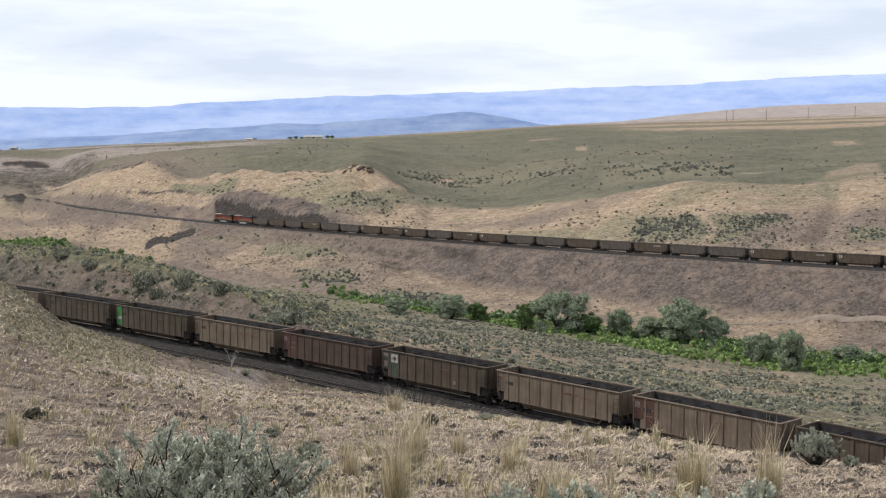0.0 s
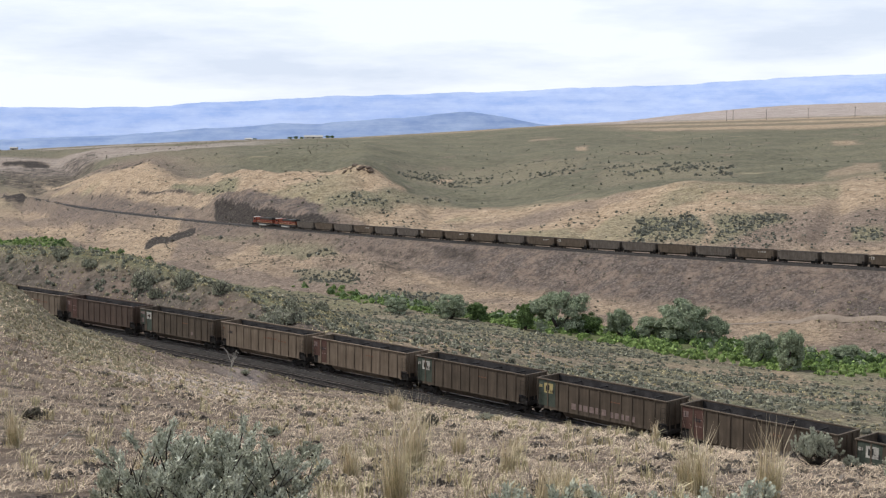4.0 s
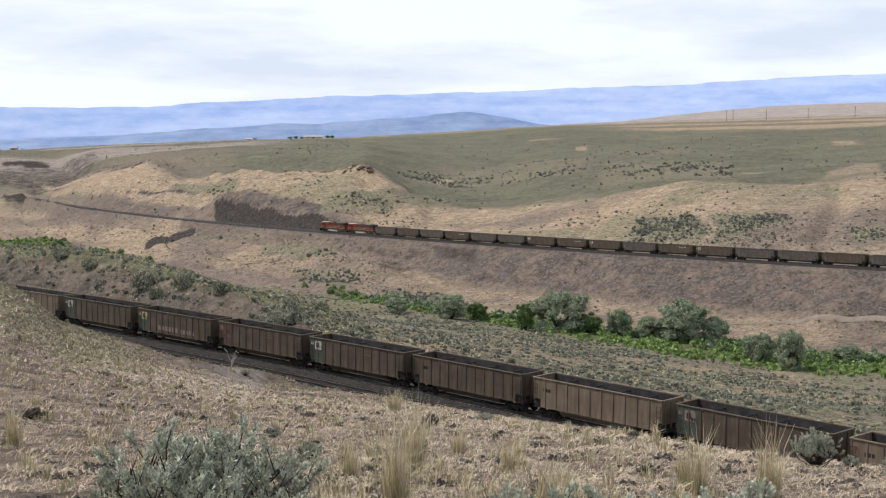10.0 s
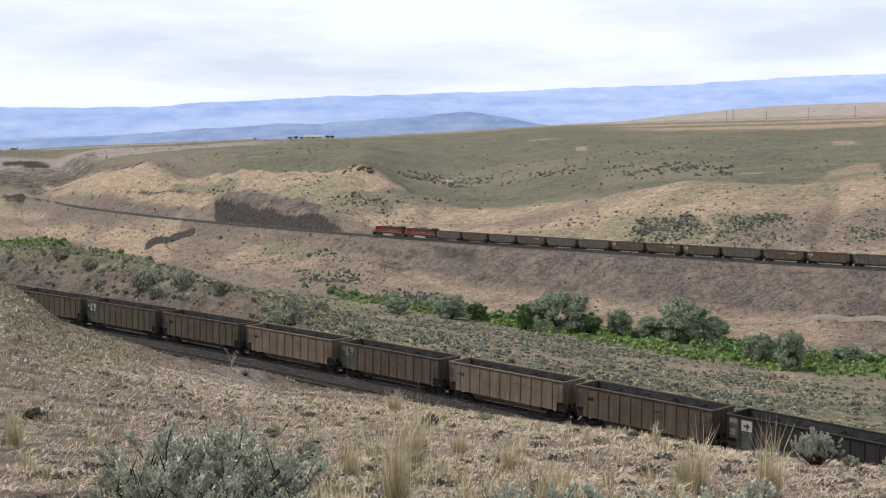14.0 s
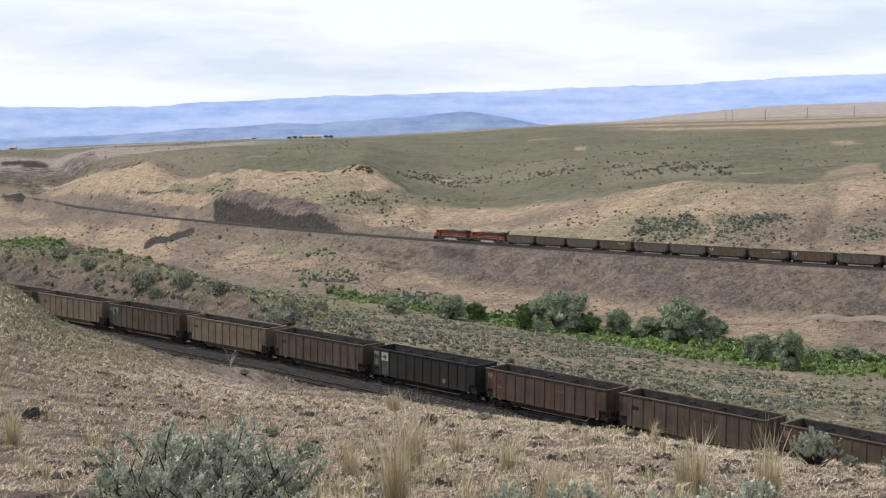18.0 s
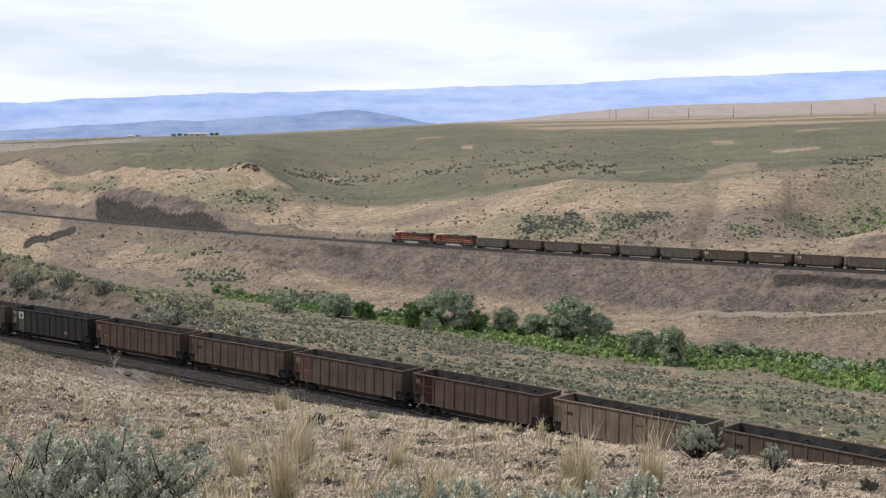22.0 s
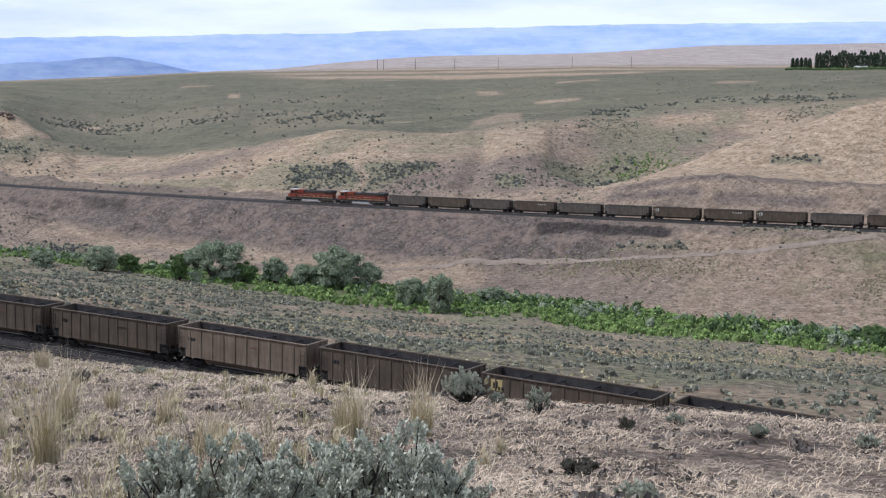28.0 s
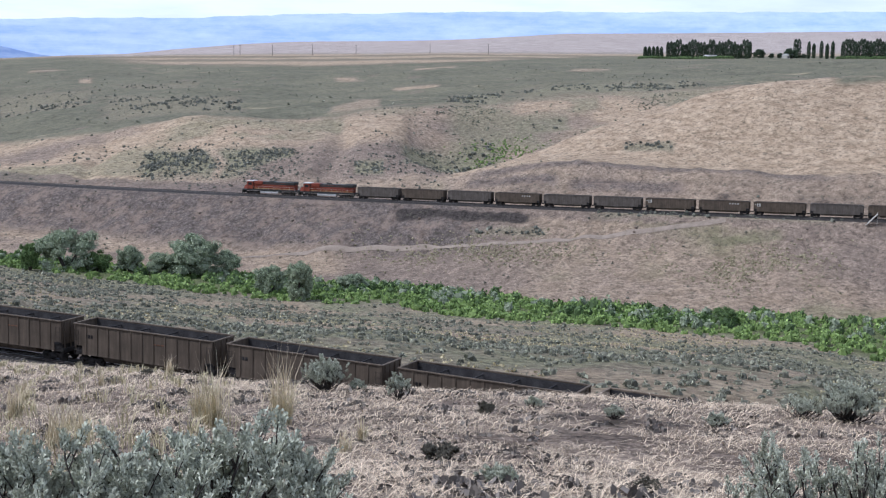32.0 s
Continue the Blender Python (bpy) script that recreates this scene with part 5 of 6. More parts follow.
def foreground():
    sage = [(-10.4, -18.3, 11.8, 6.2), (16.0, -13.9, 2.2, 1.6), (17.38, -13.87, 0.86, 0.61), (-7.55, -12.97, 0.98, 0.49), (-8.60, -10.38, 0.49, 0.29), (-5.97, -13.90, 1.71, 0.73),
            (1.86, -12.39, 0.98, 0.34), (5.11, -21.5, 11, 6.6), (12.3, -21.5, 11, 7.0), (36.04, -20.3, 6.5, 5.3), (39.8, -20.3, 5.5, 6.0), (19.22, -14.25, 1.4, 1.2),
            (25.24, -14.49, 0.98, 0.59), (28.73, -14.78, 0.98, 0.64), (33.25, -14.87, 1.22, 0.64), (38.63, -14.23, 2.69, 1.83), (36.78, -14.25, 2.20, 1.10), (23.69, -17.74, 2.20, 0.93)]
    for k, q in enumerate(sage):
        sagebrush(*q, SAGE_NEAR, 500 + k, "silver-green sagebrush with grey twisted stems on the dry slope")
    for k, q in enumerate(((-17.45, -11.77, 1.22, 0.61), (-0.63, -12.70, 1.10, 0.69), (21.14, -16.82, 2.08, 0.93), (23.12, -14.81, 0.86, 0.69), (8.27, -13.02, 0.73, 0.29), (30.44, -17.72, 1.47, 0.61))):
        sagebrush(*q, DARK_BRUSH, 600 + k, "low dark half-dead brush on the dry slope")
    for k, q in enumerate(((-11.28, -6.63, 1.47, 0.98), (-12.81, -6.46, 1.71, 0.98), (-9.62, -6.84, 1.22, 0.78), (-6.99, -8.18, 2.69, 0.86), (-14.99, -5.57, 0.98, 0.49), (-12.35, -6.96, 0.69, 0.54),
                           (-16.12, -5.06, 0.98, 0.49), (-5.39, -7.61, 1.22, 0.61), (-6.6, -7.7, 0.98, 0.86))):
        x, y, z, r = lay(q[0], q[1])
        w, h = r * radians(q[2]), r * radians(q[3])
        b = tagged(new("bank_sagebrush"), "large grey-green sagebrush on the bank above the cut", "sagebrush", "sagebrush above the cut")
        b.matrix_basis = pose(x, y, z)
        m = 6
        ang, off = rng.uniform(0, 6.28, m), w * rng.uniform(0.08, 0.3, m)
        foot = np.stack([off * np.cos(ang), off * np.sin(ang), np.full(m, -0.1)], -1)
        lw, lh = w * rng.uniform(0.42, 0.62, m), h * rng.uniform(0.65, 1.0, m)
        c = dome(foot, lw, lh, 480, 0.6)
        v, f = leaves(c, 0.27 * rng.uniform(0.5, 1.3, len(c)), 0.15, 0.5)
        f = np.concatenate([f[:, [0, 1, 2]], f[:, [0, 2, 3]]])
        outer = len(f)
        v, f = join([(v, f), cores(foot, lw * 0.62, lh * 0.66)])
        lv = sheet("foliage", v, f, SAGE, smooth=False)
        # inner domes in the darkened tone, as shade under the leaves
        lv.data.materials.append(SHADED_HEARTS["sage_leaves"])
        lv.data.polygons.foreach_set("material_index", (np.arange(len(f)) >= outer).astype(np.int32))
        lv.parent = b
        bm = bmesh.new()
        for j in range(9):
            cyl(bm, (0, 0, -0.1), (w * 0.35 * math.cos(j * 0.7), w * 0.35 * math.sin(j * 0.7), h * 0.7), 0.06, 5, 0.02)
        part("stem_tangle", bm, WOOD, b)
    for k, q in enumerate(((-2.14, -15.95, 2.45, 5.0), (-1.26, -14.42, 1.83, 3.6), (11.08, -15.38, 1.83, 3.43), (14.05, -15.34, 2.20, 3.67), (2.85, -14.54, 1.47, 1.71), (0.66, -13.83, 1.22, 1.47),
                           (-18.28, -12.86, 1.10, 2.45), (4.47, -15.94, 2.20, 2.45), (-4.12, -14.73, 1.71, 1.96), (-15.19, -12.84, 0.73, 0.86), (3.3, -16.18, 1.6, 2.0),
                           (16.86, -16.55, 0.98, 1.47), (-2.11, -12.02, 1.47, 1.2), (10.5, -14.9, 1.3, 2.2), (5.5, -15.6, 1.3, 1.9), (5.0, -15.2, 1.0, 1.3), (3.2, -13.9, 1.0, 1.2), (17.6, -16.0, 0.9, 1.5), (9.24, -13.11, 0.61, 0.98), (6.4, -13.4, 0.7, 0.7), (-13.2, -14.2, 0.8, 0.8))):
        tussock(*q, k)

    # the mat of dry grass, lying and standing
    az = rng.uniform(-20, 42.5, 210000)
    r = np.exp(rng.uniform(math.log(4.6), math.log(125), len(az)))
    x, y = r * np.sin(np.radians(az)), r * np.cos(np.radians(az))
    d, _ = track_near(x, y, NEAR)
    m = (rough(x, y, 0.7, 3, 41) + 0.5 * rough(x, y, 4, 2, 43) > -0.75) & (d < -10)
    x, y, r = x[m], y[m], r[m]
    feet = np.stack([x, y, ground_at(x, y) - 0.01], -1)
    size = 0.03 + 0.04 * rng.random(len(x)) ** 2 + 0.0018 * r
    v, f = blades(feet, size * rng.uniform(0.4, 1.2, len(x)), rng.uniform(1.2, 5.0, len(x)), 0.003 + 0.0010 * r ** 0.75, 0.17)
    tagged(sheet("dry_grass", v, f, STRAW, smooth=False), "mat of dry pinkish straw grass over the foreground slope", "grass", kind="stuff")
    # clumps of dead stems and litter, and small tufts
    az = rng.uniform(-20, 42.5, 15000)
    r = np.exp(rng.uniform(math.log(5), math.log(140), len(az)))
    x, y = r * np.sin(np.radians(az)), r * np.cos(np.radians(az))
    d, _ = track_near(x, y, NEAR)
    m = (d < -9) & (rough(x, y, 2.5, 3, 45) > -0.1)
    x, y, r = x[m], y[m], r[m]
    w = 0.07 + 0.26 * rng.random(len(x)) ** 2 + 0.002 * r
    bushes("dead_brush", x, y, w, w * 0.36, 18, DEAD, "small grey clumps of dead weeds and litter among the straw", "dead brush", 0.23, core=False)
    az = rng.uniform(-20, 42.5, 420)
    r = np.exp(rng.uniform(math.log(7), math.log(75), len(az)))
    x, y = r * np.sin(np.radians(az)), r * np.cos(np.radians(az))
    m = (track_near(x, y, NEAR)[0] < -11) & (rough(x, y, 7, 3, 59) > -0.2)
    x, y, r = x[m], y[m], r[m]
    w = 0.2 + 0.45 * rng.random(len(x)) + 0.006 * r
    bushes("dead_brush", x, y, w, w * 0.26, 90, DEAD, "flat grey mats of dead weeds lying in the straw", "dead brush", 0.13, core=False)
    az = rng.uniform(-20, 12, 800)
    r = np.exp(rng.uniform(math.log(8), math.log(150), len(az)))
    x, y = r * np.sin(np.radians(az)), r * np.cos(np.radians(az))
    d, _ = track_near(x, y, NEAR)
    m = (d < -9)
    x, y, r = x[m], y[m], r[m]
    k = 14
    feet = np.stack([np.repeat(x, k), np.repeat(y, k)], -1) + rng.normal(0, 0.06, (len(x) * k, 2))
    feet = np.concatenate([feet, ground_at(feet[:, 0], feet[:, 1])[:, None] - 0.02], 1)
    v, f = blades(feet, np.repeat(rng.uniform(0.12, 0.36, len(x)), k), 0.5, np.repeat(0.004 + 0.0011 * r ** 0.8, k))
    tagged(sheet("grass_tufts", v, f, TUFT, smooth=False), "small yellow-green grass tufts over the foreground slope", "grass", kind="stuff")
    x, y, r, az = scatter(9000, -20, 12, lambda a: a * 0 + 48, lambda a: np.minimum(near_range(a) - 8, 150), lambda x, y, az, r: 0.2 + 0.8 * step(rough(x, y, 9, 3, 47), -0.5, 0.4))
    w = 0.12 + 0.32 * rng.random(len(x)) ** 2
    half = rng.random(len(x)) < 0.6
    bushes("slope_tufts", x[half], y[half], w[half], w[half] * 0.6, 6, STRAW, "tufts of dry straw grass on the slope above the tracks", "grass", 0.5, core=False)
    bushes("slope_tufts", x[~half], y[~half], w[~half], w[~half] * 0.6, 6, LIP, "olive weed tufts on the slope above the tracks", "grass", 0.5)
    x, y, r, az = scatter(3600, -20, 20, lambda a: np.maximum(near_range(a) - 26, 40), lambda a: near_range(a) - 8.2, lambda x, y, az, r: 0.25 + 0.75 * step(rough(x, y, 5, 3, 49), -0.2, 0.5))
    w = 0.16 + 0.5 * rng.random(len(x)) ** 2
    bushes("trackside_weeds", x, y, w, w * 0.6, 8, LIP, "olive and grey weeds along the edge of the ballast", "weeds", 0.45, core=False)
    # tufts on the near lip of the cut
    x, y, r, az = scatter(4200, -20, -12.5, lambda a: a * 0 + 70, lambda a: near_range(a) - 9, lambda x, y, az, r: 0.8 + 0 * x)
    w = rng.uniform(0.2, 0.5, len(x))
    bushes("lip_tufts", x, y, w, w * 0.6, 6, LIP, "greenish grass tufts on the grassy knoll beside the cut", "grass", 0.4)


sage_flats()
sage_slopes()
green_creek()
creek_trees()
windbreak()
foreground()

# ======== coal cars ========
CAR = 16.18
HALF, WIDE, TOP, LOW = 7.35, 1.58, 3.85, 0.95


def wheel_bm():
    bm = bmesh.new()
    cyl(bm, (0, -0.065, 0), (0, 0.065, 0), 0.46, 14)
    cyl(bm, (0, -0.10, 0), (0, -0.06, 0), 0.49, 14)
    cyl(bm, (0, 0.06, 0), (0, 0.11, 0), 0.16, 6)
    return bm


def make_truck(x, parent):
    bm = bmesh.new()
    for y in (-1.0, 1.0):
        box(bm, x - 1.25, x + 1.25, y - 0.09, y + 0.09, 0.50, 0.72, 0.04)
        box(bm, x - 0.42, x + 0.42, y - 0.11, y + 0.11, 0.28, 0.55, 0.05)
        for k in (-0.9, 0.9):
            box(bm, x + k - 0.17, x + k + 0.17, y - 0.12, y + 0.12, 0.34, 0.62, 0.03)
    box(bm, x - 0.25, x + 0.25, -1.0, 1.0, 0.45, 0.8, 0.03)
    truck = part("truck", bm, BLACK, parent, "grimy black cast steel truck")
    for k in (-0.9, 0.9):
        for y in (-0.76, 0.76):
            w = part("wheel", wheel_bm(), BLACK, truck)
            w.matrix_basis = pose(x + k, y, 0.46, 0, 0, 0 if y > 0 else 180)
        part("axle", cyl(bmesh.new(), (x + k, -0.76, 0.46), (x + k, 0.76, 0.46), 0.085, 8), BLACK, truck)
    return truck


def make_car(paint, ribs, label, group, marks=(), seed=1):
    """An empty coal gondola: ribbed sides, end slopes, cross braces inside, a tub between the trucks."""
    mat = PAINTS[paint]
    car = new("coal_car")
    tagged(car, label, "coal car", group)
    for y in (-1, 1):
        bm = bmesh.new()
        # side sheet: notched over the trucks at both lower corners
        n = HALF - 0.85
        pts = [(-n, 1.08), (n, 1.08), (n, 1.86), (HALF, 1.86), (HALF, TOP - 0.1), (-HALF, TOP - 0.1), (-HALF, 1.86), (-n, 1.86)]
        lo = [bm.verts.new((px, y * (WIDE - 0.10), pz)) for px, pz in pts]
        hi = [bm.verts.new((px, y * (WIDE - 0.06), pz)) for px, pz in pts]
        bm.faces.new(lo)
        bm.faces.new(hi[::-1])
        for k in range(len(pts)):
            bm.faces.new((lo[k], hi[k], hi[(k + 1) % len(pts)], lo[(k + 1) % len(pts)]))
        bmesh.ops.recalc_face_normals(bm, faces=bm.faces)
        side = part("side_wall", bm, mat, car)
        for k in range(ribs):
            x = -HALF + 0.08 + (2 * HALF - 0.16) * k / (ribs - 1)
            foot = 1.20 if abs(x) < n - 0.05 else 1.88
            part("rib", box(bmesh.new(), x - 0.06, x + 0.06, y * (WIDE - 0.035) - 0.03, y * (WIDE - 0.035) + 0.03, foot, TOP - 0.14), mat, side)
        part("sill", box(bmesh.new(), -n, n, y * (WIDE - 0.07) - 0.02, y * (WIDE - 0.07) + 0.03, 1.08, 1.20, 0.012), mat, side)
        part("top_chord", box(bmesh.new(), -HALF - 0.06, HALF + 0.06, y * (WIDE - 0.05) - 0.08, y * (WIDE - 0.05) + 0.07, TOP - 0.13, TOP, 0.025), mat, side)
        bm = bmesh.new()
        box(bm, -HALF + 0.05, HALF - 0.05, y * (WIDE - 0.13) - 0.012, y * (WIDE - 0.13) + 0.012, 1.9, TOP - 0.16)
        part("lining", bm, INSIDE, side, "coal-blackened inner face")
    for x in (-1, 1):
        bm = bmesh.new()
        box(bm, x * HALF - 0.05, x * HALF + 0.05, -WIDE + 0.12, WIDE - 0.12, 1.7, TOP - 0.1)
        end = part("end_wall", bm, mat, car)
        for k in range(4):
            y = -1.2 + 0.8 * k
            x0, x1 = sorted((x * (HALF + 0.04), x * (HALF + 0.13)))
            part("end_post", box(bmesh.new(), x0, x1, y - 0.05, y + 0.05, 1.32, TOP - 0.15), mat, end)
        part("top_chord", box(bmesh.new(), x * HALF - 0.1, x * HALF + 0.1, -WIDE + 0.06, WIDE - 0.06, TOP - 0.14, TOP - 0.01, 0.02), mat, end)
        part("corner_platform", box(bmesh.new(), *sorted((x * (HALF - 0.95), x * (HALF - 0.02))), -WIDE + 0.2, WIDE - 0.2, 1.0, 1.72, 0.03), BLACK, end, "black underframe behind the notch")
        part("end_sill", box(bmesh.new(), x * HALF - 0.12, x * (HALF + 0.12) + 0.0, -1.45, 1.45, 0.92, 1.3, 0.03), BLACK, end)
        bm = bmesh.new()
        for k in range(6):
            z = 1.1 + 0.42 * k
            cyl(bm, (x * (HALF - 0.1), -WIDE - 0.07, z), (x * (HALF - 0.55), -WIDE - 0.07, z), 0.016, 6)
        for u in (0.1, 0.55):
            cyl(bm, (x * (HALF - u), -WIDE - 0.07, 1.0), (x * (HALF - u), -WIDE - 0.07, 3.3), 0.018, 6)
        part("ladder", bm, BLACK, end)
        bm = bmesh.new()
        box(bm, x * HALF, x * (HALF + 0.62), -0.13, 0.13, 0.78, 1.02, 0.03)
        box(bm, x * (HALF + 0.48), x * (HALF + 0.74), -0.19, 0.19, 0.72, 1.06, 0.06)
        part("coupler", bm, BLACK, car, "black steel knuckle coupler")
        make_truck(x * (HALF - 1.35), car)
        # sloped floor at the ends
        bm = bmesh.new()
        v = [bm.verts.new(q) for q in ((x * HALF, -1.42, 1.78), (x * HALF, 1.42, 1.78), (x * (HALF - 3.3), 1.42, 1.4), (x * (HALF - 3.3), -1.42, 1.4))]
        bm.faces.new(v)
        bmesh.ops.solidify(bm, geom=bm.faces[:], thickness=0.05)
        part("end_floor", bm, INSIDE, car)
    for y in (-0.70, 0.70):
        bm = bmesh.new()
        bmesh.ops.create_cone(bm, cap_ends=True, segments=16, radius1=0.76, radius2=0.76, depth=8.6, matrix=pose(0, y, 1.26, 0, 90, 0))
        part("tub", bm, mat, car)
    part("floor", box(bmesh.new(), -HALF + 0.2, HALF - 0.2, -1.42, 1.42, 1.28, 1.36), INSIDE, car, "coal-dusted floor")
    for k in range(4):
        x = -4.6 + 3.07 * k
        part("cross_brace", cyl(bmesh.new(), (x, -1.48, 3.45), (x, 1.48, 3.45), 0.07, 8), INSIDE, car)
        part("brace_plate", box(bmesh.new(), x - 0.16, x + 0.16, -1.46, -1.2, 3.1, 3.6, 0.02), INSIDE, car)
    bm = bmesh.new()
    box(bm, -HALF + 0.4, HALF - 0.4, -0.2, 0.2, 0.75, 1.2)
    part("centre_sill", bm, BLACK, car)
    return car


# ======== locomotives ========
ORANGE = mottled("weathered_orange_paint", (0.10, 0.021, 0.012), (0.22, 0.048, 0.022), 0.7, 0.6, fine=6)
LOCO_DARK = mottled("black_green_roof_paint", (0.012, 0.014, 0.013), (0.045, 0.045, 0.04), 0.8, 0.55)
SILVER = mottled("pale_grey_paint", (0.34, 0.33, 0.31), (0.60, 0.58, 0.55), 0.8, 0.5)
YELLOW = mottled("faded_yellow_paint", (0.32, 0.25, 0.10), (0.52, 0.42, 0.20), 1.5, 0.6)
GLASS = mottled("dark_window_glass", (0.01, 0.012, 0.014), (0.03, 0.033, 0.036), 1.0, 0.08)
WHITE = mottled("dirty_white_paint", (0.27, 0.25, 0.215), (0.56, 0.53, 0.47), 2.0, 0.7)
FADED_GREEN = mottled("faded_green_paint", (0.035, 0.045, 0.034), (0.085, 0.098, 0.075), 1.2, 0.7)
BRIGHT_GREEN = mottled("green_panel_paint", (0.03, 0.14, 0.04), (0.07, 0.26, 0.075), 1.2, 0.6)
FADED_ORANGE = mottled("faded_orange_paint", (0.13, 0.065, 0.04), (0.24, 0.115, 0.065), 2.0, 0.7)
RED = mottled("faded_red_paint", (0.072, 0.037, 0.029), (0.125, 0.067, 0.051), 2.0, 0.7)
PINK = mottled("faded_pink_paint", (0.16, 0.115, 0.10), (0.29, 0.215, 0.19), 2.0, 0.7)


def slab(x0, x1, y0, y1, z0, z1, bevel=0.03):
    return box(bmesh.new(), x0, x1, y0, y1, z0, z1, bevel)


def make_loco(label):
    """A six-axle hood locomotive; its cab looks along +x."""
    loco = tagged(new("locomotive"), label, "locomotive", "locomotives of the train")
    part("underframe", slab(-10.6, 10.6, -1.5, 1.5, 1.25, 1.75), LOCO_DARK, loco)
    hood = part("hood", slab(-9.9, 6.3, -1.15, 1.15, 1.75, 4.0, 0.08), ORANGE, loco, "orange engine hood")
    part("hood_roof", slab(-9.9, 6.3, -1.05, 1.05, 4.0, 4.42, 0.12), LOCO_DARK, hood, "black roof")
    rad = part("radiator", slab(-10.1, -6.6, -1.55, 1.55, 3.55, 4.55, 0.15), LOCO_DARK, loco, "flared black radiator section")
    for k in range(3):
        part("fan", cyl(bmesh.new(), (-9.4 + 1.1 * k, 0, 4.5), (-9.4 + 1.1 * k, 0, 4.68), 0.5, 14), BLACK, rad)
    part("exhaust_stack", slab(-1.2, 0.4, -0.45, 0.45, 4.4, 4.72), BLACK, loco)
    part("dynamic_brake_box", slab(2.6, 5.9, -1.4, 1.4, 3.4, 4.5, 0.1), ORANGE, loco)
    for side in (-1, 1):
        part("stripe", slab(-9.8, 6.2, side * 1.155 - 0.006, side * 1.155 + 0.006, 1.98, 2.1, 0), YELLOW, hood, "yellow stripe")
        part("stripe", slab(-9.8, 6.2, side * 1.155 - 0.006, side * 1.155 + 0.006, 3.45, 3.97, 0), LOCO_DARK, hood, "dark upper stripe")
        for k in range(7):
            x = -5.9 + 1.55 * k
            part("hood_door", slab(x, x + 1.2, side * 1.158 - 0.012, side * 1.158 + 0.012, 2.2, 3.4, 0.008), ORANGE, hood)
        for k in range(9):
            x = -10.2 + 2.05 * k
            part("handrail_post", cyl(bmesh.new(), (x, side * 1.47, 1.75), (x, side * 1.47, 2.75), 0.025, 6), WHITE, loco)
        part("handrail", cyl(bmesh.new(), (-10.3, side * 1.47, 2.75), (6.3, side * 1.47, 2.75), 0.025, 6), WHITE, loco)
        part("air_tank", cyl(bmesh.new(), (-3.4, side * 1.15, 1.05), (3.4, side * 1.15, 1.05), 0.17, 10), SILVER, loco)
        for x in (-10.45, 10.45):
            st = part("step_ladder", slab(x - 0.25, x + 0.25, side * 1.3 - 0.14, side * 1.3 + 0.14, 0.45, 0.52), LOCO_DARK, loco)
            part("step_tread", slab(x - 0.25, x + 0.25, side * 1.3 - 0.14, side * 1.3 + 0.14, 0.85, 0.92), LOCO_DARK, st)
    part("fuel_tank", slab(-3.7, 3.7, -1.35, 1.35, 0.45, 1.25, 0.15), SILVER, loco, "pale grey fuel tank")
    # wide cab and sloped nose
    cab = part("cab", slab(6.3, 8.7, -1.55, 1.55, 1.75, 4.35, 0.1), ORANGE, loco)
    part("cab_roof", slab(6.2, 8.85, -1.5, 1.5, 4.35, 4.6, 0.1), SILVER, cab, "pale cab roof")
    for side in (-1, 1):
        part("side_window", slab(6.8, 8.2, side * 1.555 - 0.012, side * 1.555 + 0.012, 3.15, 3.95, 0.0), GLASS, cab)
    for y in (-0.75, 0.75):
        part("windscreen", slab(8.69, 8.72, y - 0.55, y + 0.55, 3.35, 4.05, 0.0), GLASS, cab)
    bm = bmesh.new()
    v = [bm.verts.new(q) for q in ((8.7, -1.3, 1.75), (8.7, 1.3, 1.75), (8.7, 1.2, 3.3), (8.7, -1.2, 3.3), (10.3, -1.1, 1.75), (10.3, 1.1, 1.75), (10.0, 0.85, 2.9), (10.0, -0.85, 2.9))]
    for f in ((0, 1, 2, 3), (4, 7, 6, 5), (0, 4, 5, 1), (1, 5, 6, 2), (2, 6, 7, 3), (3, 7, 4, 0)):
        bm.faces.new([v[i] for i in f])
    nose = part("nose", bm, ORANGE, loco)
    for y in (-0.16, 0.16):
        part("headlight", cyl(bmesh.new(), (8.7, y, 4.18), (8.8, y, 4.18), 0.1, 10), WHITE, cab)
    part("number_board", slab(8.69, 8.74, -0.9, -0.4, 4.1, 4.28, 0), WHITE, cab)
    part("pilot", slab(10.5, 10.75, -1.45, 1.45, 0.25, 1.7, 0.04), LOCO_DARK, loco, "black snow plough pilot")
    for x in (-10.75, 10.75):
        part("coupler", slab(x - 0.35, x + 0.35, -0.15, 0.15, 0.75, 1.05), BLACK, loco)
    for x in (-7.0, 7.0):
        bm = bmesh.new()
        for y in (-1.05, 1.05):
            box(bm, x - 2.5, x + 2.5, y - 0.1, y + 0.1, 0.55, 0.9, 0.05)
            for k in (-1.85, 0, 1.85):
                box(bm, x + k - 0.22, x + k + 0.22, y - 0.13, y + 0.13, 0.35, 0.7, 0.03)
        truck = part("truck", bm, BLACK, loco, "black six-wheel truck")
        for k in (-1.85, 0, 1.85):
            for y in (-0.76, 0.76):
                w = part("wheel", wheel_bm(), RAIL, truck)
                w.matrix_basis = pose(x + k, y, 0.5, 0, 0, 0 if y > 0 else 180)
    return loco


# ======== marks on the cars ========
def plate(car, x0, x1, z0, z1, mat, name="painted_mark", side=-1, lift=0.0):
    y = side * (WIDE - 0.047 + lift)
    a, b = (x0, x1) if side < 0 else (-x1, -x0)
    part(name, box(bmesh.new(), a, b, y - 0.006, y + 0.006, z0, z1), mat, car)


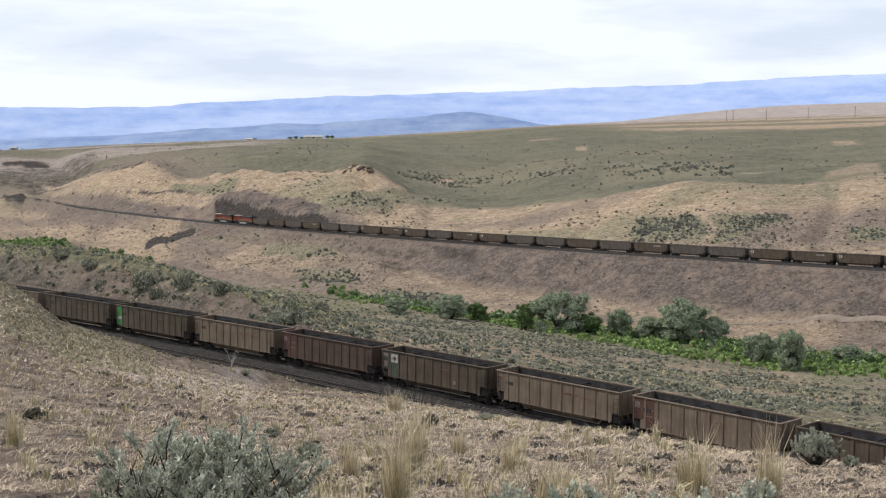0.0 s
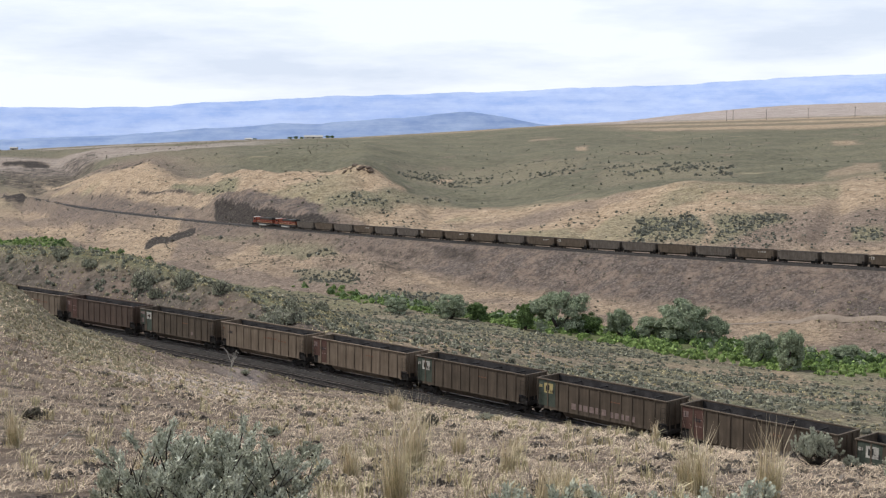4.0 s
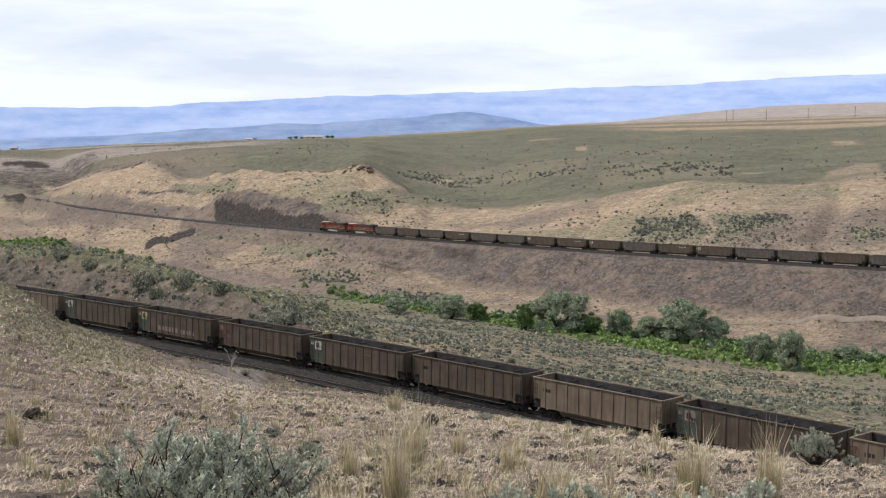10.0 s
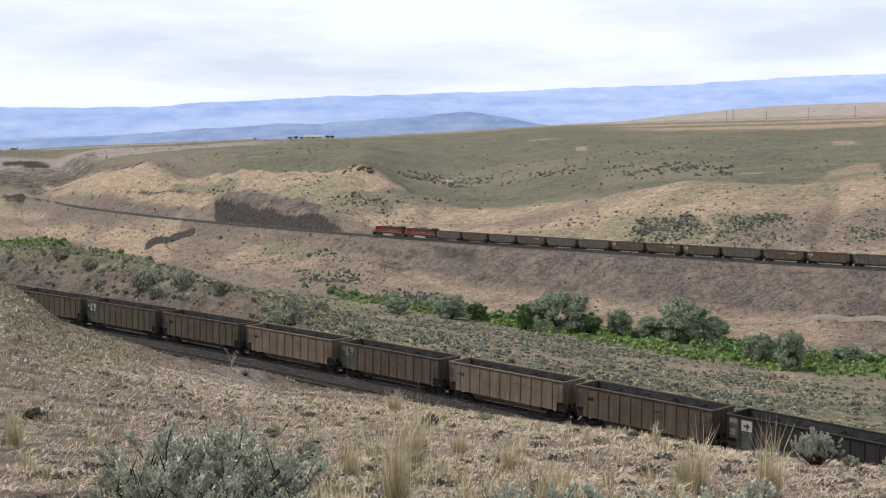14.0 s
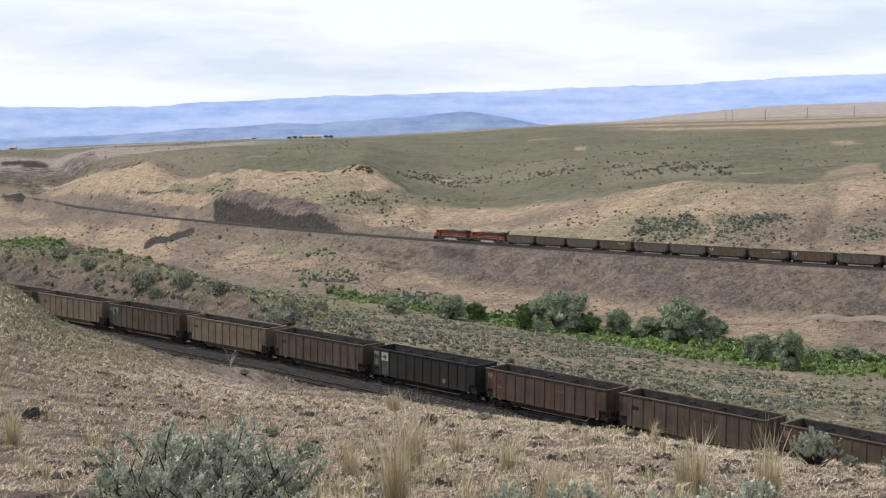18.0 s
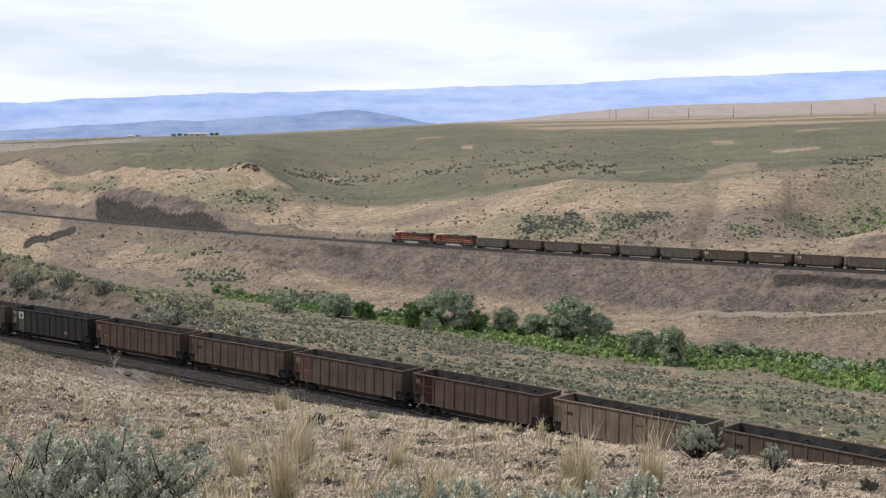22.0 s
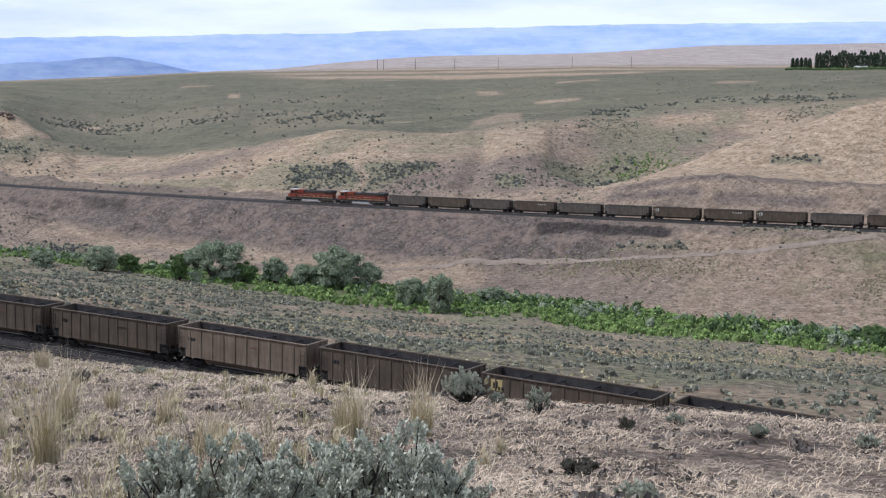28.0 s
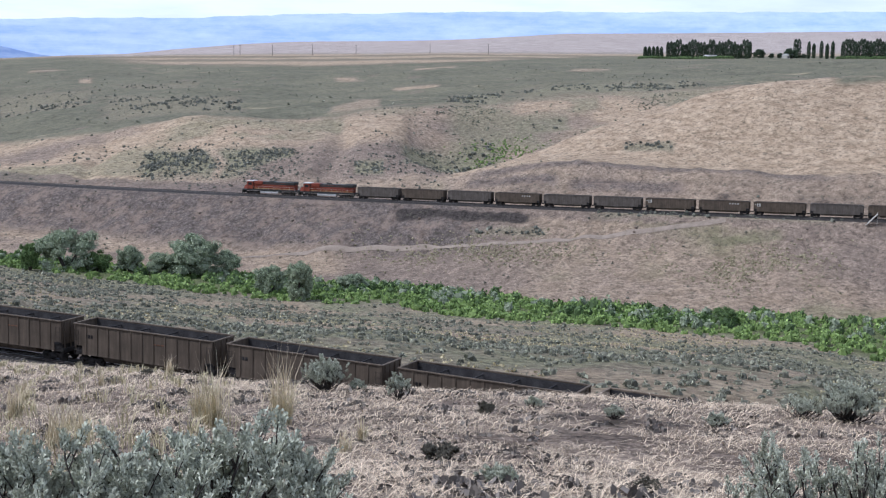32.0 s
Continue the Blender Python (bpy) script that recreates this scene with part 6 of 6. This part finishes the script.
def bars(car, x0, z0, n, wide, high, mat, side=-1, gap=0.4):
    """Writing that cannot be read, as plain bars."""
    for k in range(n):
        plate(car, x0 + k * wide * (1 + gap), x0 + k * wide * (1 + gap) + wide, z0, z0 + high, mat, "lettering_bar", side, 0.004)


def badge(car, mat, side=-1, panel=FADED_GREEN):
    """A square emblem on a dark end panel, drawn as plain shapes, with a short bar before it."""
    if panel:
        plate(car, -HALF + 0.16, -HALF + 2.2, 1.35, TOP - 0.16, panel, "end_panel", side, -0.004)
    x = -HALF + 0.85
    plate(car, x, x + 1.05, 2.55, 3.45, mat, "emblem", side, 0.004)
    dark = LOCO_DARK
    plate(car, x + 0.2, x + 0.34, 2.72, 3.22, dark, "emblem_stroke", side, 0.010)
    plate(car, x + 0.5, x + 0.64, 2.8, 3.3, dark, "emblem_stroke", side, 0.010)
    plate(car, x + 0.34, x + 0.5, 2.95, 3.1, dark, "emblem_stroke", side, 0.012)
    plate(car, -HALF + 0.22, -HALF + 0.6, 3.0, 3.25, mat, "lettering_bar", side, 0.004)


def mark_car(car, what, side=-1):
    if what in ("white", "yellow", "old"):
        badge(car, {"white": WHITE, "yellow": YELLOW, "old": PINK}[what], side)
        if what == "yellow":
            bars(car, -3.2, 1.5, 6, 0.5, 0.55, PINK, side)
            bars(car, 1.2, 1.45, 5, 0.42, 0.5, PINK, side)
    elif what == "yellow_only":
        badge(car, YELLOW, side, None)
    elif what == "white_only":
        badge(car, WHITE, side, None)
    elif what == "green":
        plate(car, -HALF + 0.16, -HALF + 1.3, 1.3, TOP - 0.16, BRIGHT_GREEN, "end_panel", side)
        bars(car, -HALF + 0.4, 2.0, 2, 0.3, 0.4, WHITE, side)
    elif what == "panels":
        plate(car, -HALF + 0.16, -HALF + 1.05, 1.9, TOP - 0.16, FADED_GREEN, "end_panel", side)
        plate(car, -HALF + 1.2, -HALF + 2.5, 1.25, TOP - 0.16, FADED_GREEN, "end_panel", side)
        plate(car, -HALF + 0.22, -HALF + 0.95, 3.15, 3.5, PINK, "lettering_bar", side, 0.008)
        plate(car, -HALF + 1.3, -HALF + 2.35, 2.65, 3.5, WHITE, "emblem", side, 0.008)
        plate(car, -HALF + 1.6, -HALF + 2.15, 2.95, 3.15, RED, "emblem_stroke", side, 0.014)
        plate(car, -HALF + 1.85, -HALF + 2.0, 2.75, 3.3, LOCO_DARK, "emblem_stroke", side, 0.016)
        plate(car, -HALF + 0.3, -HALF + 0.8, 2.1, 2.7, PINK, "lettering_bar", side, 0.008)
        plate(car, 2.9, 3.3, 1.55, 1.9, PINK, "painted_mark", side, 0.008)
    elif what == "orange":
        bars(car, 0.4, 2.75, 4, 0.42, 0.14, FADED_ORANGE, side)
        bars(car, 2.9, 2.62, 3, 0.36, 0.12, FADED_ORANGE, side)
        plate(car, -HALF + 0.3, -HALF + 0.62, 3.0, 3.25, FADED_ORANGE, "painted_mark", side)
    elif what == "red":
        plate(car, -HALF + 0.16, -HALF + 1.2, 1.9, TOP - 0.16, RED, "end_panel", side)
        plate(car, -HALF + 1.34, -HALF + 2.3, 1.25, TOP - 0.16, RED, "end_panel", side)
        plate(car, -HALF + 0.3, -HALF + 0.8, 2.85, 3.35, PINK, "painted_mark", side, 0.008)
        bars(car, -HALF + 1.45, 2.75, 2, 0.3, 0.07, PINK, side)
        bars(car, -HALF + 1.45, 2.2, 2, 0.3, 0.07, PINK, side)
    elif what == "letters":
        bars(car, 1.6, 2.9, 4, 0.42, 0.4, WHITE, side, 0.9)
    elif what == "plain":
        bars(car, 1.2, 2.8, 3, 0.3, 0.1, FADED_ORANGE, side)
        bars(car, -HALF + 1.2, 2.6, 3, 0.22, 0.3, INSIDE, side)


# ======== small things of the place ========
def at_range(az, r):
    x, y = r * math.sin(radians(az)), r * math.cos(radians(az))
    return x, y, float(ground_at(np.array([x]), np.array([y]))[0])


def utility_pole(az, r, high):
    x, y, z = at_range(az, r)
    pole = tagged(new("utility_pole"), "weathered wooden utility pole with a crossarm on the plateau", "utility pole", "utility poles")
    pole.matrix_basis = pose(x, y, z, 0, 0, 30)
    part("mast", cyl(bmesh.new(), (0, 0, -0.5), (0, 0, high), 0.3, 8, 0.2), WOOD, pole)
    part("crossarm", slab(-1.5, 1.5, -0.12, 0.12, high - 1.2, high - 0.95), WOOD, pole)


def shed(name, az, r, length, depth, wall, roof, turn, label, roofmat):
    x, y, z = at_range(az, r)
    b = tagged(new(name), label, "building", "far farm buildings")
    b.matrix_basis = pose(x, y, z - 0.3, 0, 0, turn)
    part("wall", slab(-length / 2, length / 2, -depth / 2, depth / 2, 0, wall, 0.02), WHITE, b)
    bm = bmesh.new()
    L, D = length / 2 + 0.5, depth / 2 + 0.5
    v = [bm.verts.new(q) for q in ((-L, -D, wall), (L, -D, wall), (L, D, wall), (-L, D, wall), (-L, 0, wall + roof), (L, 0, wall + roof))]
    for f in ((0, 1, 5, 4), (2, 3, 4, 5), (0, 4, 3), (1, 2, 5), (3, 2, 1, 0)):
        bm.faces.new([v[i] for i in f])
    part("roof", bm, roofmat, b)
    door = part("door", slab(-2, 2, -depth / 2 - 0.06, -depth / 2 - 0.02, 0, wall * 0.75, 0), LOCO_DARK, b)
    for k in (-0.3, 0.3):
        part("window", slab(k * length - 0.9, k * length + 0.9, -depth / 2 - 0.06, -depth / 2 - 0.02, wall * 0.4, wall * 0.7, 0), GLASS, b)


def small_things():
    for az in (12.07, 12.33, 13.69, 15.38, 17.24, 20.4, 22.9):
        utility_pole(az, 1660, 13)
    x, y, z = at_range(37.09, 545)
    post = tagged(new("fence_post"), "lone grey wooden post on the golden hill", "post")
    post.matrix_basis = pose(x, y, z)
    part("shaft", cyl(bmesh.new(), (0, 0, -0.4), (0, 0, 4.0), 0.16, 8, 0.13), WOOD, post)
    part("cap", slab(-0.25, 0.25, -0.25, 0.25, 4.0, 4.2), WOOD, post)
    shed("barn", -5.55, 2620, 36, 14, 4.5, 2.6, 5, "long white metal farm building on the distant plain", WHITE)
    shed("farmhouse", -8.31, 2620, 14, 9, 3.5, 2, 0, "small white farmhouse on the distant plain", SILVER)
    shed("farmhouse", -17.9, 2620, 13, 9, 4.0, 2, 0, "small white farmhouse on the distant plain", WHITE)
    shed("farmhouse", 35.45, FARM_R, 13, 8, 3.2, 2.2, 10, "pale farmhouse among the windbreak trees", SILVER)
    shed("farmhouse", 32.3, FARM_R - 12, 16, 7, 3.0, 1.6, 0, "pale long shed before the poplar row", SILVER)
    for k, (a, w, h) in enumerate(((-6.55, 10, 5), (-6.3, 10, 6), (-6.05, 8, 5), (-4.95, 12, 6), (-4.75, 9, 6), (-8.05, 9, 4))):
        x, y, z = at_range(a, 2630)
        make_tree(w, h, WILLOW_DARK, 400 + k, "dark green farm tree on the distant plain", "far farm trees", 24).matrix_basis = pose(x, y, z)
    # white access stair and a grey cabin beside the far track
    x, y, z, h = on_track(FAR, 174.0, -5.5)
    stair = tagged(new("access_stair"), "white metal access stair standing beside the far track", "stair")
    z = float(ground_at(np.array([x]), np.array([y]))[0])
    stair.matrix_basis = pose(x, y, z, 0, 0, h)
    for s in (-0.8, 0.8):
        bm = bmesh.new()
        cyl(bm, (-1.7, s, 0), (1.3, s, 3.3), 0.13, 6)
        part("stringer", bm, WHITE, stair)
        bm = bmesh.new()
        cyl(bm, (1.3, s, 0), (1.3, s, 3.9), 0.05, 6)
        part("upright", bm, WHITE, stair)
    for k in range(9):
        part("tread", slab(-1.6 + 0.35 * k - 0.22, -1.6 + 0.35 * k + 0.22, -0.8, 0.8, 0.12 + 0.385 * k, 0.24 + 0.385 * k, 0), WHITE, stair)
    x, y, z, h = on_track(FAR, 181.0, -5.2)
    z = float(ground_at(np.array([x]), np.array([y]))[0])
    hut = tagged(new("signal_cabin"), "grey metal signal cabin beside the far track", "cabin")
    hut.matrix_basis = pose(x, y, z, 0, 0, h)
    body = part("body", slab(-1.6, 1.6, -1.2, 1.2, 0.2, 3.0, 0.04), SILVER, hut)
    part("roof", slab(-1.75, 1.75, -1.35, 1.35, 3.0, 3.2, 0.05), SILVER, hut)
    part("door", slab(-0.45, 0.45, -1.23, -1.2, 0.3, 2.4, 0), SILVER, body)
    part("mast", cyl(bmesh.new(), (-1.9, -1.0, -0.2), (-1.9, -1.0, 4.6), 0.12, 8), BLACK, hut)
    # dirt road across the far slope
    pts = np.array([(9.3, -8.53), (12.18, -8.15), (16.56, -7.89), (22.72, -7.57), (26.4, -7.26), (30.02, -6.71), (33.57, -6.22)])
    a = np.arange(9.5, 33.5, 0.3)
    mid = np.array([lay(q, float(np.interp(q, pts[:, 0], pts[:, 1])))[:2] for q in a])
    for k in range(14):
        mid[1:-1] = (mid[:-2] + 2 * mid[1:-1] + mid[2:]) / 4
    t = np.gradient(mid, axis=0)
    t /= np.linalg.norm(t, axis=1)[:, None]
    nrm = np.stack([-t[:, 1], t[:, 0]], -1)
    rows = []
    for o in (-1.0, -0.35, 0.35, 1.0):
        q = mid + nrm * o
        rows.append(np.concatenate([q, ground_at(q[:, 0], q[:, 1])[:, None] + (0.22 if abs(o) < 0.5 else 0.1)], 1))
    i = np.arange(4 * len(a)).reshape(4, len(a))
    quads = np.stack([i[:-1, :-1], i[:-1, 1:], i[1:, 1:], i[1:, :-1]], -1).reshape(-1, 4)
    tagged(sheet("dirt_road", np.concatenate(rows), quads, ROAD), "pale dirt track across the slope below the railway", "dirt road", kind="structure")
    # rocky cap of the knob, and boulders by the cut
    for k in range(16):
        az = -4.3 + 1.2 * rng.random()
        x, y, z, r = lay(az, -1.62 + 0.25 * rng.random() - 0.25 * abs(az + 3.6))
        rock(x, y, z, rng.uniform(1.0, 3.0), 900 + k)
    for k in range(30):
        s = rng.uniform(-380, 160)
        x, y, z, h = on_track(FAR, s, rng.uniform(-14, -7))
        rock(x, y, float(ground_at(np.array([x]), np.array([y]))[0]), rng.uniform(0.4, 1.0), 950 + k)
    # a dead shrub beside the track, a fallen stalk
    x, y, z, r = lay(-9.25, -10.45)
    dead = tagged(new("dead_shrub"), "bare whitish dead shrub beside the empty track", "dead shrub")
    dead.matrix_basis = pose(x, y, z)
    rnd = random.Random(5)
    h = r * 0.0235
    fork = Vector((0.03 * h, 0, 0.5 * h))
    part("stem", cyl(bmesh.new(), (0, 0, -0.1), fork, 0.04, 6, 0.028), WHITE, dead, "pale bare stem")
    for k in range(6):
        bm = bmesh.new()
        q = fork.lerp(Vector((0.02 * h, 0, 0.3 * h)), rnd.random())
        e = q + Vector((rnd.uniform(-0.26, 0.26) * h, rnd.uniform(-0.2, 0.2) * h, rnd.uniform(0.2, 0.5) * h))
        cyl(bm, q, e, 0.024, 5, 0.014)
        for j in range(3):
            u = q.lerp(e, rnd.uniform(0.4, 1.0))
            cyl(bm, u, u + Vector((rnd.uniform(-0.12, 0.12) * h, rnd.uniform(-0.1, 0.1) * h, rnd.uniform(0.05, 0.2) * h)), 0.014, 5, 0.008)
        part("branch", bm, WHITE, dead)
    x, y, z, r = lay(-16.9, -13.1)
    stalk = tagged(new("dry_stalk"), "pale dry stalk leaning over the straw", "dry stalk")
    stalk.matrix_basis = pose(x, y, z, 0, 48, -20)
    part("stem", cyl(bmesh.new(), (0, 0, 0), (0, 0, 0.55), 0.011, 6, 0.008), WHITE, stalk)
    part("tip", cyl(bmesh.new(), (0, 0, 0.55), (0.05, 0, 0.68), 0.008, 6, 0.003), WHITE, stalk)


ROAD = mottled("dusty_road", (0.19, 0.15, 0.115), (0.29, 0.235, 0.185), 0.4, 0.95, fine=3)
STONE = mottled("brown_basalt", (0.07, 0.055, 0.045), (0.22, 0.165, 0.125), 1.2, 0.9, fine=6, bump=0.6, vary=0.3)


def rock(x, y, z, size, seed):
    rnd = random.Random(seed)
    bm = bmesh.new()
    bmesh.ops.create_icosphere(bm, subdivisions=2, radius=1)
    for v in bm.verts:
        v.co *= 0.75 + 0.45 * noise.noise(v.co * 1.3 + Vector((seed, 0, 0)))
        v.co.z *= 0.6
    bmesh.ops.scale(bm, vec=(size, size * rnd.uniform(0.6, 1), size * 0.8), verts=bm.verts)
    me = bpy.data.meshes.new("boulder")
    bm.to_mesh(me)
    bm.free()
    me.materials.append(STONE)
    ob = tagged(new("boulder", me), "rough brown basalt boulder on the slope", "boulder", "boulders")
    ob.matrix_basis = pose(x, y, z + 0.1 * size, 0, 0, rnd.uniform(0, 360))


small_things()

SPEED = 10.81
NEAR_KINDS = {}


def build_trains():
    protos = {}
    for paint in ("tan", "brown", "red", "dark", "grey"):
        protos[paint] = make_car(paint, 13 if paint != "tan" else 12, "weathered %s empty coal gondola car with ribbed steel sides" % paint, "coal cars of the train")
        protos[paint].matrix_basis = pose(0, 0, 0)
    used = set()

    def take(paint):
        if paint not in used:
            used.add(paint)
            return protos[paint]
        return copy_thing(protos[paint], pose(0, 0, 0))

    near = {-15: ("brown", "plain"), -14: ("tan", "plain"), -13: ("brown", "orange"), -12: ("brown", "green"), -11: ("tan", "orange"), -10: ("red", "red"), -9: ("brown", "panels"),
            -8: ("tan", "orange"), -7: ("tan", "red"), -6: ("brown", "white"), -5: ("brown", "yellow"), -4: ("brown", "red"), -3: ("brown", "white"), -2: ("brown", "plain"),
            -1: ("tan", "plain"), 0: ("brown", "old"), 1: ("tan", "orange"), 2: ("brown", "plain"), 3: ("dark", "panels"), 4: ("red", "plain"), 5: ("brown", "plain"),
            6: ("brown", "red"), 7: ("red", "red"), 8: ("tan", "orange"), 9: ("brown", "plain"), 10: ("brown", "plain"), 11: ("tan", "plain"), 12: ("brown", "plain"),
            13: ("brown", "yellow_only"), 14: ("brown", "plain"), 15: ("brown", "plain"), 16: ("brown", "plain"), 17: ("tan", "plain"), 18: ("brown", "plain")}
    for k, (paint, what) in near.items():
        car = take(paint)
        car["label"] = CAR_LABELS.get(what, "weathered %s coal gondola car with ribbed steel sides" % COLOUR[paint])
        mark_car(car, what)
        ride(car, NEAR, lambda t, k=k: CAR * k + CAR / 2 - 1.0 - 10.86 * (t - 13), 0)
    far = (("grey", ""), ("brown", ""), ("grey", ""), ("brown", "letters"), ("grey", ""), ("grey", ""), ("brown", "white_only"), ("brown", "letters"), ("brown", "white_only"), ("grey", ""),
           ("brown", "letters"), ("brown", "white_only"), ("grey", ""))
    for k in range(26):
        paint, what = far[k % 13]
        car = take(paint)
        car["label"] = "weathered %s coal gondola car on the far embankment" % COLOUR[paint]
        mark_car(car, what, 1)
        ride(car, FAR, lambda t, k=k: far_end(t) + CAR * k + CAR / 2, 180)
    for k in range(2):
        ride(make_loco("orange and black diesel locomotive with a pale cab roof" if k else "orange diesel locomotive at the end of the train"), FAR, lambda t, k=k: far_end(t) - 22.3 * k - 11.15, 180)


def far_end(t):
    """How far along the far track the last locomotive's coupler to the cars has come."""
    return -112.25 + SPEED * (t - 20.67)


COLOUR = {"tan": "tan", "brown": "brown", "red": "oxide red", "dark": "black", "grey": "grey"}
CAR_LABELS = {"white": "brown coal car with a white emblem on its green end panel", "yellow": "brown coal gondola car with a yellow emblem and faded graffiti",
              "old": "brown coal gondola car with a faded pale emblem", "green": "brown coal gondola car with a bright green end panel", "panels": "grimy black coal car with a dirty white emblem on green panels",
              "orange": "tan coal gondola car with faded orange lettering", "yellow_only": "brown coal gondola car with a yellow end emblem", "red": "weathered coal gondola car with oxide red end panels"}
JOBS = []


def ride(thing, track, place, turn):
    JOBS.append((thing, track, place, turn))


def motions():
    for thing, track, place, turn in JOBS:
        rows = []
        for k in range(0, 33, 4):
            s = place(k)
            a, b = on_track(track, s - 5.2), on_track(track, s + 5.2)
            h = math.degrees(math.atan2(b[1] - a[1], b[0] - a[0]))
            tilt = -math.degrees(math.atan2(b[2] - a[2], 10.4))
            x, y, z = ((a[i] + b[i]) / 2 for i in range(3))
            rows.append((k, pose(x, y, z, 0, tilt, h) @ pose(0, 0, 0, 0, 0, turn)))
        walk(thing, rows)


build_trains()
motions()
